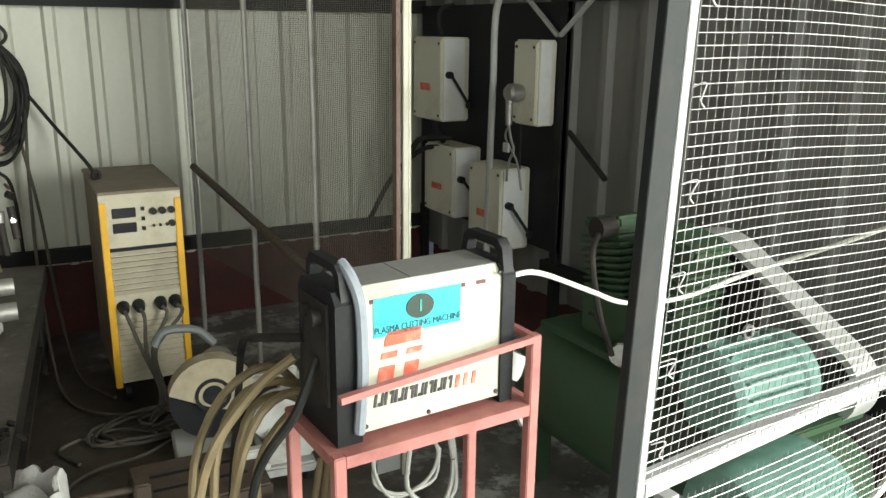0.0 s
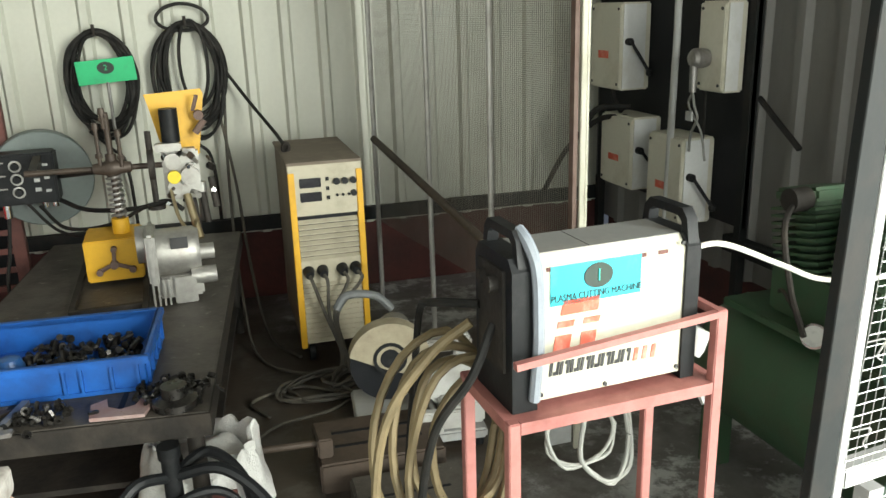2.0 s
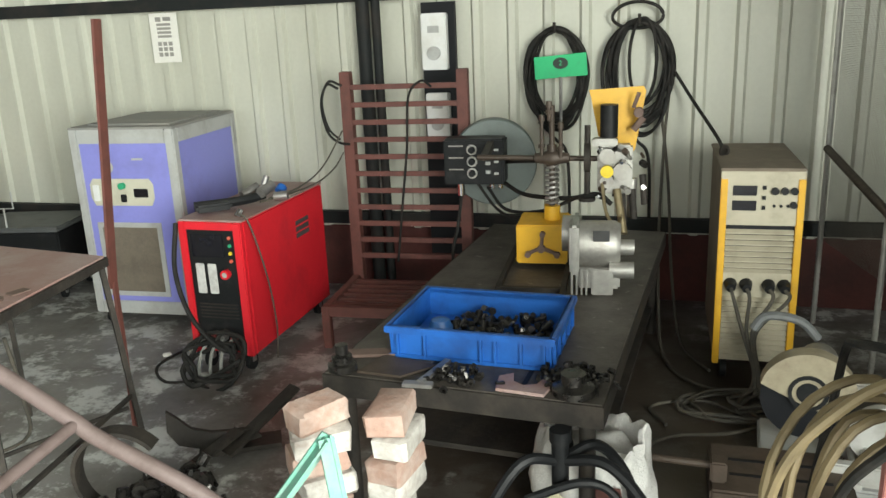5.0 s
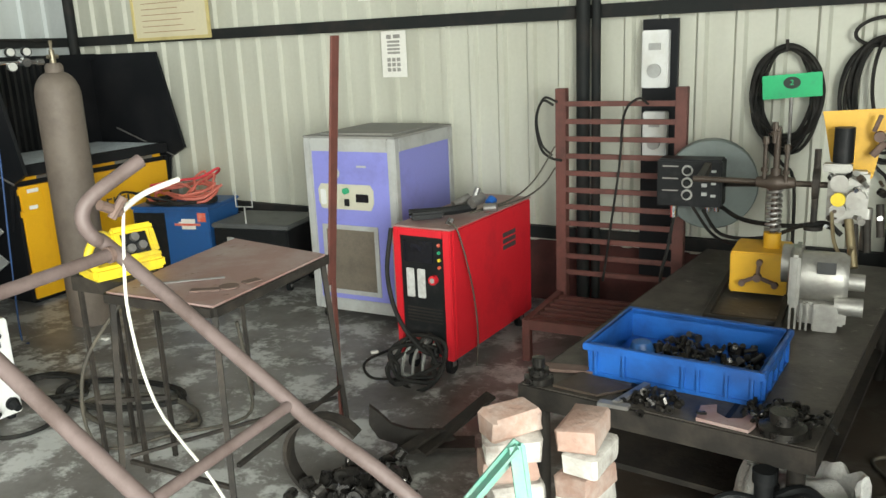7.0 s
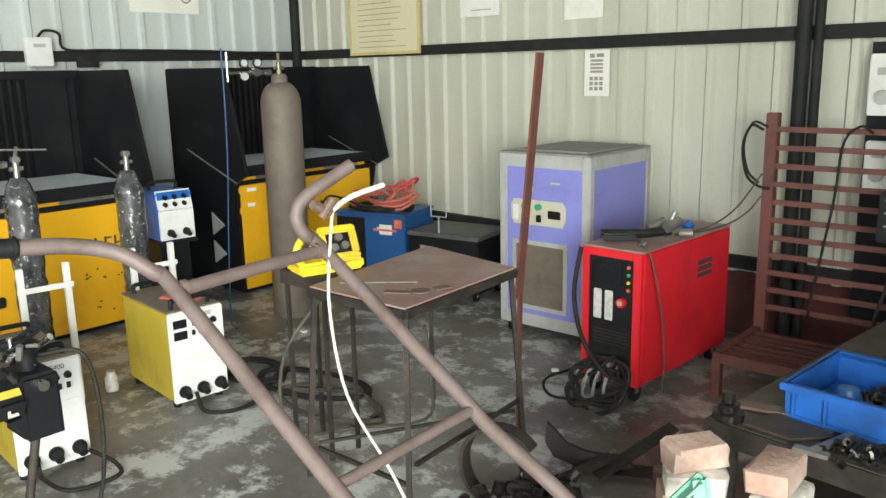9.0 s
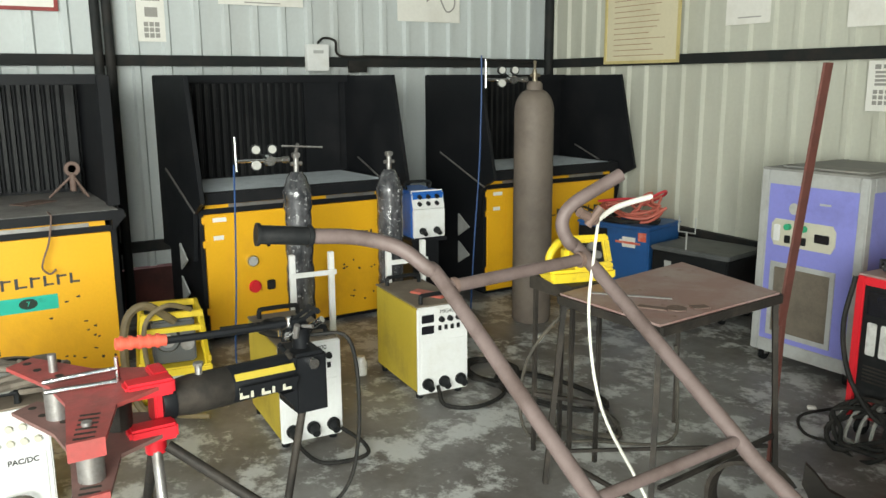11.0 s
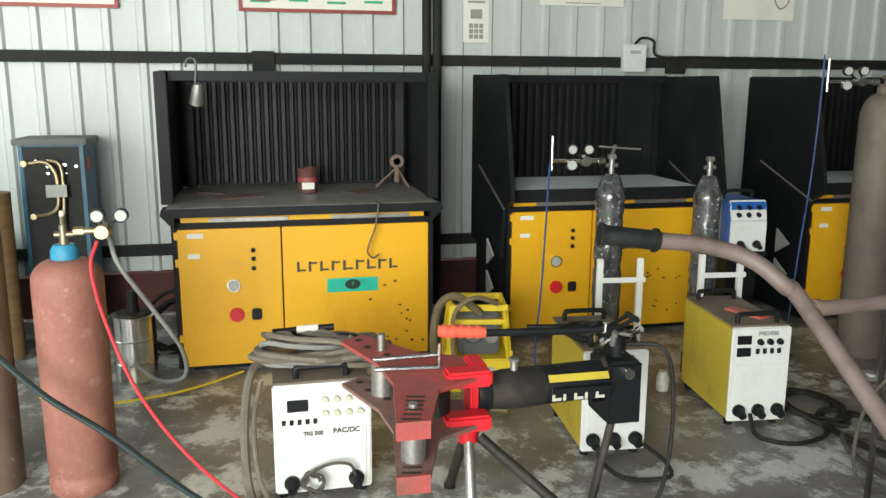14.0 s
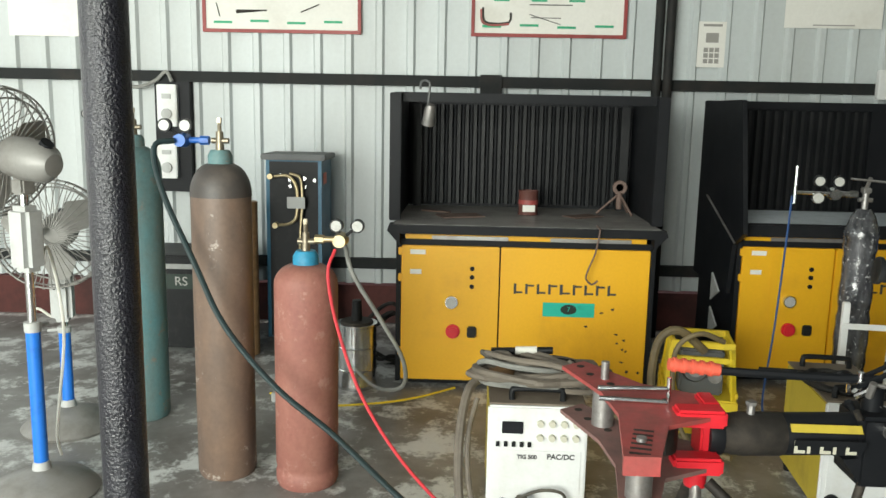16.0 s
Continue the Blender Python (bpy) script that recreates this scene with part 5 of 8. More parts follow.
# ---- violet cabinet and red machine ----
v = thing("chiller_cabinet", "violet and grey steel cabinet on castors", "cabinet", -2.14, 3.36, 0, 0)
W_, D_, H0, H1 = 0.59, 0.68, 0.07, 1.05
part("frame", [B(0, 0.05, 0, 0.05, H0, H1, 0.006), B(W_ - 0.05, W_, 0, 0.05, H0, H1, 0.006), B(W_ - 0.05, W_, D_ - 0.05, D_, H0, H1, 0.006), B(0, 0.05, D_ - 0.05, D_, H0, H1, 0.006),
               B(0.05, W_ - 0.05, 0, 0.05, H1 - 0.07, H1, 0.004), B(0.05, W_ - 0.05, 0, 0.05, H0, H0 + 0.07, 0.004), B(W_ - 0.05, W_, 0.05, D_ - 0.05, H1 - 0.07, H1, 0.004), B(W_ - 0.05, W_, 0.05, D_ - 0.05, H0, H0 + 0.07, 0.004), B(0, 0.04, 0.05, D_ - 0.05, H0, H1, 0.004), B(0.04, W_ - 0.04, D_ - 0.03, D_, H0, H1)], "greyp", v, "light grey cabinet frame")
part("front_panel", B(0.05, W_ - 0.05, 0.008, 0.04, H0 + 0.07, H1 - 0.07), "violet", v, "violet front panel")
part("side_panel", B(W_ - 0.04, W_ - 0.008, 0.05, D_ - 0.05, H0 + 0.07, H1 - 0.07), "violet", v, "violet side panel")
part("top_cover", [B(0.0, W_, 0.0, D_, H1, H1 + 0.012, 0.004), B(0.06, W_ - 0.06, 0.08, D_ - 0.05, H1 + 0.012, H1 + 0.02, 0.003)], "greytop", v, "dusty grey top cover")
g = part("vent_frame", [B(0.09, 0.115, 0.0, 0.012, 0.17, 0.57), B(0.43, 0.455, 0.0, 0.012, 0.17, 0.57), B(0.115, 0.43, 0.0, 0.012, 0.545, 0.57), B(0.115, 0.43, 0.0, 0.012, 0.17, 0.195)], "greyp", v, "pale filter frame")
part("vent_filter", B(0.115, 0.43, 0.003, 0.0075, 0.195, 0.545), "beigedark", g, "dusty brown filter")
c = part("control_plate", prism([(0.08, 0.70), (0.10, 0.66), (0.42, 0.66), (0.44, 0.70), (0.44, 0.77), (0.42, 0.80), (0.10, 0.80), (0.08, 0.77)], (0.002, 0.0075), "y"), "cream", v)
for q in (0.18, 0.27):
    part("green_button", C((q, 0.002, 0.765), (q, -0.02, 0.765), 0.017, seg=12), "greenink", c)
    part("rocker", B(q - 0.015, q + 0.015, -0.010, 0.002, 0.68, 0.72, 0.003), "plastic", c)
part("readout", B(0.33, 0.41, -0.006, 0.002, 0.705, 0.75, 0.003), "screen", c)
part("flow_meter", B(0.10, 0.135, -0.012, 0.002, 0.685, 0.77, 0.004), "white", c)
part("badge", [lathe_disc(0.20, 0.004, 0.86, 0.028, 0.03)], "dial", v)
part("badge", B(0.34, 0.40, 0.004, 0.0075, 0.895, 0.905), "greyp", v)
feet_castors(v, W_, D_, 0.034)

r = thing("red_cutting_machine", "red-cased plasma power source with a black front and castors", "machine", -1.295, 2.873, 0, -3.8)
W_, D_, H0, H1 = 0.31, 0.85, 0.085, 0.708
part("case", [B(0, W_, 0.03, D_, H0, H1, 0.008)], "redp", r, "red sheet-steel case")
part("front_frame", [B(0, 0.035, 0, 0.03, H0, H1, 0.005), B(W_ - 0.04, W_, 0, 0.03, H0, H1, 0.005), B(0.035, W_ - 0.04, 0, 0.03, H1 - 0.035, H1, 0.004)], "redp", r)
fp = part("front_panel", B(0.035, W_ - 0.04, 0.012, 0.03, H0 + 0.02, H1 - 0.035), "plastic", r, "black control front")
part("top_plate", B(-0.004, W_ + 0.004, 0.01, D_, H1, H1 + 0.008, 0.003), "maroonplate", r, "dusty red-brown top")
part("screen_panel", [B(0.055, 0.215, 0.004, 0.0115, H1 - 0.16, H1 - 0.055, 0.004)], "screen", fp)
for q in (0.065, 0.125):
    part("flow_meter", [B(q, q + 0.042, 0.0, 0.0115, H1 - 0.33, H1 - 0.19, 0.004)], "flowmeter", fp, "clear flow meter tube")
for k in range(4):
    part("indicator", C((0.245, 0.0115, H1 - 0.07 - 0.035 * k), (0.245, 0.004, H1 - 0.07 - 0.035 * k), 0.008, seg=8), ("redink", "greenink", "lemon", "redink")[k], fp)
part("main_knob", [C((0.215, 0.0115, H1 - 0.235), (0.215, -0.012, H1 - 0.235), 0.022, seg=14)], "redp", fp)
part("dial", lathe_disc(0.215, -0.014, H1 - 0.235, 0.012, 0.012), "dial", fp)
part("vent_slot", [B(0.06, 0.25, 0.008, 0.0115, H1 - 0.385 - 0.016 * k, H1 - 0.379 - 0.016 * k) for k in range(5)], "grime", fp)
for k in range(4):
    c = part("outlet", C((0.07 + 0.05 * k, 0.0115, H0 + 0.085), (0.07 + 0.05 * k, -0.015, H0 + 0.085), 0.015, seg=10), "redframe" if k % 2 else "steel", fp)
    part("outlet_lead", T([(0.07 + 0.05 * k, -0.012, H0 + 0.085), (0.05 + 0.05 * k, -0.08, H0 + 0.05), (0.03 + 0.055 * k, -0.10, 0.03), (0.10 + 0.03 * k, -0.06, 0.014)], 0.008, 6), "greycable", c)
part("side_badge", [B(W_, W_ + 0.002, 0.52, 0.66, 0.50 + 0.032 * k, 0.522 + 0.032 * k) for k in range(3)], "ink", r, "dark maker's mark as plain bars")
feet_castors(r, W_, D_, 0.04)
separate("machine_lead", [coil((-1.13, 2.76, 0.10), (1, 0, 0.1), (0, 0.5, 0.7), 0.12, 0.10, 4, 0.010, 0.03, 51), T([(-1.28, 2.84, 0.71), (-1.29, 2.80, 0.5), (-1.24, 2.79, 0.3), (-1.12, 2.78, 0.16), (-1.03, 2.78, 0.14)], 0.011, 8), T([(-1.20, 2.74, 0.014), (-1.35, 2.70, 0.014), (-1.48, 2.85, 0.014), (-1.45, 3.05, 0.014), (-1.40, 3.2, 0.014)], 0.007, 6)], "cable", "black leads looped at the red machine's front", "cable")
t = thing("cutting_torch", "dark torch with metal fittings lying on the red machine", "torch", -1.10, 3.10, 0.724, 30)
part("torch_body", [T([(-0.20, 0.0, 0.02), (0.0, 0.02, 0.022), (0.12, 0.06, 0.03)], 0.022, 8), moved(B(-0.14, 0.02, -0.05, 0.03, 0, 0.035, 0.01), pose(-0.06, 0, 0, 0, 0, 8))], "plastic", t)
part("fitting", [C((0.10, 0.02, 0.05), (0.16, 0.08, 0.07), 0.026, seg=12), C((0.16, 0.0, 0.03), (0.22, -0.02, 0.035), 0.022, seg=12), C((0.02, 0.10, 0.03), (0.10, 0.14, 0.06), 0.022, seg=10), C((0.12, 0.06, 0.07), (0.14, 0.06, 0.12), 0.014, seg=10)], "steel", t)
part("brass_nut", C((0.19, 0.05, 0.04), (0.21, 0.07, 0.06), 0.024, seg=10), "bluep", t)
separate("torch_lead", [T([(-1.0, 3.2, 0.738), (-0.92, 3.4, 0.755), (-0.85, 3.55, 0.83), (-0.775, 3.66, 0.99)], 0.0045, 6), T([(-1.02, 3.15, 0.735), (-0.95, 3.32, 0.735), (-0.87, 3.5, 0.755), (-0.81, 3.6, 0.81), (-0.775, 3.66, 0.88)], 0.0045, 6), T([(-1.05, 3.0, 0.73), (-1.02, 2.92, 0.735), (-0.965, 2.9, 0.70), (-0.93, 2.95, 0.45), (-0.93, 3.0, 0.2), (-0.95, 3.02, 0.012)], 0.004, 6)], "hosedark", "thin dark leads running from the red machine to the rack", "cable")
single("small_fitting", [C((-1.03, 2.93, 0.719), (-1.02, 2.95, 0.745), 0.016, seg=8)], "chrome", "small chrome fitting on the red machine", "fitting")


# ---- slatted maroon rack ----
k = thing("slatted_rack", "maroon steel rack with flat slats and a low slatted seat", "rack", -0.78, 3.68, 0, 0)
for q in (0.0, 0.60):
    part("post", B(q, q + 0.055, 0.0, 0.055, 0.0, 1.28, 0.003), "maroon", k)
for q in range(11):
    z = 0.31 + 0.088 * q
    part("slat", B(0.055, 0.60, 0.004, 0.018, z, z + 0.026, 0.002), "maroon", k)
for q in (0.0, 0.60):
    part("seat_side", B(q, q + 0.04, -0.46, 0.0, 0.17, 0.215, 0.003), "maroon", k)
    part("front_leg", B(q, q + 0.04, -0.50, -0.46, 0.0, 0.215, 0.003), "maroon", k)
part("seat_front", B(0.04, 0.60, -0.50, -0.46, 0.165, 0.215, 0.003), "maroon", k)
for q in range(6):
    part("seat_slat", B(0.04, 0.60, -0.43 + 0.07 * q, -0.40 + 0.07 * q, 0.195, 0.210, 0.002), "maroon", k)
M_ = single("rack_cable", [T([(-0.78, 3.66, 1.20), (-0.84, 3.66, 1.22), (-0.88, 3.67, 1.12), (-0.86, 3.68, 0.98), (-0.80, 3.67, 0.93), (-0.74, 3.66, 0.92)], 0.007, 8), T([(-0.76, 3.66, 1.215), (-0.83, 3.655, 1.235), (-0.872, 3.66, 1.13), (-0.85, 3.67, 1.0), (-0.79, 3.66, 0.945)], 0.006, 8), T([(-0.30, 3.66, 1.20), (-0.35, 3.65, 1.23), (-0.42, 3.66, 1.15), (-0.44, 3.66, 0.9), (-0.48, 3.66, 0.6), (-0.52, 3.66, 0.3)], 0.006, 6)], "cable", "black cables hung on the maroon rack", "cable")


# ---- low workbench and its load ----
w = thing("workbench", "low dark steel workbench with a grimy slotted top", "workbench", -0.255, 1.875, 0, -7.5)
part("top_plate", [B(0, 0.845, 0.0, 1.85, 0.478, 0.50, 0.003)], "dustytop", w, "grimy dark steel top")
part("edge_angle", [B(-0.004, 0.849, -0.006, 0.0, 0.43, 0.497), B(0.845, 0.849, 0.0, 1.85, 0.43, 0.497), B(-0.004, 0.0, 0, 1.85, 0.43, 0.497)], "grime", w)
part("slot", B(0.30, 0.318, 0.02, 0.34, 0.5, 0.5015), "black", w)
part("slot", B(0.60, 0.615, 0.02, 0.3, 0.5, 0.5015), "black", w)
for q, r in ((0.05, 0.05), (0.795, 0.05), (0.05, 1.8), (0.795, 1.8)):
    part("leg", C((q, r, 0), (q, r, 0.48), 0.024, seg=12), "grime", w)
part("lower_shelf", B(0.05, 0.80, 0.3, 1.8, 0.12, 0.14), "grime", w)
AT = pose(-0.255, 1.875, 0.50, 0, 0, -7.5)

c = thing("plastic_crate", "blue plastic crate with ribbed sides holding small steel parts", "crate", -0.09, 2.012, 0.502, -6)
L, Wd, Hh = 0.525, 0.39, 0.105
part("crate_floor", B(0.015, L - 0.015, 0.015, Wd - 0.015, 0, 0.008), "bluep", c)
for q in ((0.008, 0.014), (Wd - 0.014, Wd - 0.008)):
    part("crate_wall", prism([(0.015, 0), (L - 0.015, 0), (L, Hh), (0, Hh)], q, "y"), "bluep", c)
for q in ((0.006, 0.012), (L - 0.012, L - 0.006)):
    part("crate_wall", prism([(0.014, 0), (Wd - 0.014, 0), (Wd, Hh), (0, Hh)], q, "x"), "bluep", c)
part("grip_slot", B(L - 0.001, L + 0.0015, Wd * 0.32, Wd * 0.68, Hh - 0.05, Hh - 0.026), "blued", c, "dark slot in the crate end")
part("base_lip", [B(0.004, L - 0.004, 0.002, 0.008, 0.0, 0.012), B(L - 0.008, L - 0.002, 0.004, Wd - 0.004, 0.0, 0.012)], "bluep", c)
part("rim", [B(-0.008, L + 0.008, -0.008, 0.014, Hh - 0.022, Hh, 0.003), B(-0.008, L + 0.008, Wd - 0.014, Wd + 0.008, Hh - 0.022, Hh, 0.003), B(-0.008, 0.014, 0.014, Wd - 0.014, Hh - 0.022, Hh, 0.003), B(L - 0.014, L + 0.008, 0.014, Wd - 0.014, Hh - 0.022, Hh, 0.003)], "bluep", c)
for q in (0.03, 0.12, 0.30, 0.345, 0.425, L - 0.03):
    part("rib", B(q, q + 0.008, -0.004, 0.010, 0.01, Hh - 0.022), "bluep", c)
for q in np.linspace(0.03, Wd - 0.04, 5):
    part("rib", B(L - 0.010, L + 0.004, q, q + 0.008, 0.01, Hh - 0.022), "bluep", c)
rnd = random.Random(3)
bits = []
for _ in range(190):
    m = pose(rnd.uniform(0.10, L - 0.05), rnd.uniform(0.06, Wd - 0.06), 0.018 + abs(rnd.gauss(0.018, 0.014)), rnd.uniform(0, 360), rnd.uniform(0, 360), rnd.uniform(0, 360))
    if rnd.random() < 0.5:
        bits.append(moved(C((0, 0, -0.02), (0, 0, 0.02), rnd.uniform(0.006, 0.012), seg=8), m))
    else:
        bits.append(moved(lathe([(0.006, -0.005), (0.013, -0.005), (0.013, 0.005), (0.006, 0.005), (0.006, -0.005)], seg=8), m))
single("steel_parts", bits, "oily", "heap of small dark oily steel parts in the crate", "parts", kind="stuff", at=pose(-0.09, 2.012, 0.495, 0, 0, -6))
single("ball_part", [lathe([(0, -0.04), (0.03, -0.03), (0.042, 0), (0.03, 0.03), (0, 0.04)], 0.13, 0.14, 14)], "blued", "round dark steel part in the crate", "part", at=pose(-0.09, 2.012, 0.555, 0, 0, -6))


def scrap(name, label, bms, mat, x, y, z=0.5025, rz=0):
    return single(name, bms, mat, label, "scrap part", "loose steel parts", at=pose(x, y, z, 0, 0, rz))


scrap("stepped_cone", "dark stepped steel cone on the bench", [lathe([(0, 0), (0.045, 0), (0.045, 0.02), (0.032, 0.024), (0.032, 0.045), (0.02, 0.05), (0.02, 0.08), (0, 0.085)])], "oily", -0.205, 1.905)
scrap("flat_plate", "cut steel plate on the bench", [prism([(-0.11, -0.05), (0.03, -0.07), (0.12, 0.02), (0.02, 0.05), (-0.06, 0.08)], (0, 0.008), "z")], "oilbrown", -0.04, 1.93)
scrap("flat_plate", "long cut steel plate behind the crate edge", [B(-0.09, 0.09, -0.025, 0.025, 0, 0.01)], "rust", -0.16, 2.02, rz=10)
scrap("ring_offcut", "pale flame-cut steel plate with a curved opening", [prism([(-0.07, -0.05), (0.07, -0.05), (0.08, 0.03), (0.045, 0.06), (0.035, 0.01), (0.0, -0.01), (-0.035, 0.01), (-0.05, 0.06), (-0.085, 0.03)], (0, 0.01), "z")], "maroonplate", 0.36, 1.85, rz=-10)
scrap("casting", "silver casting on the bench", [moved(lathe([(0, 0), (0.05, 0), (0.055, 0.02), (0.03, 0.05), (0, 0.055)]), pose(0, 0, 0)), B(0.0, 0.12, -0.02, 0.02, 0.0, 0.03, 0.006)], "alu", 0.05, 2.50, rz=20)
rnd = random.Random(9)
for x, y, n, lab in ((0.17, 1.86, 22, "cluster of small dark steel pieces on the bench"), (0.50, 1.90, 46, "heap of oily steel bits at the bench corner")):
    q = []
    for _ in range(n):
        q.append(moved(B(-0.014, 0.014, -0.005, 0.005, -0.004, 0.004, 0.001), pose(rnd.gauss(0, 0.045), rnd.gauss(0, 0.035), rnd.uniform(0.006, 0.03), rnd.uniform(0, 180), rnd.uniform(0, 180), rnd.uniform(0, 180))))
        q.append(moved(lathe([(0.006, -0.005), (0.012, -0.005), (0.012, 0.005), (0.006, 0.005), (0.006, -0.005)], seg=10), pose(rnd.gauss(0, 0.045), rnd.gauss(0, 0.035), rnd.uniform(0.008, 0.026), rnd.uniform(0, 180), rnd.uniform(0, 180), 0)))
    single("steel_bits", q, "oily", lab, "parts", kind="stuff", at=pose(x, y, 0.502))
scrap("round_flange", "dark round flange at the bench corner", [lathe([(0, 0), (0.06, 0), (0.06, 0.02), (0.035, 0.03), (0.035, 0.06), (0, 0.062)])], "oily", 0.50, 1.83)
scrap("small_strip", "bright steel strip with a bent end", [beam((0, 0, 0.01), (0.05, 0.16, 0.01), 0.02, 0.012), B(-0.05, 0.04, -0.02, 0.01, 0, 0.012, 0.002)], "steel", 0.06, 1.82)

# ---- welding tractor on the bench ----
tr = thing("welding_tractor", "yellow and silver welding tractor with motor, column and wire reel", "welding tractor", 0.0, 0.0, 0.502)
part("rail_frame", [B(0.15, 0.17, 2.66, 3.35, 0, 0.02), B(0.40, 0.42, 2.60, 3.35, 0, 0.02), B(0.17, 0.40, 2.66, 2.68, 0, 0.02), B(0.17, 0.40, 3.30, 3.32, 0, 0.02)], "grime", tr)
yb = part("base_box", B(0.195, 0.405, 2.97, 3.20, 0.02, 0.185, 0.006), "yellowbox", tr, "yellow gear box")
part("lever_knob", [C((0.30, 2.97, 0.09), (0.30, 2.94, 0.09), 0.016, seg=10), T([(0.25, 2.955, 0.07), (0.30, 2.95, 0.09), (0.36, 2.955, 0.07)], 0.009, 6), T([(0.30, 2.95, 0.09), (0.305, 2.955, 0.15)], 0.008, 6, 1, False), C((0.245, 2.96, 0.065), (0.245, 2.94, 0.065), 0.013, seg=8), C((0.365, 2.96, 0.065), (0.365, 2.94, 0.065), 0.013, seg=8), C((0.305, 2.97, 0.15), (0.305, 2.945, 0.15), 0.012, seg=8)], "rust", yb)
part("column_socket", C((0.335, 3.08, 0.185), (0.335, 3.08, 0.245), 0.033, seg=16), "yellowbox", tr)
part("column_spring", [T([(0.335 + 0.026 * math.cos(a), 3.08 + 0.026 * math.sin(a), 0.245 + 0.17 * a / (16 * math.pi)) for a in np.linspace(0, 16 * math.pi, 96)], 0.006, 5, 1, False)], "steel", tr, "steel coil spring")
part("column", C((0.335, 3.08, 0.2), (0.335, 3.08, 0.66), 0.012, seg=12), "rustdark", tr)
part("cross_head", [moved(lathe([(0, -0.075), (0.020, -0.07), (0.026, -0.03), (0.036, -0.012), (0.036, 0.012), (0.026, 0.03), (0.020, 0.07), (0, 0.075)], seg=14), pose(0.335, 3.08, 0.445, 0, 90, 0)), C((0.335, 3.08, 0.41), (0.335, 3.08, 0.50), 0.024, 0.02, 12)], "rustdark", tr, "dark oily cross head")
part("cross_arm", C((0.02, 3.1, 0.445), (0.62, 3.08, 0.44), 0.0115, seg=12), "rustdark", tr)
for q, z0, z1 in ((0.295, 0.46, 0.60), (0.372, 0.45, 0.57), (0.325, 0.60, 0.655)):
    part("clamp_screw", [C((q, 3.06, z0), (q, 3.06, z1), 0.008, seg=8), C((q, 3.06, z1), (q, 3.06, z1 + 0.025), 0.014, 0.011, 8), C((q, 3.06, z0 + 0.03), (q, 3.06, z0 + 0.045), 0.015, seg=6)], "rustdark", tr)
part("clamp_wheel", [moved(lathe([(0, -0.012), (0.06, -0.012), (0.06, 0.012), (0, 0.012)], seg=16), pose(0.48, 3.06, 0.45, 0, 90, 0)), C((0.48, 3.06, 0.30), (0.48, 3.06, 0.58), 0.012, seg=8), C((0.48, 3.06, 0.27), (0.48, 3.06, 0.285), 0.035, seg=14)], "grime", tr)
cb = part("control_box", B(-0.20, 0.085, 3.42, 3.54, 0.26, 0.475, 0.008), "plastic", tr, "black control box with white-ringed knobs")
for q in range(3):
    part("knob_ring", [moved(lathe([(0.018, 0), (0.025, 0), (0.025, 0.002), (0.018, 0.002), (0.018, 0)], seg=18), pose(-0.065, 3.419, 0.425 - 0.055 * q, 90, 0, 0))], "dial", cb)
    part("knob", C((-0.065, 3.42, 0.425 - 0.055 * q), (-0.065, 3.40, 0.425 - 0.055 * q), 0.015, seg=12), "plastic", cb)
    part("legend", [B(-0.175, -0.105, 3.4175, 3.419, 0.44 - 0.055 * q, 0.446 - 0.055 * q)], "greyink", cb)
    part("switch", [B(0.0, 0.022, 3.408, 3.419, 0.395 - 0.04 * q, 0.41 - 0.04 * q), B(0.04, 0.06, 3.41, 3.419, 0.42 - 0.055 * q, 0.43 - 0.055 * q)], "greyp", cb)
for q, r, z in ((-0.13, 0.018, 0.20), (0.02, 0.014, 0.235), (0.06, 0.014, 0.235)):
    part("plug", C((q, 3.47, 0.26), (q, 3.47, z), r, seg=10), "chrome", cb)
part("box_bracket", [beam((0.02, 3.48, 0.45), (0.05, 3.10, 0.445), 0.03, 0.03)], "grime", tr)
part("wire_reel", [moved(lathe([(0.05, -0.05), (0.205, -0.05), (0.21, -0.045), (0.21, 0.045), (0.205, 0.05), (0.05, 0.05), (0.05, -0.05)], seg=36), pose(0.0, 3.66, 0.33, 90, 0, 8)), C((0.0, 3.75, 0.33), (0.0, 3.58, 0.33), 0.05, seg=14)], "reelgrey", tr, "dark grey wire reel drum")
part("reel_arm", beam((0.0, 3.66, 0.33), (0.30, 3.15, 0.43), 0.03, 0.03), "grime", tr)
mt = part("drive_motor", [moved(lathe([(0, 0), (0.085, 0), (0.10, 0.012), (0.10, 0.035), (0.088, 0.04), (0.088, 0.17), (0.075, 0.19), (0, 0.19)], seg=28), pose(0.43, 2.75, 0.175, 0, 90, 0)), B(0.46, 0.62, 2.67, 2.83, 0.02, 0.10, 0.008), B(0.435, 0.47, 2.64, 2.86, 0.08, 0.27, 0.01), C((0.60, 2.72, 0.17), (0.67, 2.72, 0.17), 0.03, seg=14), C((0.58, 2.69, 0.09), (0.67, 2.69, 0.09), 0.032, seg=14), C((0.40, 2.80, 0.20), (0.47, 2.80, 0.20), 0.07, seg=16)], "alu", tr, "cast aluminium motor")
for k in range(4):
    part("bracket_fin", B(0.44 + 0.018 * k, 0.447 + 0.018 * k, 2.655, 2.67, 0.0, 0.10), "alu", mt)
part("bracket", B(0.515, 0.595, 2.655, 2.675, 0.0, 0.10, 0.004), "alu", mt)
part("name_plate", moved(B(-0.03, 0.03, -0.002, 0.002, -0.02, 0.02), pose(0.55, 2.669, 0.225, -20, 0, 0)), "ink", mt)
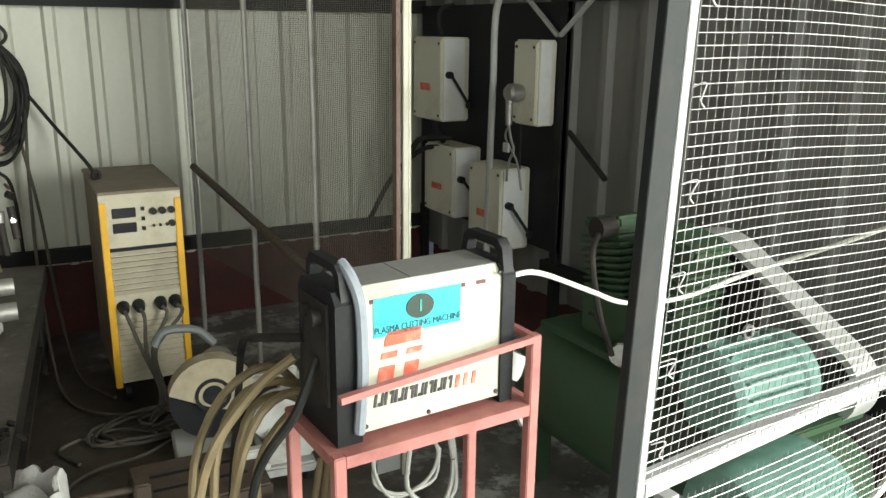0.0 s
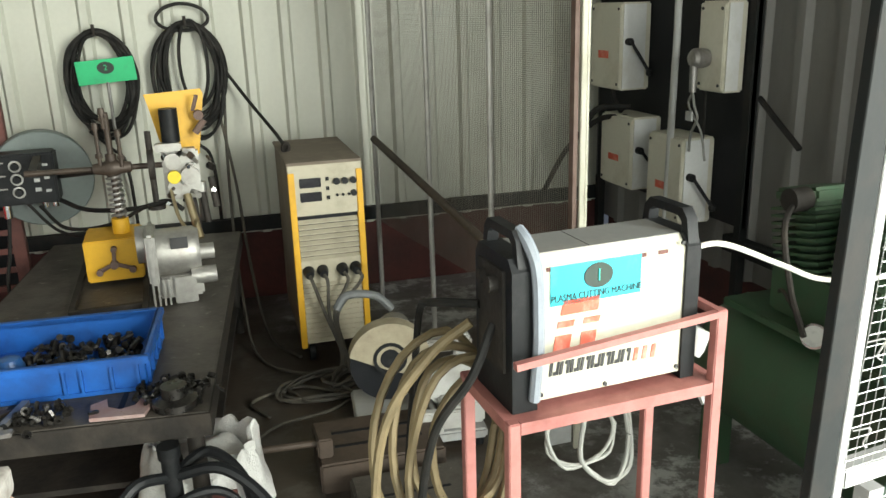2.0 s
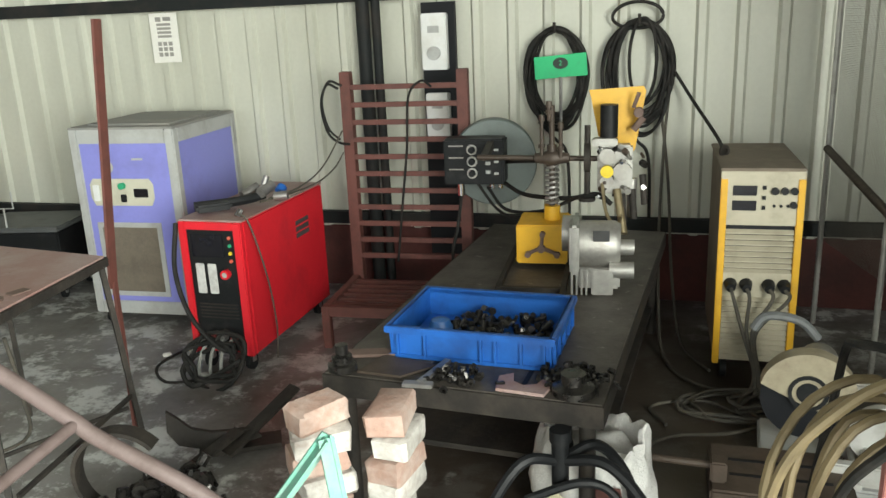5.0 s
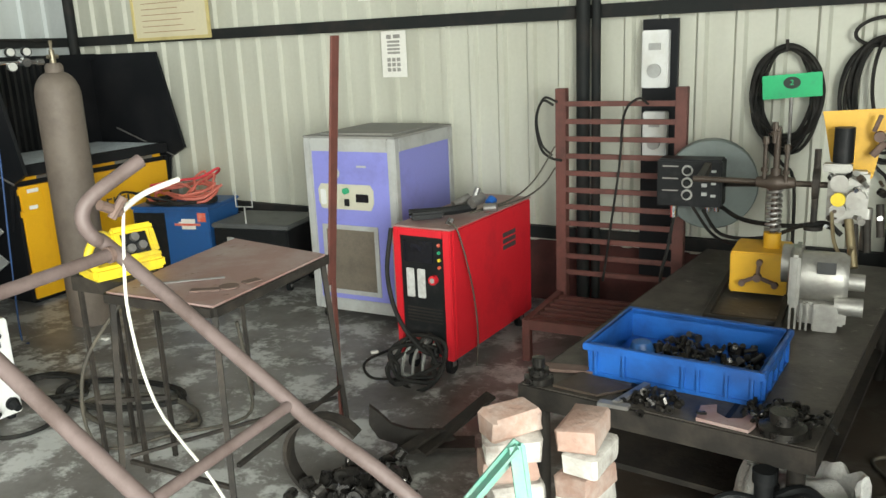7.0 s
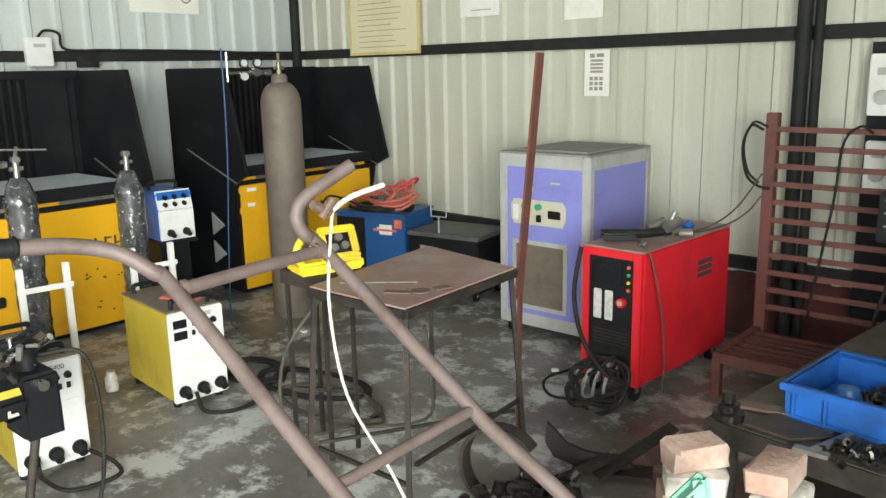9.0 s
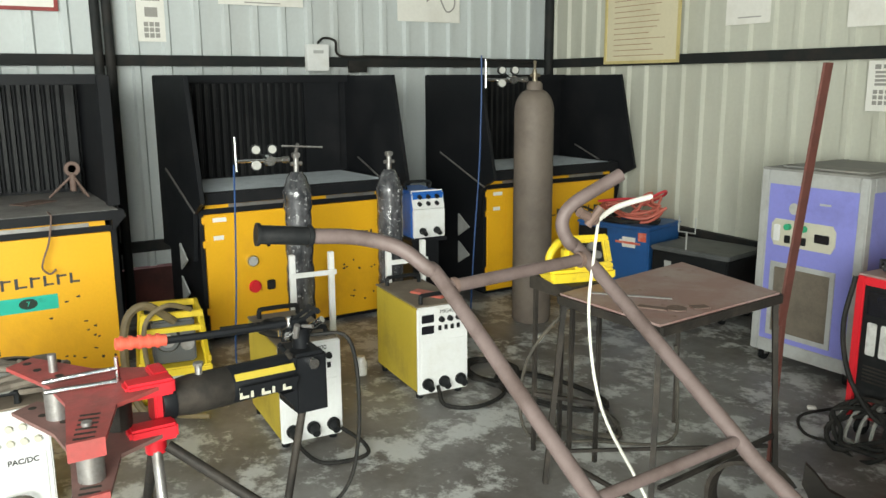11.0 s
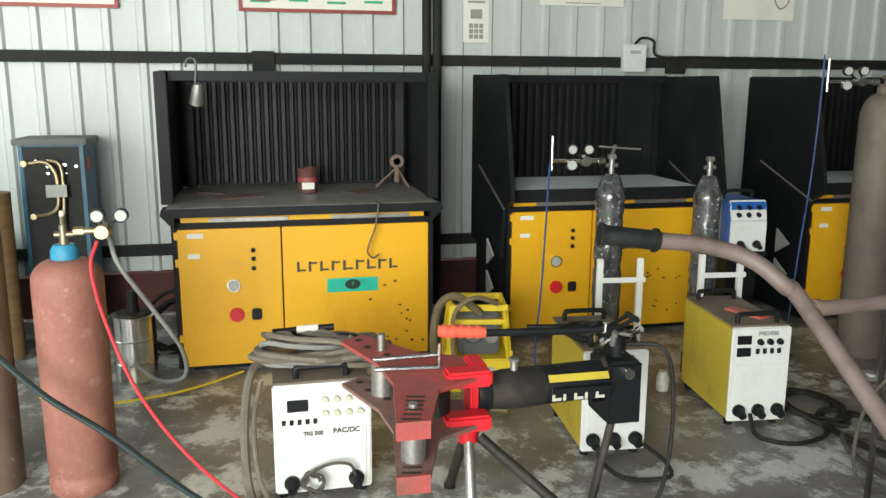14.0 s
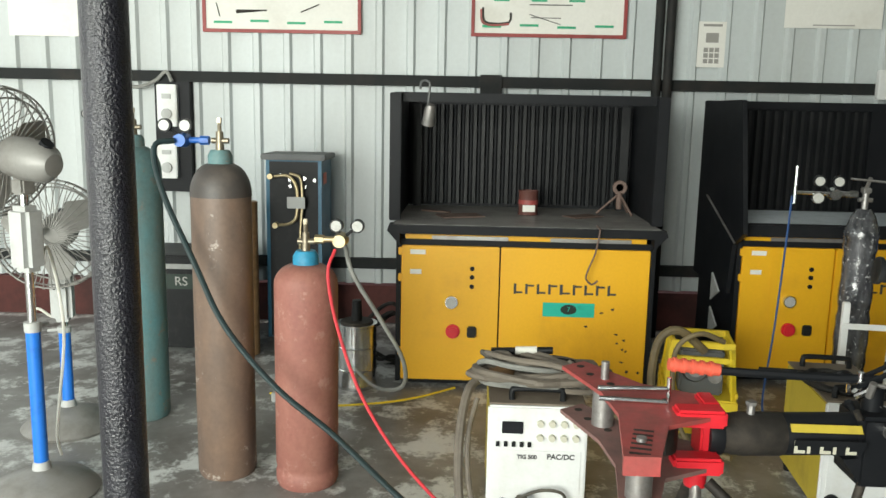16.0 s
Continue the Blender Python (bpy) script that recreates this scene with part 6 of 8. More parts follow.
part("feeder_plate", [moved(prism([(-0.10, 0.0), (-0.13, 0.15), (-0.14, 0.19), (0.08, 0.20), (0.09, 0.18), (0.05, -0.06), (0.01, -0.10)], (0, 0.008), "y"), pose(0.62, 3.18, 0.52, 0, 0, 6))], "yellowbox", tr, "yellow back plate")
wf = part("wire_drive", [B(0.52, 0.66, 3.05, 3.12, 0.30, 0.50, 0.01), C((0.56, 3.05, 0.46), (0.56, 3.02, 0.46), 0.032, seg=14), C((0.62, 3.05, 0.40), (0.62, 3.01, 0.40), 0.036, seg=14), C((0.56, 3.05, 0.36), (0.56, 3.01, 0.36), 0.028, seg=14), C((0.66, 3.08, 0.36), (0.66, 3.08, 0.20), 0.02, seg=10), B(0.50, 0.60, 3.02, 3.08, 0.50, 0.53, 0.005)], "alu", tr, "cast wire drive unit")
part("wire_guide", [C((0.565, 3.08, 0.53), (0.565, 3.08, 0.66), 0.036, seg=14)], "plastic", wf)
part("tension_knob", [C((0.68, 3.16, 0.62), (0.68, 3.12, 0.62), 0.02, seg=10), T([(0.66, 3.13, 0.64), (0.68, 3.12, 0.70)], 0.008, 6, 1, False), C((0.66, 3.13, 0.55), (0.70, 3.13, 0.60), 0.014, seg=8)], "rust", wf)
rnd = random.Random(29)
for k in range(16):
    q, z = rnd.uniform(0.525, 0.70), rnd.uniform(0.24, 0.50)
    part("fitting", [C((q, 3.05, z), (q + rnd.uniform(-0.02, 0.02), 3.05 - rnd.uniform(0.012, 0.05), z + rnd.uniform(-0.02, 0.02)), rnd.uniform(0.006, 0.015), seg=8)], ("alu", "oily", "chrome", "rustdark")[k % 4], wf)
for q, z in ((0.66, 0.20), (0.70, 0.26), (0.62, 0.18)):
    part("contact_tip", C((q, 3.06, z + 0.12), (q + 0.01, 3.04, z), 0.014, seg=10), "grime", wf)
part("yellow_cap", C((0.56, 3.02, 0.40), (0.56, 3.005, 0.40), 0.026, seg=12), "lemon", wf)
part("torch_tube", [C((0.60, 3.04, 0.32), (0.63, 2.95, 0.16), 0.016, seg=10), T([(0.54, 3.02, 0.36), (0.56, 2.95, 0.25), (0.60, 2.90, 0.20), (0.62, 2.85, 0.26)], 0.007, 6)], "brass", wf)
for line in [T([(0.08, 3.46, 0.26), (0.20, 3.3, 0.24), (0.40, 3.1, 0.27), (0.52, 3.05, 0.30), (0.58, 3.04, 0.26)], 0.010, 7), T([(0.0, 3.46, 0.24), (0.10, 3.35, 0.16), (0.28, 3.2, 0.19), (0.45, 3.05, 0.29)], 0.008, 7), T([(-0.13, 3.47, 0.20), (-0.15, 3.45, 0.05), (-0.17, 3.4, -0.1), (-0.14, 3.45, -0.3)], 0.008, 7), T([(-0.05, 3.46, 0.26), (0.05, 3.4, 0.15), (0.16, 3.3, 0.13), (0.22, 3.25, 0.17)], 0.007, 7)]:
    part("control_lead", line, "cable", tr, "black control lead")

# ---- brick stack with a mint green angle stand ----
bs = thing("brick_stack", "two short stacks of fire bricks, some crusted with mortar", "bricks", -0.04, 1.38, 0.0, 0)
rnd = random.Random(12)
for col, (cx, cy, rz, n) in enumerate(((-0.04, 0.0, 32, 11), (0.13, 0.015, -4, 11))):
    for k in range(n):
        wide = 0.075
        m = pose(cx + rnd.uniform(-0.013, 0.013) + (0.014 if col and k < n - 1 else 0), cy + rnd.uniform(-0.008, 0.008), k * 0.0606, rnd.uniform(-1, 1), rnd.uniform(-1, 1), rz + rnd.uniform(-9, 9) + (14 if (col == 0 and k == n - 1) else 0))
        bb = B(-0.07, 0.07, -0.045, 0.045, 0.0, 0.060) if col == 0 else B(-0.045, 0.045, -0.075, 0.075, 0.0, 0.060)
        bmesh.ops.bevel(bb, geom=bb.edges[:], offset=rnd.uniform(0.005, 0.010), segments=1, affect="EDGES")
        for q in bb.verts:
            q.co += 0.0045 * Vector((rnd.uniform(-1, 1), rnd.uniform(-1, 1), rnd.uniform(-1, 1)))
        white = (col == 1 and k in (n - 2, n - 4, n - 5)) or (col == 0 and k in (n - 2, n - 4))
        part("brick", moved(bb, m), "brickw" if white else "brick", bs)
a = thing("angle_stand", "mint green painted angle-iron stand beside the bricks", "stand", 0.0, 1.14, 0.03, 0)
for p0, p1 in (((-0.20, -0.12, 0.35), (0.03, 0.02, 0.665)), ((0.03, 0.02, 0.665), (0.10, -0.06, 0.40)), ((-0.20, -0.12, 0.35), (-0.30, -0.18, 0.0)), ((0.10, -0.06, 0.40), (0.16, -0.12, 0.0)), ((-0.12, -0.05, 0.40), (-0.14, 0.02, 0.0))):
    part("angle_bar", [beam(p0, p1, 0.036, 0.006), beam((p0[0], p0[1] + 0.016, p0[2]), (p1[0], p1[1] + 0.016, p1[2]), 0.006, 0.034)], "mint", a)
part("brace", beam((-0.10, -0.06, 0.45), (0.05, 0.02, 0.50), 0.03, 0.006), "greyp", a)

# ---- bag, arched stand and scrap heap on the floor ----
bag = thing("woven_bag", "crumpled white woven bag with a red print", "bag", 0.55, 2.0, 0.0, -6)
rnd = random.Random(4)
bm = lathe([(0, 0.0), (0.16, 0.0), (0.185, 0.04), (0.19, 0.09), (0.185, 0.14), (0.18, 0.19), (0.172, 0.23), (0.165, 0.26), (0.158, 0.285), (0.150, 0.29), (0.140, 0.275), (0.135, 0.22), (0, 0.20)], seg=64)
for q in bm.verts:
    ang = math.atan2(q.co.y, q.co.x)
    fold = 0.05 * math.sin(5 * ang + q.co.z * 22) + 0.03 * math.sin(11 * ang - q.co.z * 31) + 0.02 * math.sin(17 * ang + q.co.z * 60) + rnd.uniform(-0.012, 0.012)
    q.co.x *= 1.0 + fold
    q.co.y *= 0.8 + fold + 0.06 * math.sin(4 * ang + 2)
    if q.co.z > 0.24:
        q.co.z += 0.03 * math.sin(2 * ang + 0.6) + 0.012 * math.sin(7 * ang) + 0.006 * math.sin(15 * ang)
part("bag_shell", bm, "bagw", bag, "crumpled white plastic weave")
part("print", [moved(prism([(-0.05, 0.09), (0.02, 0.07), (0.06, 0.12), (0.05, 0.19), (-0.02, 0.2), (-0.06, 0.15)], (0, 0.003), "y"), pose(0.055, -0.158, 0.0, -3, 0, 20))], "maroon", bag, "dark red print")
st_ = lathe([(0.13, 0.20), (0.125, 0.23), (0.11, 0.262), (0.07, 0.275), (0, 0.27)], 0.01, 0.0, 28)
for q in st_.verts:
    q.co.z += 0.02 * math.sin(31 * q.co.x + 2) * math.cos(27 * q.co.y) - 0.006
    q.co.y *= 0.8
part("stuffing", st_, "bagw", bag, "crumpled white plastic inside the bag")
part("bottle", [lathe([(0, 0.18), (0.035, 0.18), (0.035, 0.26), (0.022, 0.275), (0.022, 0.32), (0, 0.322)], -0.08, -0.04, 14)], "plastic", bag, "black bottle with a cap")
part("print", [moved(prism([(-0.03, 0.0), (0.02, 0.0), (0.03, 0.05), (-0.02, 0.06)], (0, 0.003), "y"), pose(-0.09, -0.150, 0.10, -3, 0, -25))], "papery", bag, "yellow print")
st = thing("arched_stand", "black steel stand with arched legs", "stand", 0.50, 1.74, 0.0, 0)
part("hub", [C((-0.03, 0.0, 0.26), (-0.03, 0.0, 0.42), 0.024, seg=12), C((-0.03, 0.0, 0.40), (-0.03, 0.0, 0.435), 0.03, seg=12)], "plastic", st)
for dx, dy in ((0.30, -0.10), (-0.22, -0.14), (0.22, 0.14)):
    part("arched_leg", T([(-0.03, 0, 0.34), (-0.03 + dx * 0.45, dy * 0.45, 0.36), (-0.03 + dx * 0.85, dy * 0.85, 0.22), (-0.03 + dx, dy, 0.0)], 0.016, 8), "plastic", st)
part("ring", T([(-0.12, -0.05, 0.24), (0.03, -0.04, 0.30), (0.12, -0.03, 0.26), (0.18, -0.05, 0.12)], 0.013, 8), "plastic", st)
rnd = random.Random(17)
hp = []
for _ in range(90):
    m = pose(-0.80 + rnd.gauss(0, 0.09), 1.80 + rnd.gauss(0, 0.07), 0.02 + abs(rnd.gauss(0, 0.05)), rnd.uniform(0, 360), rnd.uniform(0, 360), rnd.uniform(0, 360))
    hp.append(moved(rnd.choice([lambda: B(-0.03, 0.03, -0.02, 0.02, -0.008, 0.008, 0.002), lambda: C((0, 0, -0.02), (0, 0, 0.02), 0.02, seg=8), lambda: lathe([(0.015, -0.006), (0.03, -0.006), (0.03, 0.006), (0.015, 0.006), (0.015, -0.006)], seg=12)])(), m))
single("scrap_heap", hp, "oily", "heap of dark oily machine parts on the floor", "scrap", kind="stuff")
ring = thing("split_ring", "dark broken steel ring standing on edge", "ring", -0.94, 1.78, 0.0, 10)
part("ring_band", [moved(prism([(0.16 * math.cos(a), 0.16 * math.sin(a)) for a in np.linspace(0.7, 5.2, 26)] + [(0.145 * math.cos(a), 0.145 * math.sin(a)) for a in np.linspace(5.2, 0.7, 26)], (-0.03, 0.03), "y"), pose(0, 0, 0.15))], "grime", ring)
bl = thing("anchor_blade", "black curved steel blade with a flat bar across it", "blade", -0.80, 2.20, 0.02, 25)
part("curved_blade", [prism([(-0.20, 0.17), (-0.205, 0.09), (-0.17, 0.03), (-0.08, 0.0), (0.05, 0.0), (0.13, 0.02), (0.10, 0.06), (0.02, 0.06), (-0.05, 0.065), (-0.12, 0.09), (-0.165, 0.14)], (0, 0.02), "y")], "grime", bl)
part("flat_bar", beam((0.0, -0.06, 0.0), (0.27, 0.12, 0.15), 0.06, 0.012), "grime", bl)
part("flat_bar", beam((-0.12, -0.15, 0.02), (0.05, 0.0, 0.06), 0.05, 0.012), "grime", bl)
part("foot_plate", B(-0.1, 0.2, -0.03, 0.07, -0.02, 0.0), "grime", bl)


# ---- big welder by the north wall ----
w = thing("welding_rectifier", "tall beige welding rectifier with yellow edges and louvred front", "welding machine", 1.0, 3.03, 0.0, -2)
W_, D_, H0, H1 = 0.31, 0.62, 0.10, 0.90
part("body", B(0.005, W_ - 0.005, 0.02, D_, H0, H1, 0.006), "browntop", w, "dusty brown side panels")
part("top_cover", B(-0.003, W_ + 0.003, -0.005, D_ + 0.003, H1, H1 + 0.012, 0.004), "browntop", w)
part("edge_strip", B(0.0, 0.026, -0.012, 0.02, H0 - 0.01, H1 - 0.03, 0.003), "yellowbox", w, "yellow edge strip")
part("edge_strip", B(W_ - 0.026, W_, -0.012, 0.02, H0 - 0.01, H1 - 0.03, 0.003), "yellowbox", w, "yellow edge strip")
cp = part("control_panel", B(0.026, W_ - 0.026, -0.004, 0.02, H1 - 0.215, H1 - 0.012), "beige", w, "beige control panel")
part("header_strip", B(0.0, W_, -0.006, 0.02, H1 - 0.03, H1, 0.003), "beige", w)
for k in range(2):
    part("display", B(0.045, 0.135, -0.009, -0.004, H1 - 0.095 - 0.06 * k, H1 - 0.055 - 0.06 * k, 0.002), "screen", cp)
for k in range(3):
    part("knob", C((0.20 + 0.035 * k, -0.004, H1 - 0.075), (0.20 + 0.035 * k, -0.022, H1 - 0.075), 0.014, seg=12), "plastic", cp)
    part("toggle", B(0.155, 0.168, -0.012, -0.004, H1 - 0.07 - 0.04 * k, H1 - 0.055 - 0.04 * k), "plastic", cp)
    part("toggle", C((0.20 + 0.025 * k, -0.004, H1 - 0.135), (0.20 + 0.025 * k, -0.012, H1 - 0.135), 0.006, seg=8), "plastic", cp)
part("knob", C((0.27, -0.004, H1 - 0.13), (0.27, -0.022, H1 - 0.13), 0.013, seg=12), "plastic", cp)
part("backing", B(0.026, W_ - 0.026, 0.012, 0.02, H0, H1 - 0.215), "black", w)
z = H1 - 0.235
while z > H0 + 0.02:
    if not (0.40 < z < 0.485):
        part("louvre", prism([(0.012, z), (-0.006, z - 0.012), (-0.006, z - 0.016), (0.012, z - 0.006)], (0.028, W_ - 0.028), "x"), "beige", w)
    z -= 0.0235
sp = part("socket_plate", B(0.026, W_ - 0.026, -0.002, 0.012, 0.385, 0.485), "beige", w)
for k, q in enumerate((0.055, 0.115, 0.20, 0.258)):
    c = part("cable_plug", [C((q, -0.002, 0.44), (q, -0.05, 0.435), 0.026, 0.018, 12)], "plastic", sp, "black cable plug")
    part("plug_tail", T([(q, -0.05, 0.435), (q + 0.01, -0.075, 0.40), (0.12 + 0.25 * (q - 0.11), -0.08, 0.26), (0.16 + 0.1 * (q - 0.1), -0.10, 0.10), (0.12 + 0.3 * q, -0.16, 0.025)], 0.0075, 7), "hosedark", c)
part("lifting_eye", moved(lathe([(0.014, -0.005), (0.026, -0.005), (0.026, 0.005), (0.014, 0.005), (0.014, -0.005)], seg=14), pose(0.03, 0.30, H1 + 0.03, 90, 0, 40)), "grime", w)
for q in (0.05, W_ - 0.05):
    part("castor", C((q - 0.012, 0.07, 0.045), (q + 0.012, 0.07, 0.045), 0.045, seg=14), "plastic", w)
    part("wheel", C((q - 0.012, D_ - 0.1, 0.05), (q + 0.012, D_ - 0.1, 0.05), 0.05, seg=14), "plastic", w)

separate("floor_cable", [coil((1.10, 2.78, 0.02), (1, 0.1, 0), (0, 1, 0), 0.22, 0.12, 4, 0.0075, 0.035, 61, (0, 0, 0.5)), coil((1.30, 2.68, 0.016), (1, -0.3, 0), (0.3, 1, 0), 0.17, 0.12, 3, 0.008, 0.035, 62, (0, 0, 0.4)), coil((1.22, 2.84, 0.03), (1, 0.5, 0), (-0.4, 1, 0.1), 0.15, 0.08, 3, 0.0075, 0.03, 63, (0, 0, 0.6)),
                         T([(0.84, NY(0.84, 0.07), 1.15), (0.82, 3.88, 0.9), (0.80, 3.72, 0.5), (0.80, 3.5, 0.15), (0.82, 3.2, 0.02), (0.95, 2.95, 0.02), (1.2, 2.85, 0.02), (1.38, 2.6, 0.02), (1.25, 2.45, 0.02)], 0.0075, 7), T([(0.80, 2.6, 0.012), (0.75, 2.75, 0.012), (0.95, 2.82, 0.012), (1.1, 2.7, 0.012)], 0.007, 7),
                         T([(0.80, NY(0.80, 0.07), 1.05), (0.84, 3.8, 0.7), (0.86, 3.62, 0.3), (0.90, 3.4, 0.02), (1.0, 3.1, 0.02)], 0.0075, 7), T([(0.70, 2.40, 0.012), (0.82, 2.52, 0.012), (1.02, 2.55, 0.02), (1.20, 2.62, 0.03), (1.36, 2.52, 0.02)], 0.007, 7)], "hosedark", "dark cables sprawling on the floor by the welder", "cable")

# ---- chop saw, vice bed ----
s = thing("chop_saw", "cream and grey abrasive chop saw on the floor", "saw", 1.25, 2.36, 0.0, -8)
part("base_plate", B(-0.16, 0.30, -0.20, 0.22, 0.03, 0.07, 0.008), "greyp", s)
for q, r in ((-0.13, -0.17), (0.27, -0.17), (-0.13, 0.19), (0.27, 0.19)):
    part("foot", C((q, r, 0), (q, r, 0.03), 0.02, seg=10), "plastic", s)
part("blade_guard", prism([(-0.02 + 0.15 * math.cos(a), 0.285 + 0.15 * math.sin(a)) for a in np.linspace(math.pi * 0.93, 0.1, 18)] + [(0.08, 0.22), (-0.02, 0.25)], (-0.03, 0.035), "y"), "creamdirty", s, "dusty cream blade guard")
part("abrasive_disc", [C((-0.02, -0.006, 0.27), (-0.02, 0.0, 0.27), 0.145, seg=32)], "black", s)
part("hub_flange", [C((-0.02, -0.034, 0.30), (-0.02, -0.007, 0.30), 0.036, seg=18), moved(lathe([(0.05, -0.004), (0.062, -0.004), (0.062, 0.004), (0.05, 0.004), (0.05, -0.004)], seg=20), pose(-0.02, -0.032, 0.30, 90, 0, 0))], "plastic", s)
part("motor", [moved(lathe([(0, 0), (0.06, 0), (0.065, 0.02), (0.065, 0.15), (0.05, 0.17), (0, 0.17)], seg=20), pose(0.02, 0.035, 0.33, -90, 0, 0)), B(-0.02, 0.30, 0.04, 0.10, 0.27, 0.32, 0.008)], "alu", s, "grey motor housing")
part("arm", [beam((0.24, 0.06, 0.07), (0.26, 0.06, 0.34), 0.06, 0.06, 0.008)], "whitegrey", s)
part("handle", [T([(0.0, 0.03, 0.47), (-0.06, 0.02, 0.53), (-0.16, 0.0, 0.545), (-0.20, -0.01, 0.50)], 0.015, 8)], "greydark", s)
part("vice_jaw", [B(0.02, 0.24, -0.18, -0.14, 0.07, 0.14, 0.006), B(0.05, 0.22, -0.02, 0.02, 0.07, 0.15, 0.006), C((0.12, -0.25, 0.11), (0.12, -0.02, 0.11), 0.012, seg=10)], "whitegrey", s)
part("end_cover", [moved(lathe([(0, 0), (0.09, 0), (0.10, 0.02), (0.10, 0.05), (0, 0.055)], seg=24), pose(0.20, -0.03, 0.20, 90, 0, 0)), B(0.14, 0.30, -0.16, -0.05, 0.07, 0.16, 0.01)], "whitegrey", s)
v = thing("slotted_bed", "rusty brown slotted steel bed lying on the floor", "machine bed", 0.90, 2.02, 0.0, -4)
part("bed_body", B(0, 0.42, 0, 0.30, 0.0, 0.11, 0.008), "oilbrown", v)
part("clamp", [B(0.0, 0.05, 0.04, 0.10, 0.11, 0.18, 0.006), C((-0.2, 0.09, 0.15), (0.02, 0.08, 0.15), 0.012, seg=8), B(-0.24, -0.2, 0.05, 0.13, 0.0, 0.18, 0.004)], "oilbrown", v)
part("slot", [B(0.06, 0.36, 0.10, 0.115, 0.11, 0.1115), B(0.06, 0.36, 0.19, 0.205, 0.11, 0.1115)], "black", v)
v = thing("slotted_plate", "grey slotted steel base plate on the floor", "base plate", 0.96, 1.66, 0.0, -4)
part("plate_body", B(0, 0.36, 0, 0.30, 0.0, 0.09, 0.008), "dustytop", v)
part("slot", [B(0.04, 0.26, 0.09, 0.10, 0.09, 0.0915), B(0.04, 0.30, 0.16, 0.17, 0.09, 0.0915), C((0.05, 0.095, 0.09), (0.05, 0.095, 0.0915), 0.016, seg=10)], "black", v)


# ---- plasma cutter on its cart ----
ct = thing("equipment_cart", "pink-red primed angle-iron cart carrying the plasma cutter", "cart", 1.062, 0.818, 0.0, 1.5)
cw, cd, zs = 0.402, 0.205, 0.860
for q, r, top in ((0, 0, zs), (cw, 0, 0.998), (0, cd, zs), (cw, cd, 0.998)):
    part("post", B(q - 0.011, q + 0.011, r - 0.011, r + 0.011, 0.05, top, 0.002), "pinkred", ct)
for z in (zs - 0.022, 0.30):
    part("rail", [B(0.011, cw - 0.011, -0.011, 0.003, z, z + 0.022), B(0.011, cw - 0.011, cd - 0.003, cd + 0.011, z, z + 0.022), B(-0.011, 0.003, 0.011, cd - 0.011, z, z + 0.022), B(cw - 0.003, cw + 0.011, 0.011, cd - 0.011, z, z + 0.022)], "pinkred", ct)
part("shelf", B(0.003, cw - 0.003, 0.003, cd - 0.003, zs - 0.006, zs - 0.001), "pinkred", ct)
part("top_rail", [beam((0.0, -0.012, 0.965), (cw, -0.004, 0.991), 0.014, 0.012), B(cw - 0.006, cw + 0.006, 0.011, cd - 0.011, 0.983, 0.997)], "pinkred", ct)
for q in (0, cw):
    for r in (0, cd):
        part("castor", C((q - 0.01, r, 0.025), (q + 0.01, r, 0.025), 0.025, seg=12), "plastic", ct)
pm = thing("plasma_cutter", "cream plasma cutter with black end caps and a cyan label", "plasma cutter")
pm.matrix_world = pose(1.082, 0.846, zs, 0, 0, 2.5) @ Matrix.Diagonal((0.90, 0.95, 1.10, 1))
pl, pw, ph = 0.385, 0.145, 0.246
part("case", [prism([(0.0, 0.012), (0.0, ph - 0.02), (0.02, ph), (pw - 0.02, ph), (pw, ph - 0.02), (pw, 0.012)], (0.03, pl - 0.02), "x")], "cream", pm, "cream painted sheet case")
part("top_panel", [B(0.035, pl - 0.024, 0.018, pw - 0.018, ph, ph + 0.0015)], "greytop", pm, "scuffed grey top")
part("top_seam", [B(0.16, 0.161, 0.02, pw - 0.02, ph + 0.0015, ph + 0.0022)], "ink", pm)
for e0, e1, nm in ((-0.012, 0.04, "front cap"), (pl - 0.022, pl + 0.01, "rear cap")):
    cap = part("end_cap", [prism([(-0.006, 0.0), (-0.006, ph - 0.018), (0.01, ph + 0.001), (pw - 0.01, ph + 0.001), (pw + 0.006, ph - 0.018), (pw + 0.006, 0.0)], (e0, e1), "x")], "plastic", pm, "black moulded end cap")
    m = (e0 + e1) / 2
    part("handle", [prism([(-0.004, ph - 0.02), (0.006, ph + 0.026), (0.022, ph + 0.040), (0.034, ph + 0.026), (0.022, ph + 0.018), (0.016, ph - 0.02)], (m - 0.012, m + 0.012), "x"),
                    prism([(pw + 0.004, ph - 0.02), (pw - 0.016, ph - 0.02), (pw - 0.022, ph + 0.018), (pw - 0.034, ph + 0.026), (pw - 0.022, ph + 0.040), (pw - 0.006, ph + 0.026)], (m - 0.012, m + 0.012), "x"),
                    prism([(0.022, ph + 0.040), (pw - 0.022, ph + 0.040), (pw - 0.034, ph + 0.026), (0.034, ph + 0.026)], (m - 0.012, m + 0.012), "x")], "plastic", cap, "black moulded carrying handle")
part("front_panel", [B(-0.018, -0.012, 0.02, pw - 0.02, 0.06, ph - 0.02), C((-0.012, 0.05, 0.20), (-0.035, 0.05, 0.20), 0.014, seg=10), C((-0.012, 0.10, 0.20), (-0.03, 0.10, 0.20), 0.012, seg=10)], "grime", pm)
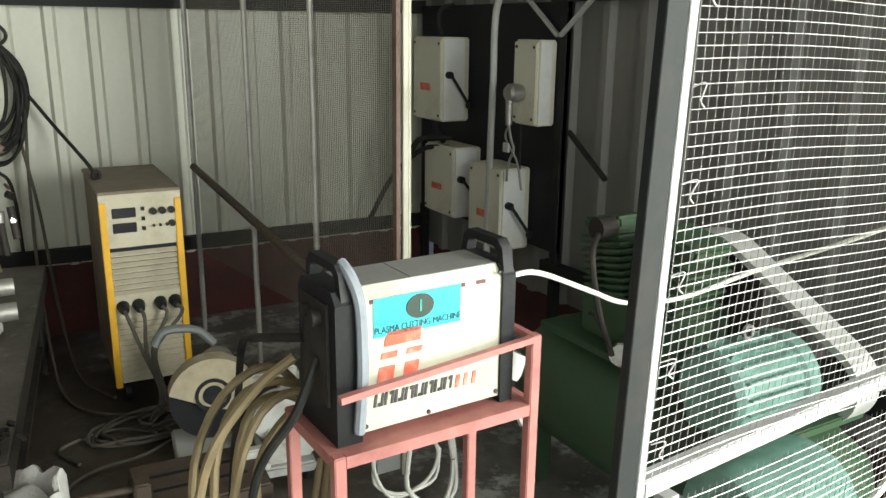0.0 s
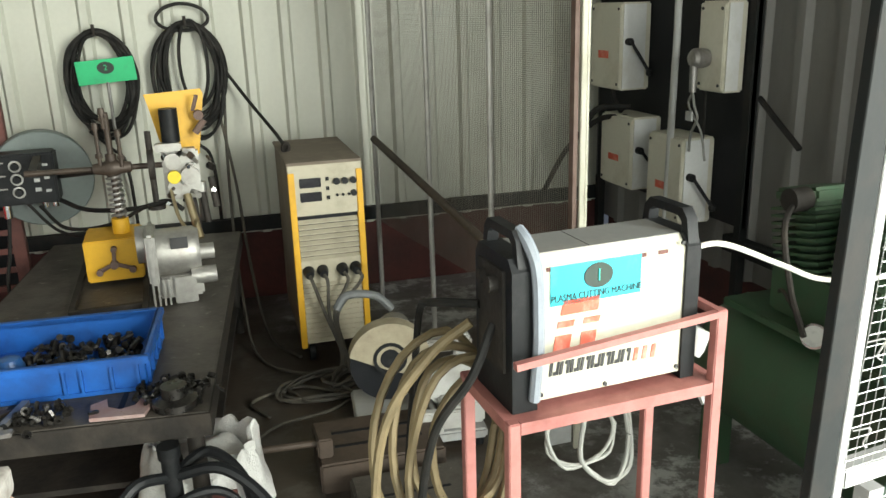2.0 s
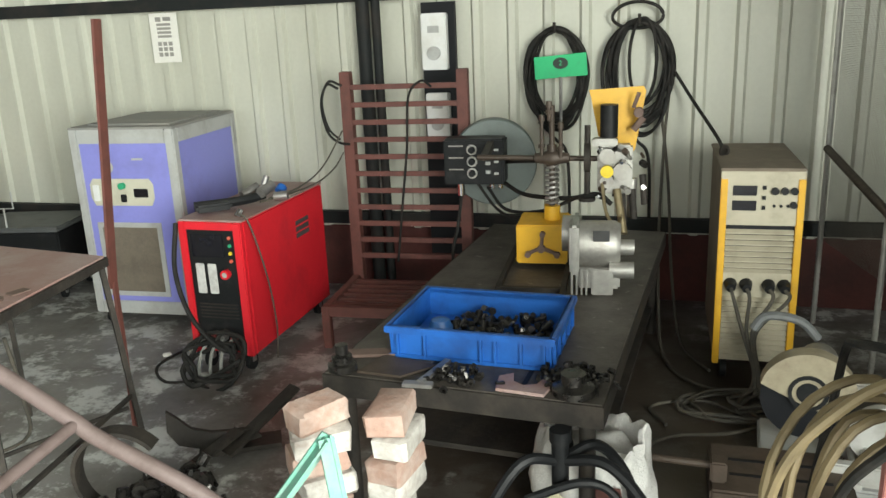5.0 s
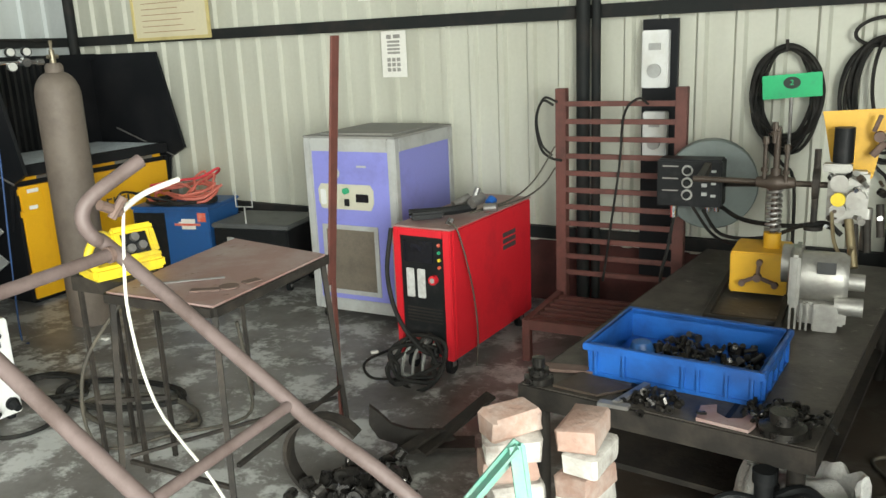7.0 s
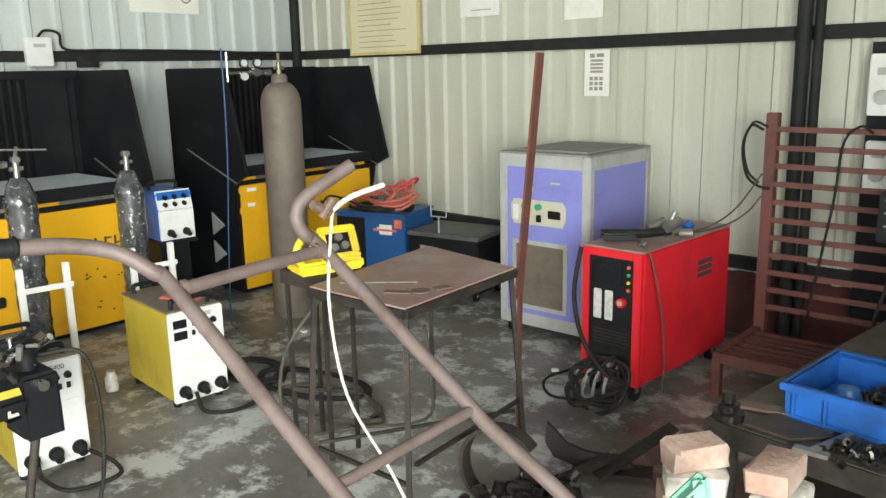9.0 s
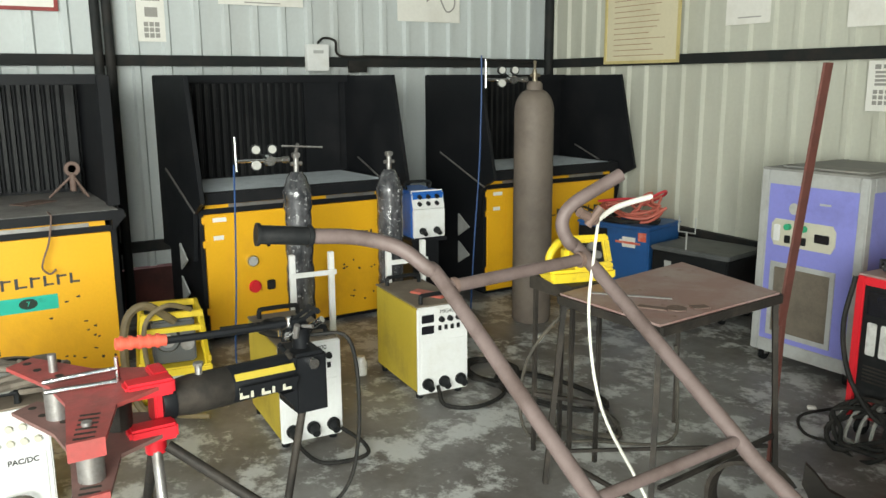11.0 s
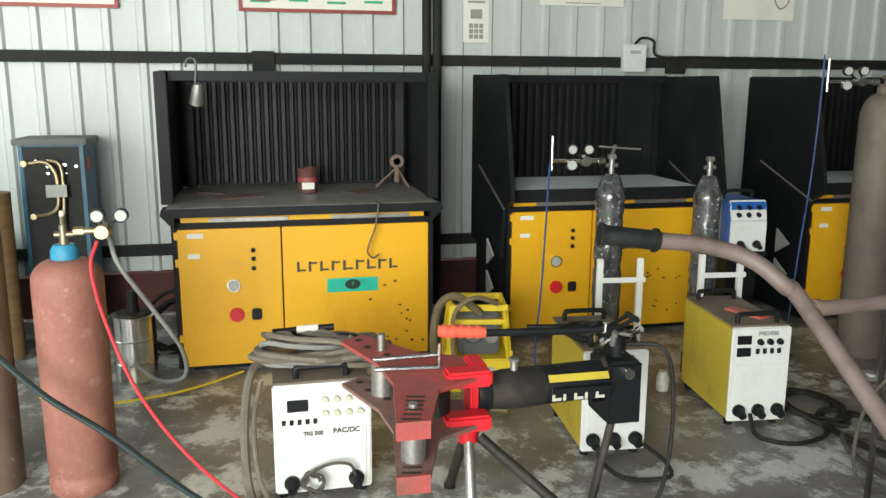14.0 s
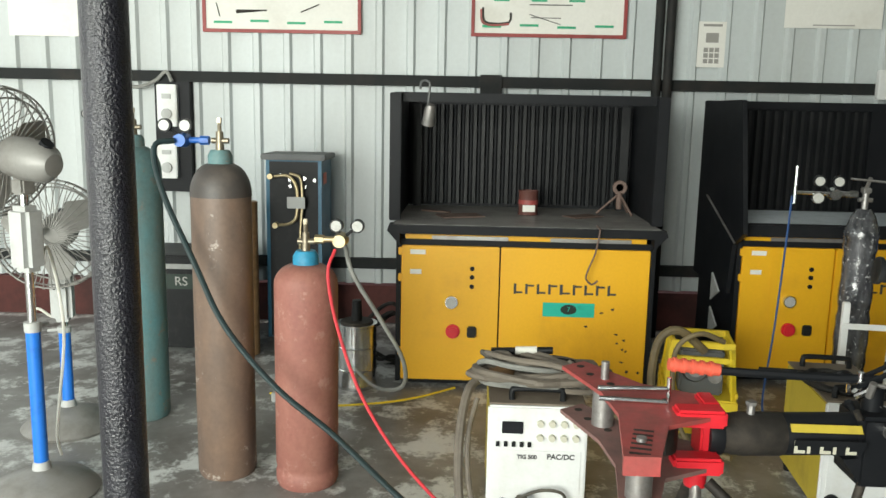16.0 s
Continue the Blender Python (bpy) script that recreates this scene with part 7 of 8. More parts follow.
part("edge_tube", T([(0.020, 0.03, ph + 0.038), (0.024, 0.004, ph + 0.024), (0.032, -0.010, ph - 0.004), (0.036, -0.014, ph - 0.04), (0.037, -0.016, ph - 0.10), (0.036, -0.016, 0.10), (0.03, -0.012, 0.02)], 0.011, 8), "bluegrey", pm, "grey bumper tube")
lab = part("number_label", moved(B(0.068, 0.262, -0.002, -0.0008, 0.165, 0.228), Matrix()), "cyan", pm, "cyan label with a dark oval")
part("oval", lathe_disc(0.168, -0.004, 0.205, 0.031, 0.020), "dark", lab)
lettering("1", 0.028, pose(0.168, -0.0055, 0.205), "tealsign", lab)
lettering("PLASMA CUTTING MACHINE", 0.0155, pose(0.166, -0.0028, 0.176), "dark", lab, stretch=0.97)
part("maker_emblem", [prism([(0.09, 0.148), (0.17, 0.148), (0.174, 0.172), (0.096, 0.172)], (-0.002, -0.0008), "y"), prism([(0.083, 0.128), (0.117, 0.128), (0.12, 0.138), (0.086, 0.138)], (-0.002, -0.0008), "y"), prism([(0.138, 0.128), (0.172, 0.128), (0.176, 0.138), (0.141, 0.138)], (-0.002, -0.0008), "y"),
                      prism([(0.073, 0.085), (0.108, 0.085), (0.114, 0.115), (0.08, 0.115)], (-0.002, -0.0008), "y"), prism([(0.13, 0.085), (0.162, 0.085), (0.168, 0.115), (0.136, 0.115)], (-0.002, -0.0008), "y")], "redink", pm, "red maker's emblem in plain blocks")
for k in range(8):
    q = 0.066 + 0.0225 * k
    part("maker_mark", [prism([(q, 0.050), (q + 0.006, 0.050), (q + 0.010, 0.072), (q + 0.004, 0.072)], (-0.002, -0.0008), "y"), prism([(q + 0.009 + 0.004 * (k % 2), 0.050 + 0.016 * (k % 2)), (q + 0.018, 0.050 + 0.016 * (k % 2)), (q + 0.019, 0.056 + 0.016 * (k % 2)), (q + 0.010 + 0.004 * (k % 2), 0.056 + 0.016 * (k % 2))], (-0.002, -0.0008), "y"), prism([(q + 0.015, 0.050), (q + 0.020, 0.050), (q + 0.024, 0.072), (q + 0.019, 0.072)], (-0.002, -0.0008), "y")], "ink", pm, "black bar of the maker's mark")
for q in (0.252, 0.272, 0.292):
    part("model_mark", prism([(q, 0.048), (q + 0.009, 0.048), (q + 0.013, 0.070), (q + 0.004, 0.070)], (-0.002, -0.0008), "y"), "redink", pm)
for q, r in ((0.05, 0.022), (0.19, 0.018), (0.355, 0.022), (0.355, 0.235)):
    part("screw", C((q, -0.0005, r), (q, -0.004, r), 0.004, seg=8), "ink", pm)
for k in range(7):
    part("worn_edge", B(0.06 + 0.04 * k, 0.06 + 0.04 * k + 0.012 + 0.02 * (0.5 + 0.5 * math.sin(k * 2.1)), -0.0014, 0.003, ph - 0.0245, ph - 0.0185), "maroon", pm)
part("red_tag", [B(pl + 0.01, pl + 0.018, 0.02, 0.05, 0.17, 0.235)], "redp", pm)
part("rear_valve", [C((pl + 0.01, 0.06, 0.22), (pl + 0.045, 0.06, 0.222), 0.014, seg=10)], "brass", pm)
part("filter_bowl", [moved(lathe([(0, 0), (0.022, 0.002), (0.026, 0.015), (0.026, 0.05), (0, 0.052)], seg=14), pose(pl + 0.035, 0.04, 0.02, 0, 25, 0)), T([(pl + 0.02, 0.03, 0.15), (pl + 0.015, 0.02, 0.08), (pl + 0.03, 0.03, 0.0), (pl + 0.05, 0.0, -0.06)], 0.008, 6)], "flowmeter", pm, "clear filter bowl")
part("work_lead", [T([(-0.02, 0.06, 0.13), (-0.07, 0.05, 0.05), (-0.13, 0.10, -0.06), (-0.15, 0.14, -0.25), (-0.1, 0.16, -0.42)], 0.009, 8)], "cable", pm)

# hoses from the plasma cutter, looped at the cart's left end
separate("cutter_hose", [T([(1.05, 0.98, 0.98), (0.98, 1.0, 0.92), (0.89, 1.0, 0.80), (0.86, 1.0, 0.60), (0.88, 1.0, 0.30), (0.95, 1.02, 0.03)], 0.0095, 8), *[coil((cx, cy, 0.71), (1, 0.15, 0), (lean, 0.1, 1), ru, rv, 1, 0.0085, 0.004, 71 + k) for k, (cx, cy, ru, rv, lean) in enumerate(((1.0, 1.06, 0.14, 0.215, 0.05), (1.025, 1.03, 0.125, 0.20, -0.04), (1.035, 1.0, 0.112, 0.185, 0.08), (1.045, 1.05, 0.10, 0.165, 0.0), (1.06, 1.02, 0.085, 0.14, 0.1)))]], "hose", "looped tan hoses hanging beside the cart", "hose")
single("torch_lead", [T([(1.06, 0.96, 1.02), (1.0, 1.05, 1.0), (1.02, 1.2, 0.93), (1.02, 1.25, 0.8), (0.96, 1.1, 0.70), (0.92, 1.0, 0.6)], 0.008, 8)], "cable", "dark torch lead from the plasma cutter", "cable")
separate("cart_cable", [coil((1.32, 0.96, 0.70), (1, 0, 0), (0, 0.2, 1), 0.055, 0.09, 2, 0.005, 0.005, 73), coil((1.27, 0.97, 0.72), (1, 0, 0), (0, 0.2, 1), 0.07, 0.075, 2, 0.004, 0.006, 74)], "greycable", "grey cables bundled under the cart shelf", "cable")
single("air_hose", [T([(1.44, 0.89, 1.095), (1.52, 0.90, 1.09), (1.68, 0.93, 1.02), (1.80, 0.94, 0.97), (1.95, 0.92, 0.965), (2.1, 0.86, 1.02), (2.2, 0.7, 1.12), (2.28, 0.5, 1.25), (2.32, 0.35, 1.38), (2.34, 0.2, 1.5), (2.36, 0.0, 1.62)], 0.0055, 8)], "whitehose", "braided pale air hose from the cutter past the mesh gate", "hose")


# ---- mesh partition and mesh gate ----
def wires(u0, u1, z0, z1, step, r, wild, place, seed, seg=20):
    """A woven wire net in a plane; place(u, z, out) gives the point."""
    rnd = random.Random(seed)
    verts, faces = [], []
    ph = [rnd.uniform(0, 6.28) for _ in range(6)]

    def wob(u, z):
        return (wild * math.sin(3.1 * u + 2.3 * z + ph[0]) + 0.5 * wild * math.sin(7.7 * z - 4 * u + ph[1]), wild * math.sin(2.7 * z + 3.9 * u + ph[2]) + 0.6 * wild * math.sin(9 * u + ph[3]))

    def run(a, b, along):
        n = seg
        base = len(verts)
        for i in range(n + 1):
            k = i / n
            u, z = a[0] + (b[0] - a[0]) * k, a[1] + (b[1] - a[1]) * k
            du, dz = wob(u, z)
            for j in range(3):
                ang = 2.1 * j
                o, s = r * math.cos(ang), r * math.sin(ang)
                verts.append(place(u + du + (o if along == "z" else 0), z + dz + (o if along == "u" else 0), s + (r if along == "z" else -r) * 0.6))
        for i in range(n):
            for j in range(3):
                q = (j + 1) % 3
                faces.append((base + 3 * i + j, base + 3 * i + q, base + 3 * i + 3 + q, base + 3 * i + 3 + j))

    u = u0
    while u <= u1 + 1e-6:
        run((u, z0), (u, z1), "z")
        u += step
    z = z0
    while z <= z1 + 1e-6:
        run((u0, z), (u1, z), "u")
        z += step
    return verts, faces


def net(name, data, mat, parent, label):
    me = bpy.data.meshes.new(name)
    me.from_pydata(data[0], [], data[1])
    me.materials.append(M[mat])
    ob = new(name, me)
    ob.parent = parent
    ob["label"] = label
    ob["kind"] = "stuff"
    return ob


def leaned(bm, k=0.034):
    """Tips a part of the gate sideways: it hangs a little out of plumb."""
    for q in bm.verts:
        q.co.x += k * q.co.z
    return bm


g = thing("mesh_gate", "white and black steel gate frame with galvanised wire mesh", "gate", 1.300, 0.416, 0.0, 2.0)
part("black_post", leaned(B(-0.034, 0.003, -0.004, 0.012, 0.0, 2.6, 0.001)), "girt", g, "black painted post side")
part("white_post", leaned(B(0.0035, 0.018, -0.006, 0.025, 0.0, 2.6, 0.001)), "whiteedge", g, "flaking white painted post")
part("mid_rail", beam((0.051, 0.007, 0.928), (1.5, 0.007, 0.995), 0.026, 0.03, 0.002), "whiteedge", g, "white painted mid rail")
part("low_rail", B(0.023, 1.5, -0.006, 0.02, 0.06, 0.10, 0.002), "whiteedge", g)
part("inner_upright", leaned(B(0.060, 0.085, -0.012, 0.012, 0.10, 0.905)), "whiteedge", g)
part("top_rail", B(0.106, 1.5, -0.006, 0.02, 2.5, 2.54, 0.002), "whiteedge", g)
net("wire_mesh", wires(0.012, 1.4, 0.94, 2.5, 0.0155, 0.00072, 0.006, lambda u, z, o: (u + 0.034 * z, -0.011 + o, z), 5, 26), "galv", g, "sagging galvanised wire mesh")
net("wire_mesh", wires(0.012, 1.4, 0.10, 0.90, 0.0155, 0.00072, 0.004, lambda u, z, o: (u + 0.034 * z, -0.011 + o, z), 6, 14), "galv", g, "galvanised wire mesh")
for k in range(9):
    z = 1.0 + 0.12 * k
    x = 0.018 + 0.034 * z
    part("tie_wire", T([(x, -0.008, z), (x + 0.015 + 0.006 * math.sin(k * 3), -0.02, z + 0.006), (x + 0.01, -0.016, z - 0.015), (x + 0.02, -0.014, z - 0.025)], 0.0012, 5), "galv", g)

p = thing("mesh_partition", "wire mesh partition on ribbed steel bars", "partition", 0, 0, 0, 0)
pts = [(1.55, 3.77), (1.64, 3.12), (1.725, 2.59), (1.80, 2.0)]
for k, (x, y) in enumerate(pts[:3]):
    q = part("ribbed_bar", [C((x, y, 0.0), (x, y, 2.6), 0.012, seg=8)] + [C((x, y, z), (x, y, z + 0.010), 0.0135, seg=8) for z in np.arange(0.05, 2.3, 0.03)], "rebar", p, "ribbed reinforcing bar post")
part("end_post", [B(1.793, 1.812, 1.985, 2.0, 0.0, 2.6, 0.002), B(1.812, 1.82, 1.985, 2.012, 0.0, 2.6)], "cream", p, "cream painted angle post")
part("dark_edge", B(1.77, 1.785, 1.99, 2.02, 0.3, 2.6), "rust", p)
d = Vector((pts[3][0] - pts[0][0], pts[3][1] - pts[0][1], 0))
net("wire_mesh", wires(0.0, 1.0, 0.42, 2.5, 0.0072, 0.00085, 0.0, lambda u, z, o: (pts[0][0] + 0.02 + d.x * u + o, pts[0][1] + d.y * u, z), 7, 2), "darkwire", p, "fine dull wire mesh")
part("perforated_sheet", [B(1.70, 1.79, 2.005, 2.01, 0.02, 0.75)], "greyp", p)
part("leaning_pipe", C((1.53, 3.70, 0.875), (1.60, 1.90, 0.66), 0.018, seg=12), "rustdark", p, "dark leaning pipe")

# ---- switchboard in the north-east corner ----
bx = 2.86
sb = thing("switchboard", "black steel backboard with grey isolator boxes beside the corner", "switchboard", 0, 0, 0, 0)
part("backboard", B(bx, bx + 0.02, 2.52, 3.80, 0.55, 1.66), "black", sb, "black backboard")
part("board_leg", [B(bx - 0.01, bx + 0.03, 2.52, 2.56, 0.0, 2.6), B(bx - 0.01, bx + 0.03, 3.76, 3.80, 0.0, 0.55)], "girt", sb)
part("top_rail", [B(bx - 0.02, bx + 0.02, 1.9, 3.8, 1.70, 1.735), beam((bx - 0.02, 2.56, 1.52), (bx - 0.02, 2.82, 1.70), 0.016, 0.016), beam((bx - 0.02, 2.54, 1.52), (bx - 0.02, 2.30, 1.70), 0.016, 0.016)], "greyp", sb, "grey angle rail with braces")


def isolator(y0, y1, z0, z1, depth, label, grip=True, off=0.0):
    t = thing("isolator_box", label, "switch box", bx - off, (y0 + y1) / 2, z0, -90, "isolator boxes")
    w_, h_ = y1 - y0, z1 - z0
    part("enclosure", B(-w_ / 2, w_ / 2, -depth, 0.0, 0.0, h_, 0.008), "boxcream", t, "cream steel enclosure")
    part("cover", B(-w_ / 2 + 0.006, w_ / 2 - 0.006, -depth - 0.008, -depth, 0.008, h_ - 0.008, 0.004), "boxcream", t)
    # whiter skin over the cream: daylight on the south side put into colour
    part("lit_side_skin", B(w_ / 2, w_ / 2 + 0.003, -depth + 0.006, -0.03, 0.008, h_ - 0.008, 0.002), "white", t, "white skin, painted brightness of the lit side")
    if grip:
        part("handle", [C((w_ / 2, -depth * 0.80, h_ * 0.56), (w_ / 2 + 0.03, -depth * 0.80, h_ * 0.56), 0.018, seg=12), beam((w_ / 2 + 0.028, -depth * 0.80, h_ * 0.57), (w_ / 2 + 0.05, -depth * 0.22, h_ * 0.22), 0.018, 0.014, 0.004), moved(lathe([(0, -0.018), (0.014, -0.012), (0.017, 0), (0.014, 0.012), (0, 0.018)], seg=10), pose(w_ / 2 + 0.05, -depth * 0.20, h_ * 0.2))], "plastic", t, "black rotary handle")
        part("warning_label", B(-w_ * 0.22, w_ * 0.12, -depth - 0.0095, -depth - 0.0082, h_ * 0.36, h_ * 0.45), "redink", t)
    for q in (-1, 1):
        for r in (0.03, h_ - 0.03):
            part("screw", C((q * (w_ / 2 - 0.025), -depth - 0.008, r), (q * (w_ / 2 - 0.025), -depth - 0.012, r), 0.007, seg=8), "ink", t)
    return t


isolator(3.30, 3.60, 1.08, 1.50, 0.16, "cream isolator box with a black side handle, upper row")
isolator(3.17, 3.47, 0.60, 0.96, 0.16, "cream isolator box with a black side handle, lower row")
isolator(2.74, 3.02, 0.53, 0.92, 0.16, "cream isolator box at the board's lower edge")
isolator(2.58, 2.76, 1.13, 1.50, 0.10, "narrow cream switch box with an industrial socket", False)
sk = thing("industrial_plug", "grey round industrial plug in the narrow switch box", "plug", bx - 0.11, 2.69, 1.27, -90)
part("plug_body", [moved(lathe([(0, 0), (0.036, 0.0), (0.042, 0.02), (0.042, 0.06), (0.03, 0.075), (0, 0.08)], seg=18), pose(0, 0, 0, 90, 0, 0)), C((0, -0.06, -0.02), (0, -0.06, -0.14), 0.018, 0.014, 12)], "steel", sk)
part("plug_lead", [T([(0, -0.06, -0.14), (0.02, -0.06, -0.2), (0.03, -0.05, -0.25), (-0.01, -0.05, -0.32), (-0.03, -0.04, -0.4)], 0.006, 6), T([(0, -0.06, -0.14), (-0.02, -0.06, -0.2), (0.06, -0.05, -0.3), (0.1, -0.05, -0.42)], 0.005, 6)], "greycable", sk)
part("tag", B(-0.02, 0.02, -0.075, -0.065, -0.26, -0.22), "greyp", sk)
single("conduit", [T([(2.72, 2.62, 1.735), (2.70, 2.74, 1.72), (2.70, 2.83, 1.62), (2.70, 2.84, 1.3), (2.70, 2.85, 0.9), (2.70, 2.85, 0.4), (2.72, 2.8, 0.02)], 0.016, 10)], "greyp", "grey bent conduit before the switchboard", "conduit")
separate("board_cable", [T([(2.72, 3.42, 1.09), (2.73, 3.40, 1.02), (2.74, 3.35, 0.97)], 0.014, 8), T([(2.68, 3.62, 0.60), (2.60, 3.5, 0.80), (2.62, 3.4, 0.98), (2.76, 3.3, 1.0)], 0.016, 8), T([(2.5, 3.75, 0.5), (2.56, 3.6, 0.75), (2.66, 3.45, 0.92), (2.74, 3.3, 0.95)], 0.014, 8), T([(2.80, 2.76, 1.5), (2.79, 2.74, 1.2), (2.80, 2.75, 0.9), (2.80, 2.78, 0.75), (2.78, 2.8, 0.68)], 0.006, 6), T([(2.85, 3.45, 1.66), (2.78, 3.45, 1.64), (2.76, 3.45, 1.58), (2.78, 3.45, 1.5)], 0.012, 8), T([(2.84, 2.2, 0.95), (2.84, 2.35, 1.05), (2.84, 2.45, 1.12)], 0.012, 6)], "cable", "black supply cables between the isolator boxes", "cable")

# ---- compressor behind the gate ----
cm = thing("air_compressor", "green belt-driven air compressor on a horizontal tank", "compressor", 2.36, 0.0, 0.0, 0)
part("tank", [moved(lathe([(0, -0.62), (0.12, -0.60), (0.20, -0.54), (0.225, -0.46), (0.225, 0.46), (0.20, 0.54), (0.12, 0.60), (0, 0.62)], seg=32), pose(0, 1.30, 0.36, 90, 0, 0))], "compressor", cm, "dull green air tank")
for q in (0.85, 1.75):
    for r in (-0.16, 0.16):
        part("tank_foot", B(r - 0.04, r + 0.04, q - 0.03, q + 0.03, 0.0, 0.22), "compressor", cm)
part("deck", B(-0.17, 0.17, 0.80, 1.75, 0.575, 0.60, 0.004), "compressor", cm)
pu = part("pump_block", B(-0.11, 0.11, 1.20, 1.62, 0.60, 0.76, 0.012), "compressor", cm, "dark green pump crankcase")
for y, lean in ((1.50, 12), (1.30, -12)):
    hd = part("cylinder_head", moved(B(-0.09, 0.07, -0.085, 0.085, 0.215, 0.255, 0.01), pose(-0.02, y, 0.74, -lean, 0, 0)), "compressor", cm, "green finned cylinder head")
    part("barrel", moved(C((-0.01, 0, 0.0), (-0.01, 0, 0.216), 0.062, seg=16), pose(-0.02, y, 0.74, -lean, 0, 0)), "compressor", hd)
    for k in range(9):
        part("cooling_fin", moved(B(-0.10, 0.08, -0.09, 0.09, 0.0, 0.008), pose(-0.02, y, 0.74, -lean, 0, 0) @ Matrix.Translation((0, 0, 0.016 + 0.022 * k))), "compressor", hd)
part("air_filter", C((-0.11, 1.5, 0.97), (-0.17, 1.5, 0.97), 0.035, seg=14), "grime", pu)
part("flywheel", [moved(lathe([(0.03, -0.02), (0.165, -0.02), (0.165, 0.02), (0.03, 0.02), (0.03, -0.02)], seg=30), pose(0.125, 1.29, 0.775, 0, 90, 0))], "grime", cm)
arc, inner = [], []
for r, s_, out in ((0.205, 0.11, arc), (0.185, 0.09, inner)):
    out += [(1.29 + r * math.cos(a), 0.775 + r * math.sin(a)) for a in np.linspace(math.pi * 0.32, math.pi * 0.66, 10)] + [(0.88 + s_ * math.cos(a), 0.665 + s_ * math.sin(a)) for a in np.linspace(math.pi * 0.68, math.pi * 1.5, 12)]
part("belt_guard", prism(arc + inner[::-1], (0.08, 0.17), "x"), "guardgrey", cm, "pale grey curved belt guard")
mo = part("motor", [moved(lathe([(0, -0.13), (0.09, -0.125), (0.105, -0.11), (0.105, 0.10), (0.115, 0.11), (0.115, 0.15), (0.10, 0.165), (0, 0.165)], seg=28), pose(-0.16, 0.93, 0.695, 0, 90, 0)), B(-0.26, -0.06, 0.85, 1.01, 0.58, 0.61)], "motorgreen", cm, "pale green finned motor")
for k in range(18):
    part("motor_fin", moved(B(-0.10, 0.09, -0.003, 0.003, 0.10, 0.118), pose(-0.16, 0.93, 0.695, 20 * k, 0, 0)), "motorgreen", mo)
part("lifting_ring", moved(lathe([(0.012, -0.004), (0.02, -0.004), (0.02, 0.004), (0.012, 0.004), (0.012, -0.004)], seg=14), pose(-0.16, 0.93, 0.832, 90, 0, 0)), "steel", mo)
part("motor_pulley", moved(lathe([(0, -0.02), (0.06, -0.02), (0.06, 0.02), (0, 0.02)], seg=20), pose(0.12, 0.88, 0.665, 0, 90, 0)), "grime", cm)
gauge = part("pressure_gauge", [C((-0.13, 1.38, 0.60), (-0.175, 1.35, 0.62), 0.036, seg=18)], "chrome", cm, "round pressure gauge")
part("dial", C((-0.1751, 1.3499, 0.62), (-0.1775, 1.348, 0.621), 0.030, seg=18), "dial", gauge)
part("copper_line", [T([(-0.1, 1.52, 0.98), (-0.22, 1.45, 0.92), (-0.24, 1.38, 0.75), (-0.2, 1.36, 0.62)], 0.009, 7), T([(-0.15, 1.40, 0.60), (-0.17, 1.48, 0.70), (-0.13, 1.55, 0.68)], 0.006, 7)], "grime", cm)
t2 = thing("second_compressor", "pale green compressor with a ribbed drum by the gate", "compressor", 2.05, 0.62, 0.0, 0)
part("drum", moved(lathe([(0, -0.14), (0.12, -0.13), (0.14, -0.10), (0.14, 0.14), (0.12, 0.17), (0, 0.18)], seg=28), pose(0.0, 0.1, 0.50, 0, 90, 0)), "motorgreen", t2)
part("plinth_block", B(-0.15, 0.25, -0.05, 0.25, 0.0, 0.36, 0.01), "motorgreen", t2)
separate("gate_cord", [T([(1.9, 0.46, 0.62), (2.0, 0.45, 0.70), (2.1, 0.46, 0.74), (2.25, 0.44, 0.76)], 0.008, 6), T([(1.88, 0.47, 0.60), (2.0, 0.46, 0.62), (2.15, 0.45, 0.66), (2.3, 0.45, 0.64)], 0.008, 6)], "whitehose", "pale cords tangled behind the gate", "cord")


# ---- things on the walls ----
def sheet(name, label, x0, x1, z0, z1, wall, mat="paper", category="notice", border=None, out=0.031):
    """A flat notice on a wall; x runs along the wall's own axis."""
    t = thing(name, label, category, 0, 0, 0, 0)
    t.matrix_world = wall
    part("sheet", B(x0, x1, -out - 0.003, -out, z0, z1), mat, t)
    if border:
        w_ = 0.022
        part("frame", [B(x0 - w_, x1 + w_, -out - 0.012, -out + 0.002, z0 - w_, z0), B(x0 - w_, x1 + w_, -out - 0.012, -out + 0.002, z1, z1 + w_), B(x0 - w_, x0, -out - 0.012, -out + 0.002, z0, z1), B(x1, x1 + w_, -out - 0.012, -out + 0.002, z0, z1)], border, t)
    return t


def prints(t, bars, mat, out=0.031, name="print"):
    part(name, [B(a, b_, -out - 0.005, -out - 0.0035, c_, d_) for a, b_, c_, d_ in bars], mat, t)


def north_x(x):
    return (x - 1.0) * 1.0015


def west_x(y):
    return y - 4.36


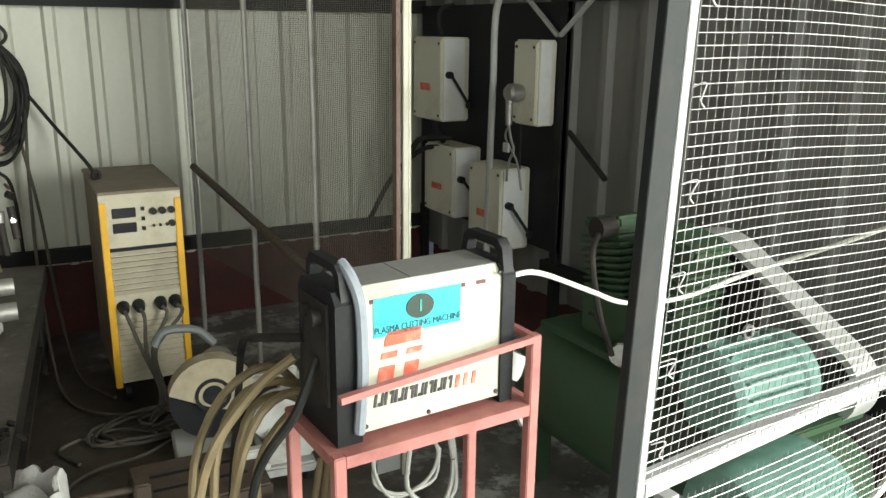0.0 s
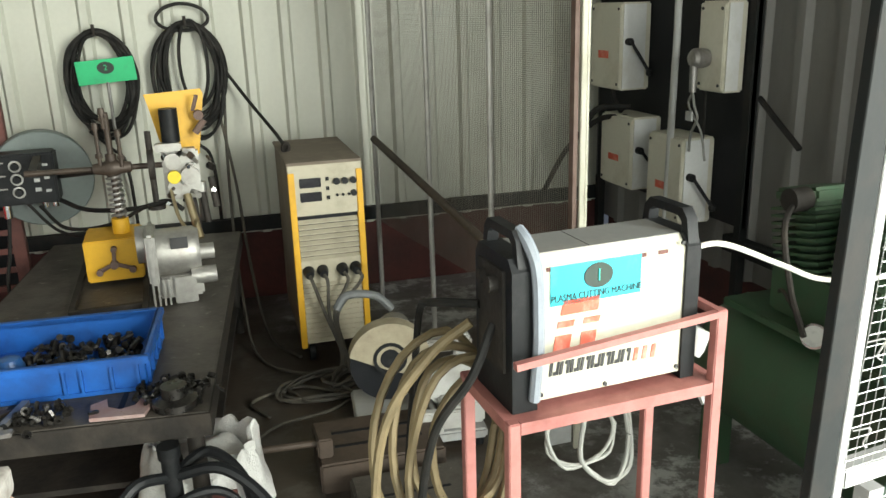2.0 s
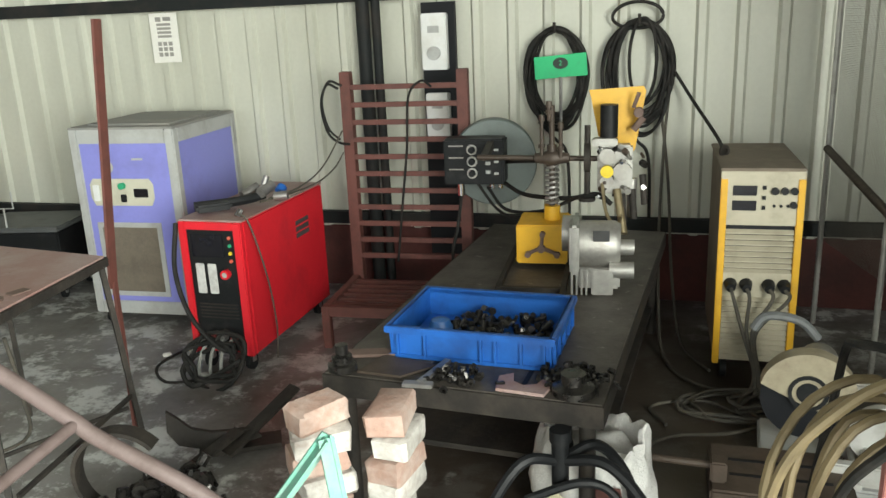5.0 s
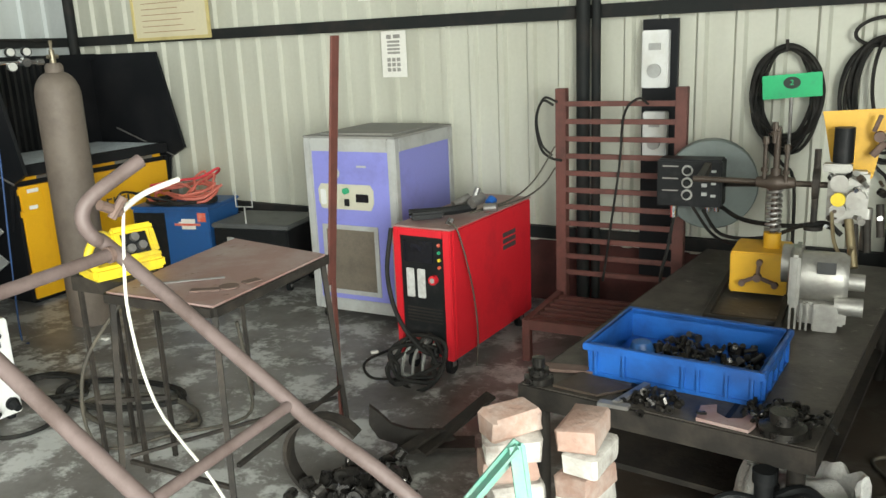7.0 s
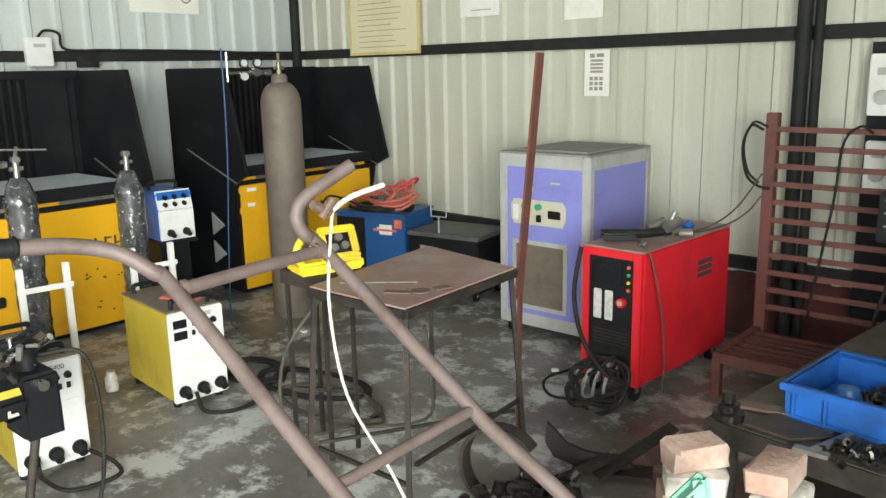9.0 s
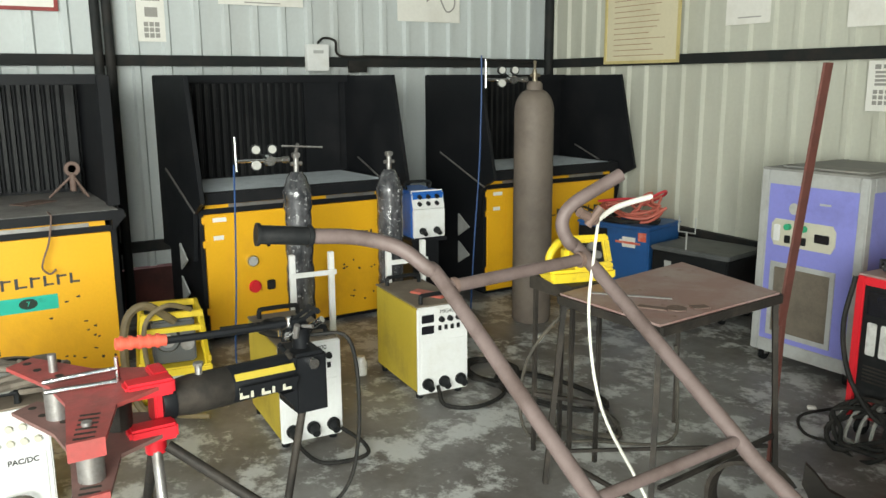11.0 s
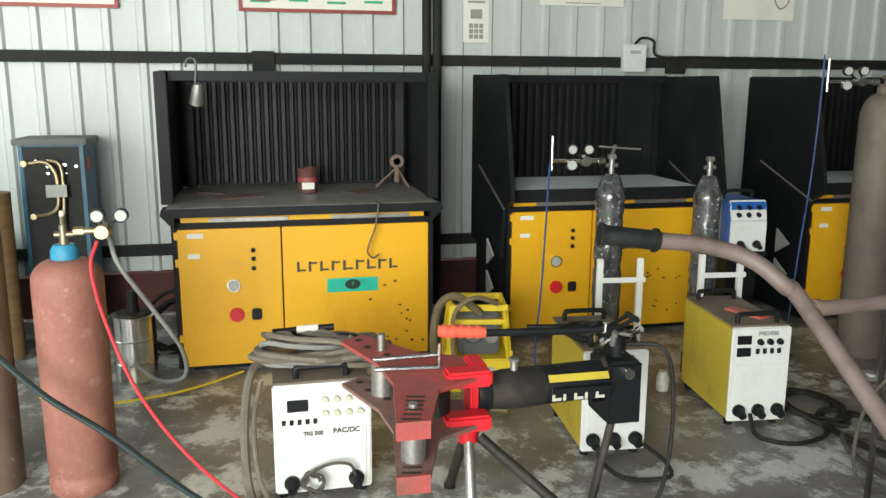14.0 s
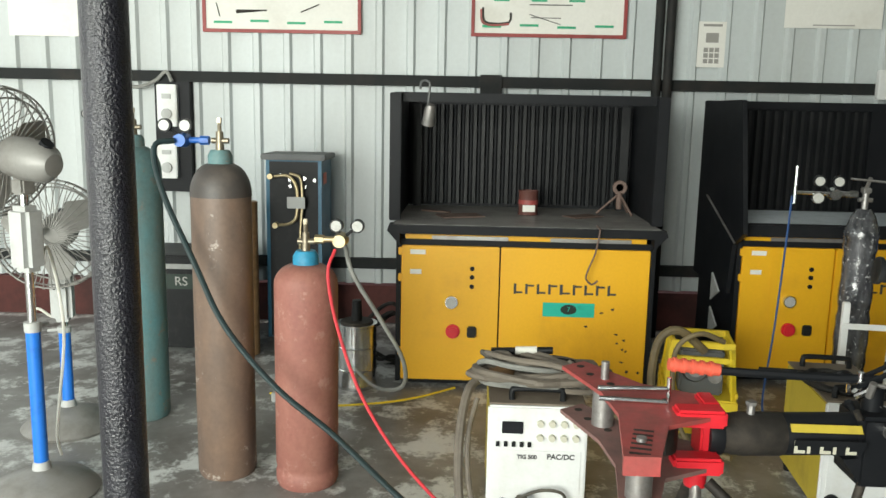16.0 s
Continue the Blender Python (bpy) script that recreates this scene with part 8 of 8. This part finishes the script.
rnd = random.Random(77)
t = sheet("notice_board", "cream notice board with a pale wooden frame and red-brown lines", north_x(-4.22), north_x(-3.48), 1.655, 2.25, NORTH, "papery", "notice board", "lemonwood", 0.075)
prints(t, [(north_x(-4.14), north_x(-4.14) + rnd.uniform(0.35, 0.58), 1.69 + 0.04 * k, 1.695 + 0.04 * k) for k in range(13)], "brownprint", 0.075)
t = sheet("printed_page", "white printed page taped on the wall", north_x(-2.065), north_x(-1.885), 1.335, 1.612, NORTH)
x = north_x(-2.065)
prints(t, [(x + 0.04, x + 0.075, 1.565, 1.59), (x + 0.09, x + 0.14, 1.568, 1.59)] + [(x + 0.045, x + 0.135, 1.475 + 0.022 * k, 1.489 + 0.022 * k) for k in range(4)] + [(x + 0.04 + 0.035 * k, x + 0.065 + 0.035 * k, 1.37 + 0.03 * j, 1.392 + 0.03 * j) for k in range(3) for j in range(3)], "greyink")
t = sheet("wall_chart", "white paper chart above the rail", north_x(-2.22), north_x(-1.94), 1.80, 2.2, NORTH)
t = sheet("wall_chart", "white paper chart high on the wall", north_x(-3.1), north_x(-2.75), 1.86, 2.25, NORTH)
prints(t, [(north_x(-3.0), north_x(-2.82), 1.90, 1.906)], "greyink")
for y0, y1, z0, lab in ((-2.29, -1.30, 1.965, "framed tool chart with drawn drills and green captions"), (-0.545, 0.405, 1.965, "framed tool chart with drawn saw and pliers")):
    t = sheet("tool_chart", lab, west_x(y0), west_x(y1), z0, 2.5, WEST, "paper", "chart", "redwood")
    x = west_x(y0)
    for q, r, w_ in [(0.05 + 0.24 * k, 0.035 + 0.01 * (k % 2), 0.12) for k in range(4)] + [(0.12 + 0.24 * k, 0.2, 0.10) for k in range(3)]:
        prints(t, [(x + q, x + q + w_, z0 + r, z0 + r + 0.015)], "greenink", name="caption")
    if y0 < -1:
        part("tool_drawing", [moved(C((x + 0.20, -0.036, z0 + 0.11), (x + 0.40, -0.036, z0 + 0.12), 0.012, 0.004, 8), Matrix()), beam((x + 0.07, -0.036, z0 + 0.16), (x + 0.09, -0.036, z0 + 0.08), 0.012, 0.004), beam((x + 0.62, -0.036, z0 + 0.11), (x + 0.74, -0.036, z0 + 0.16), 0.03, 0.004)], "grime", t)
    else:
        part("tool_drawing", [T([(x + 0.05, -0.036, z0 + 0.16), (x + 0.06, -0.036, z0 + 0.08), (x + 0.12, -0.036, z0 + 0.06), (x + 0.22, -0.036, z0 + 0.07), (x + 0.23, -0.036, z0 + 0.13)], 0.008, 5, 3), beam((x + 0.35, -0.036, z0 + 0.12), (x + 0.55, -0.036, z0 + 0.06), 0.008, 0.004), beam((x + 0.36, -0.036, z0 + 0.10), (x + 0.55, -0.036, z0 + 0.10), 0.008, 0.004), beam((x + 0.35, -0.036, z0 + 0.18), (x + 0.62, -0.036, z0 + 0.18), 0.03, 0.004)], "grime", t)
        part("saw_frame", T([(x + 0.04, -0.036, z0 + 0.15), (x + 0.05, -0.036, z0 + 0.07), (x + 0.12, -0.036, z0 + 0.05), (x + 0.22, -0.036, z0 + 0.06)], 0.009, 5, 3), "redframe", t)
t = sheet("printed_page", "white printed page on the west wall", west_x(0.885), west_x(1.06), 1.775, 2.06, WEST)
x = west_x(0.885)
prints(t, [(x + 0.03, x + 0.15, 2.03, 2.045), (x + 0.05, x + 0.13, 1.93, 1.99)] + [(x + 0.04 + 0.035 * k, x + 0.068 + 0.035 * k, 1.80 + 0.035 * j, 1.828 + 0.035 * j) for k in range(3) for j in range(3)], "greyink")
t = sheet("drawing_sheet", "white line-drawing sheet on the west wall", west_x(1.42), west_x(2.03), 2.03, 2.4, WEST)
prints(t, [(west_x(1.6), west_x(1.86), 2.045, 2.052)], "greyink")
t = sheet("drawing_sheet", "white sheet with a pipe sketch on the west wall", west_x(2.80), west_x(3.37), 1.965, 2.4, WEST)
part("sketch", T([(west_x(3.06), -0.036, 2.12), (west_x(3.16), -0.036, 2.17), (west_x(3.24), -0.036, 2.05), (west_x(3.31), -0.036, 2.08), (west_x(3.32), -0.036, 2.16)], 0.006, 5), "greyink", t)
t = sheet("drawing_sheet", "pale sheet at the wall's far end", west_x(-3.6), west_x(-3.1), 1.9, 2.3, WEST)


def socket_box(x, z0, z1, w_, wall, label, knob=True, out=0.07):
    t = thing("switch_socket", label, "switch socket", 0, 0, 0, 0, "wall switch boxes")
    t.matrix_world = wall
    part("box", B(x, x + w_, -out - 0.05, -out, z0, z1, 0.006), "white", t, "white enamelled box")
    h_ = z1 - z0
    part("breaker", [B(x + w_ * 0.28, x + w_ * 0.72, -out - 0.058, -out - 0.05, z0 + h_ * 0.66, z0 + h_ * 0.78)], "greyp", t)
    if knob:
        part("socket_face", C((x + w_ * 0.5, -out - 0.05, z0 + h_ * 0.30), (x + w_ * 0.5, -out - 0.066, z0 + h_ * 0.30), w_ * 0.26, seg=18), "greyp", t)
    return t


pn = single("cable_board", [B(north_x(-0.415), north_x(-0.235), -0.075, -0.045, 0.25, 1.6)], "black", "black upright board carrying switch boxes", "board", at=NORTH)
socket_box(north_x(-0.405), 1.26, 1.545, 0.135, NORTH, "white switch box with a round socket", out=0.076)
socket_box(north_x(-0.395), 0.91, 1.14, 0.125, NORTH, "white switch box behind the maroon rack", out=0.076)
socket_box(west_x(2.01), 1.59, 1.775, 0.17, WEST, "white junction box on the wall rail", False, 0.072)
socket_box(west_x(-2.60), 1.33, 1.60, 0.13, WEST, "white switch box with a socket behind cylinders", out=0.083)
socket_box(west_x(-2.61), 0.99, 1.23, 0.13, WEST, "white socket box behind the brown cylinder", out=0.083)
single("cable_board", [B(west_x(-2.63), west_x(-2.40), -0.084, -0.02, 0.9, 1.62)], "black", "black upright board carrying socket boxes", "board", at=WEST)
single("wall_conduit", [T([(west_x(2.1), -0.10, 1.78), (west_x(2.15), -0.10, 1.82), (west_x(2.24), -0.10, 1.80), (west_x(2.28), -0.09, 1.70), (west_x(2.6), -0.085, 1.695), (west_x(3.4), -0.085, 1.69), (west_x(4.1), -0.085, 1.66)], 0.009, 6), B(west_x(2.35), west_x(2.50), -0.09, -0.072, 1.58, 1.66)], "cable", "black cable along the wall rail", "cable", at=WEST)
single("wall_conduit", [T([(west_x(-2.9), -0.10, 1.62), (west_x(-2.75), -0.10, 1.58), (west_x(-2.62), -0.10, 1.62), (west_x(-2.54), -0.11, 1.68), (west_x(-2.50), -0.12, 1.62)], 0.012, 6)], "greycable", "grey cable loop over the socket boxes", "cable", at=WEST)
single("rail_plate", [B(west_x(-0.50), west_x(-0.36), -0.09, -0.071, 1.575, 1.70)], "girt", "black plate on the wall rail", "plate", at=WEST)

def hank(rx, rz_, top, n, r, seed, deep=0.05):
    """One cable hung over a hook in n slack loops that share their top and drop to different depths."""
    rnd_ = random.Random(seed)
    turns = [(rx * rnd_.uniform(0.62, 1.0), rz_ * rnd_.uniform(0.70, 1.0), rnd_.uniform(-0.03, 0.03), rnd_.uniform(-0.5, 0.5)) for _ in range(n + 1)]
    pts = []
    for k in range(n):
        for j in range(12):
            w_ = j / 12
            ru, rv, ox, skew = [p_ + (q_ - p_) * w_ for p_, q_ in zip(turns[k], turns[k + 1])]
            ang = math.pi / 2 + 2 * math.pi * w_
            low = 0.5 - 0.5 * math.sin(ang)
            pts.append((ox * low + ru * math.cos(ang) + skew * 0.05 * low, -deep * rnd_.uniform(0.1, 1.0), top - rv + rv * math.sin(ang) + rnd_.uniform(-0.006, 0.006)))
    return T(pts, r, 7, 4)


for cx, rx, rz_, lab, sd, top in ((0.28, 0.175, 0.265, "black cables coiled on a wall hook behind a green board", 81, 1.445), (0.69, 0.185, 0.28, "black cables coiled on a wall hook", 82, 1.47)):
    t = thing("cable_coil", lab, "cable coil", cx, NY(cx, 0.045), 0, NR, "wall cable coils")
    part("coil", hank(rx, rz_, top, 7, 0.0088, sd), "cable", t)
    part("coil", hank(rx * 0.8, rz_ * 1.05, top - 0.01, 3, 0.0075, sd + 10, 0.06), "cable", t)
    part("wall_hook", [C((0.0, 0.04, top - 0.015), (0, -0.07, top - 0.012), 0.008, seg=8), C((0.0, -0.068, top - 0.012), (0, -0.075, top + 0.03), 0.008, seg=8)], "grime", t)
    if cx > 0.5:
        part("hook_loop", [T([(0.12 * math.cos(q) * (1 - 0.1 * math.sin(q)) - 0.01, -0.03, top + 0.025 + 0.062 * math.sin(q)) for q in np.linspace(0, 2 * math.pi, 15)], 0.0085, 7, 3), T([(0.02 + 0.065 * math.cos(q), -0.055, top - 0.19 + 0.20 * math.sin(q)) for q in np.linspace(0, 2 * math.pi, 15)], 0.0085, 7, 3)], "cable", t)
    part("tail", T([(-rx * 0.5, -0.03, top - rz_ * 1.75), (0.0, -0.03, top - rz_ * 2.1), (0.06, -0.02, top - rz_ * 2.5), (0.07, 0.0, 0.3)], 0.0085, 7), "cable", t)
single("coil_lead", [T([(0.86, NY(0.86, 0.09), 1.22), (0.95, 3.85, 1.08), (1.03, 3.6, 0.96), (1.04, 3.35, 0.93)], 0.0085, 7)], "cable", "black cable from the wall coil to the welder", "cable")
t = thing("green_board", "bright green number board with a dark oval", "sign", 0.31, NY(0.31, 0.155), 1.265, NR)
part("board", moved(B(-0.13, 0.13, -0.003, 0.003, -0.055, 0.055, 0.002), pose(0, 0, 0, 0, -4, 0)), "greensign", t)
part("oval", lathe_disc(0, -0.006, 0.015, 0.038, 0.028), "dark", t)
lettering("2", 0.035, pose(0, -0.008, 0.015), "greensign", t)
part("stem", C((0.0, 0.004, -0.05), (0.0, 0.02, -0.35), 0.008, seg=8), "steel", t)


# ---- west end: cabinets, drum and fans ----
c = thing("wire_feed_cabinet", "black and blue equipment cabinet with brass gas lines", "cabinet", -4.58, -1.81, 0.0, 90)
part("body", B(0.01, 0.35, 0.01, 0.34, 0.03, 1.15, 0.005), "tealblue", c, "teal-blue side panels")
part("front_panel", B(0.03, 0.33, 0.0, 0.009, 0.04, 1.14), "plastic", c, "black front panel")
part("edge_strip", [B(0.008, 0.03, -0.002, 0.01, 0.03, 1.15), B(0.33, 0.352, -0.002, 0.01, 0.03, 1.15)], "tealblue", c)
part("lid", B(-0.02, 0.375, -0.02, 0.36, 1.15, 1.185, 0.005), "greydark", c, "dark grey lid")
part("gas_line", [T([(0.06, -0.015, 1.05), (0.15, -0.03, 1.055), (0.20, -0.04, 1.0), (0.21, -0.04, 0.9), (0.20, -0.04, 0.80), (0.15, -0.03, 0.76), (0.08, -0.02, 0.75)], 0.010, 7), T([(0.16, -0.02, 1.07), (0.23, -0.04, 1.04), (0.24, -0.045, 0.9), (0.23, -0.05, 0.72), (0.22, -0.05, 0.5)], 0.009, 7), C((0.04, 0.0, 1.05), (0.04, -0.04, 1.05), 0.018, seg=10), C((0.07, 0.0, 0.75), (0.07, -0.05, 0.75), 0.018, seg=10)], "brass", c, "brass gas lines")
part("rating_plate", B(0.15, 0.26, -0.062, -0.058, 0.86, 0.93), "greyp", c)
part("fittings", [C((q, 0.0, z), (q, -0.015, z), 0.010, seg=8) for q, z in ((0.10, 1.06), (0.16, 1.03), (0.25, 1.04), (0.25, 0.99), (0.16, 0.99), (0.31, 1.03))], "chrome", c)
part("red_label", [B(0.352, 0.354, 0.06, 0.16, 1.0, 1.07)], "redink", c)
c = thing("equipment_case", "black steel equipment case with a pale lettered strip", "case", -4.25, -2.55, 0.0, 90)
part("case_body", B(0, 0.62, 0, 0.45, 0.04, 0.60, 0.01), "plastic", c)
part("pale_strip", B(0.20, 0.50, -0.003, -0.001, 0.52, 0.55), "greyp", c)
part("plate", B(0.22, 0.46, -0.004, -0.001, 0.40, 0.49), "dark", c)
lettering("RS", 0.075, pose(0.32, -0.006, 0.445), "dial", c, "plate_mark")
part("foot", [B(0.03, 0.09, 0.03, 0.42, 0, 0.04), B(0.53, 0.59, 0.03, 0.42, 0, 0.04)], "black", c)
single("cardboard_roll", [C((-4.32, -1.86, 0.0), (-4.32, -1.86, 0.92), 0.07, seg=18)], "wood", "brown board roll standing by the wall", "roll")
c = thing("steel_drum", "shiny small steel drum with a lid", "drum", -3.80, -1.13, 0.0, 0)
part("drum_body", lathe([(0, 0), (0.105, 0), (0.108, 0.01), (0.105, 0.02), (0.105, 0.10), (0.109, 0.105), (0.105, 0.11), (0.105, 0.22), (0.109, 0.225), (0.105, 0.23), (0.105, 0.335), (0.11, 0.34), (0.11, 0.35), (0, 0.35)], seg=32), "chrome", c)
part("lid", lathe([(0, 0.35), (0.09, 0.35), (0.085, 0.36), (0, 0.362)]), "grime", c)
part("valve_cap", C((0.0, 0.0, 0.36), (0.0, 0.0, 0.47), 0.03, 0.024, 14), "plastic", c)
single("small_tray", [B(-3.72, -3.50, -1.52, -1.30, 0.0, 0.05, 0.004), B(-3.70, -3.52, -1.50, -1.32, 0.05, 0.062)], "greyp", "grey metal tray on the floor", "tray")
single("floor_wire", [T([(-3.6, -1.55, 0.012), (-3.45, -1.3, 0.012), (-3.5, -1.0, 0.012), (-3.6, -0.8, 0.012), (-3.75, -0.6, 0.02)], 0.006, 6)], "lemon", "yellow cable on the floor", "cable")
single("corner_cable", [coil((-4.2, -1.0, 0.16), (0, 1, 0), (0, 0, 1), 0.11, 0.15, 3, 0.012, 0.03, 91)], "cable", "black cable coil by the extraction bench", "cable")
# hoses of the gas cylinders
single("gas_hose", [T([(-2.66, -1.66, 1.335), (-2.62, -1.72, 1.31), (-2.58, -1.68, 1.15), (-2.52, -1.55, 0.90), (-2.45, -1.42, 0.68), (-2.38, -1.22, 0.48), (-2.32, -1.0, 0.33), (-2.20, -0.75, 0.16), (-2.08, -0.52, 0.05), (-2.02, -0.30, 0.016), (-2.0, 0.0, 0.016)], 0.011, 8),
                     T([(-2.0, -0.9, 0.016), (-1.98, -0.6, 0.016), (-2.02, -0.35, 0.016), (-2.05, -0.1, 0.016)], 0.011, 8)], "greenhose", "dark green gas hose from the brown cylinder", "hose")
single("gas_hose", [T([(-2.58, -1.04, 0.95), (-2.54, -1.06, 0.86), (-2.52, -1.02, 0.66), (-2.46, -0.92, 0.42), (-2.36, -0.76, 0.22), (-2.22, -0.56, 0.08), (-2.12, -0.40, 0.016), (-2.05, -0.15, 0.016), (-1.95, 0.1, 0.016)], 0.0065, 8)], "redhose", "red gas hose from the short cylinder", "hose")
single("gas_hose", [T([(-3.0, -1.10, 0.98), (-2.7, -1.02, 0.94), (-2.62, -0.98, 0.85), (-2.68, -0.88, 0.66), (-2.8, -0.80, 0.46), (-3.0, -0.82, 0.28), (-3.2, -0.95, 0.20), (-3.4, -1.08, 0.22)], 0.009, 8)], "greycable", "grey gas hose curling behind the red cylinder", "hose")


M["fangrey"] = material("dusty_fan_grey", (0.24, 0.235, 0.22), 0.5, 0.2, (0.15, 0.14, 0.125), 0.5, 7, 60, 0.04)


def fan(x, y, rz, h, label, pole, tilt):
    t = thing("pedestal_fan", label, "fan", x, y, 0.0, rz, "pedestal fans")
    part("base", lathe([(0, 0), (0.20, 0), (0.205, 0.012), (0.17, 0.05), (0.08, 0.085), (0.04, 0.10), (0, 0.10)], seg=32), "fangrey", t, "domed grey base")
    part("collar", C((0, 0, 0.09), (0, 0, 0.13), 0.036, 0.03, 14), "greyp", t)
    part("lower_pole", C((0, 0, 0.12), (0, 0, h * 0.52), 0.026, seg=14), pole, t, "bright painted lower pole")
    part("height_knob", [C((0, 0, h * 0.52), (0, 0, h * 0.55), 0.03, seg=12), C((0, 0.0, h * 0.535), (0.0, -0.07, h * 0.53), 0.008, seg=8)], "greyp", t)
    part("upper_pole", C((0, 0, h * 0.55), (0, 0, h - 0.06), 0.016, seg=12), "chrome", t)
    part("yoke", [B(-0.03, 0.03, -0.03, 0.03, h - 0.08, h - 0.02, 0.008), beam((0, 0, h - 0.04), (0.03, 0, h + 0.06), 0.03, 0.03, 0.006)], "fangrey", t)
    m = Matrix.Translation((0, 0, h + 0.05)) @ pose(0, 0, 0, 0, 90 + tilt, 0)
    part("motor", moved(lathe([(0, -0.16), (0.04, -0.155), (0.068, -0.12), (0.078, -0.03), (0.072, 0.04), (0.05, 0.06), (0, 0.062)], seg=24), m), "fangrey", t, "grey motor housing")
    part("motor_vent", moved(C((-0.06, 0.0, -0.11), (-0.075, 0.0, -0.12), 0.024, seg=12), m), "black", t)
    cage = []
    for z, rr in ((0.08, 0.20), (0.09, 0.23), (0.13, 0.235), (0.17, 0.225)):
        cage.append(moved(T([(rr * math.cos(a), rr * math.sin(a), z) for a in np.linspace(0, 2 * math.pi, 41)], 0.004, 5, 1, False), m))
    for k in range(40):
        a = 2 * math.pi * k / 40
        ca, sa = math.cos(a), math.sin(a)
        cage.append(moved(T([(0.05 * ca, 0.05 * sa, 0.065), (0.15 * ca, 0.15 * sa, 0.068), (0.225 * ca, 0.225 * sa, 0.085), (0.236 * ca, 0.236 * sa, 0.13), (0.222 * ca, 0.222 * sa, 0.172), (0.14 * ca, 0.14 * sa, 0.19), (0.04 * ca, 0.04 * sa, 0.192)], 0.0022, 4, 2), m))
    part("cage", cage, "fangrey", t, "grey wire cage")
    for k in range(3):
        a = 2 * math.pi * k / 3 + 0.4
        part("blade", moved(prism([(0.03, -0.02), (0.10, -0.075), (0.19, -0.07), (0.205, 0.0), (0.15, 0.06), (0.05, 0.03)], (0.11, 0.114), "z"), m @ pose(0, 0, 0, 12, 0, math.degrees(a))), "fangrey" if pole != "bluepole2" else "tealsign", t)
    part("switch_box", B(-0.05, 0.05, -0.045, 0.045, h - 0.36, h - 0.12, 0.02), "greyp", t, "pale grey control box")
    part("power_cord", T([(0.0, -0.05, h - 0.34), (0.02, -0.11, h - 0.30), (0.0, -0.14, h * 0.5), (0.02, -0.10, 0.22), (0.03, -0.12, 0.10)], 0.006, 6), "whitehose", t)
    return t


fan(-2.47, -2.14, 250, 1.22, "grey pedestal fan with a bright blue pole", "bluepole", -8)
fan(-3.12, -2.36, 15, 0.86, "grey pedestal fan seen edge-on with a blue pole", "bluepole", 0)
single("scattered_litter", [moved(B(-0.02, 0.02, -0.015, 0.015, 0, 0.012, 0.003), pose(x, y, 0.001, 0, 0, 40 * k)) for k, (x, y) in enumerate(((-3.05, 2.62), (-1.52, 3.0), (-2.2, 0.3), (-2.95, 0.95)))], "paper", "scraps of white litter on the floor", "litter", kind="stuff")
single("glass_jar", [lathe([(0, 0), (0.03, 0), (0.032, 0.01), (0.032, 0.07), (0.022, 0.085), (0.022, 0.10), (0, 0.10)], -3.1, 1.45, 16)], "flowmeter", "small clear jar on the floor", "jar")
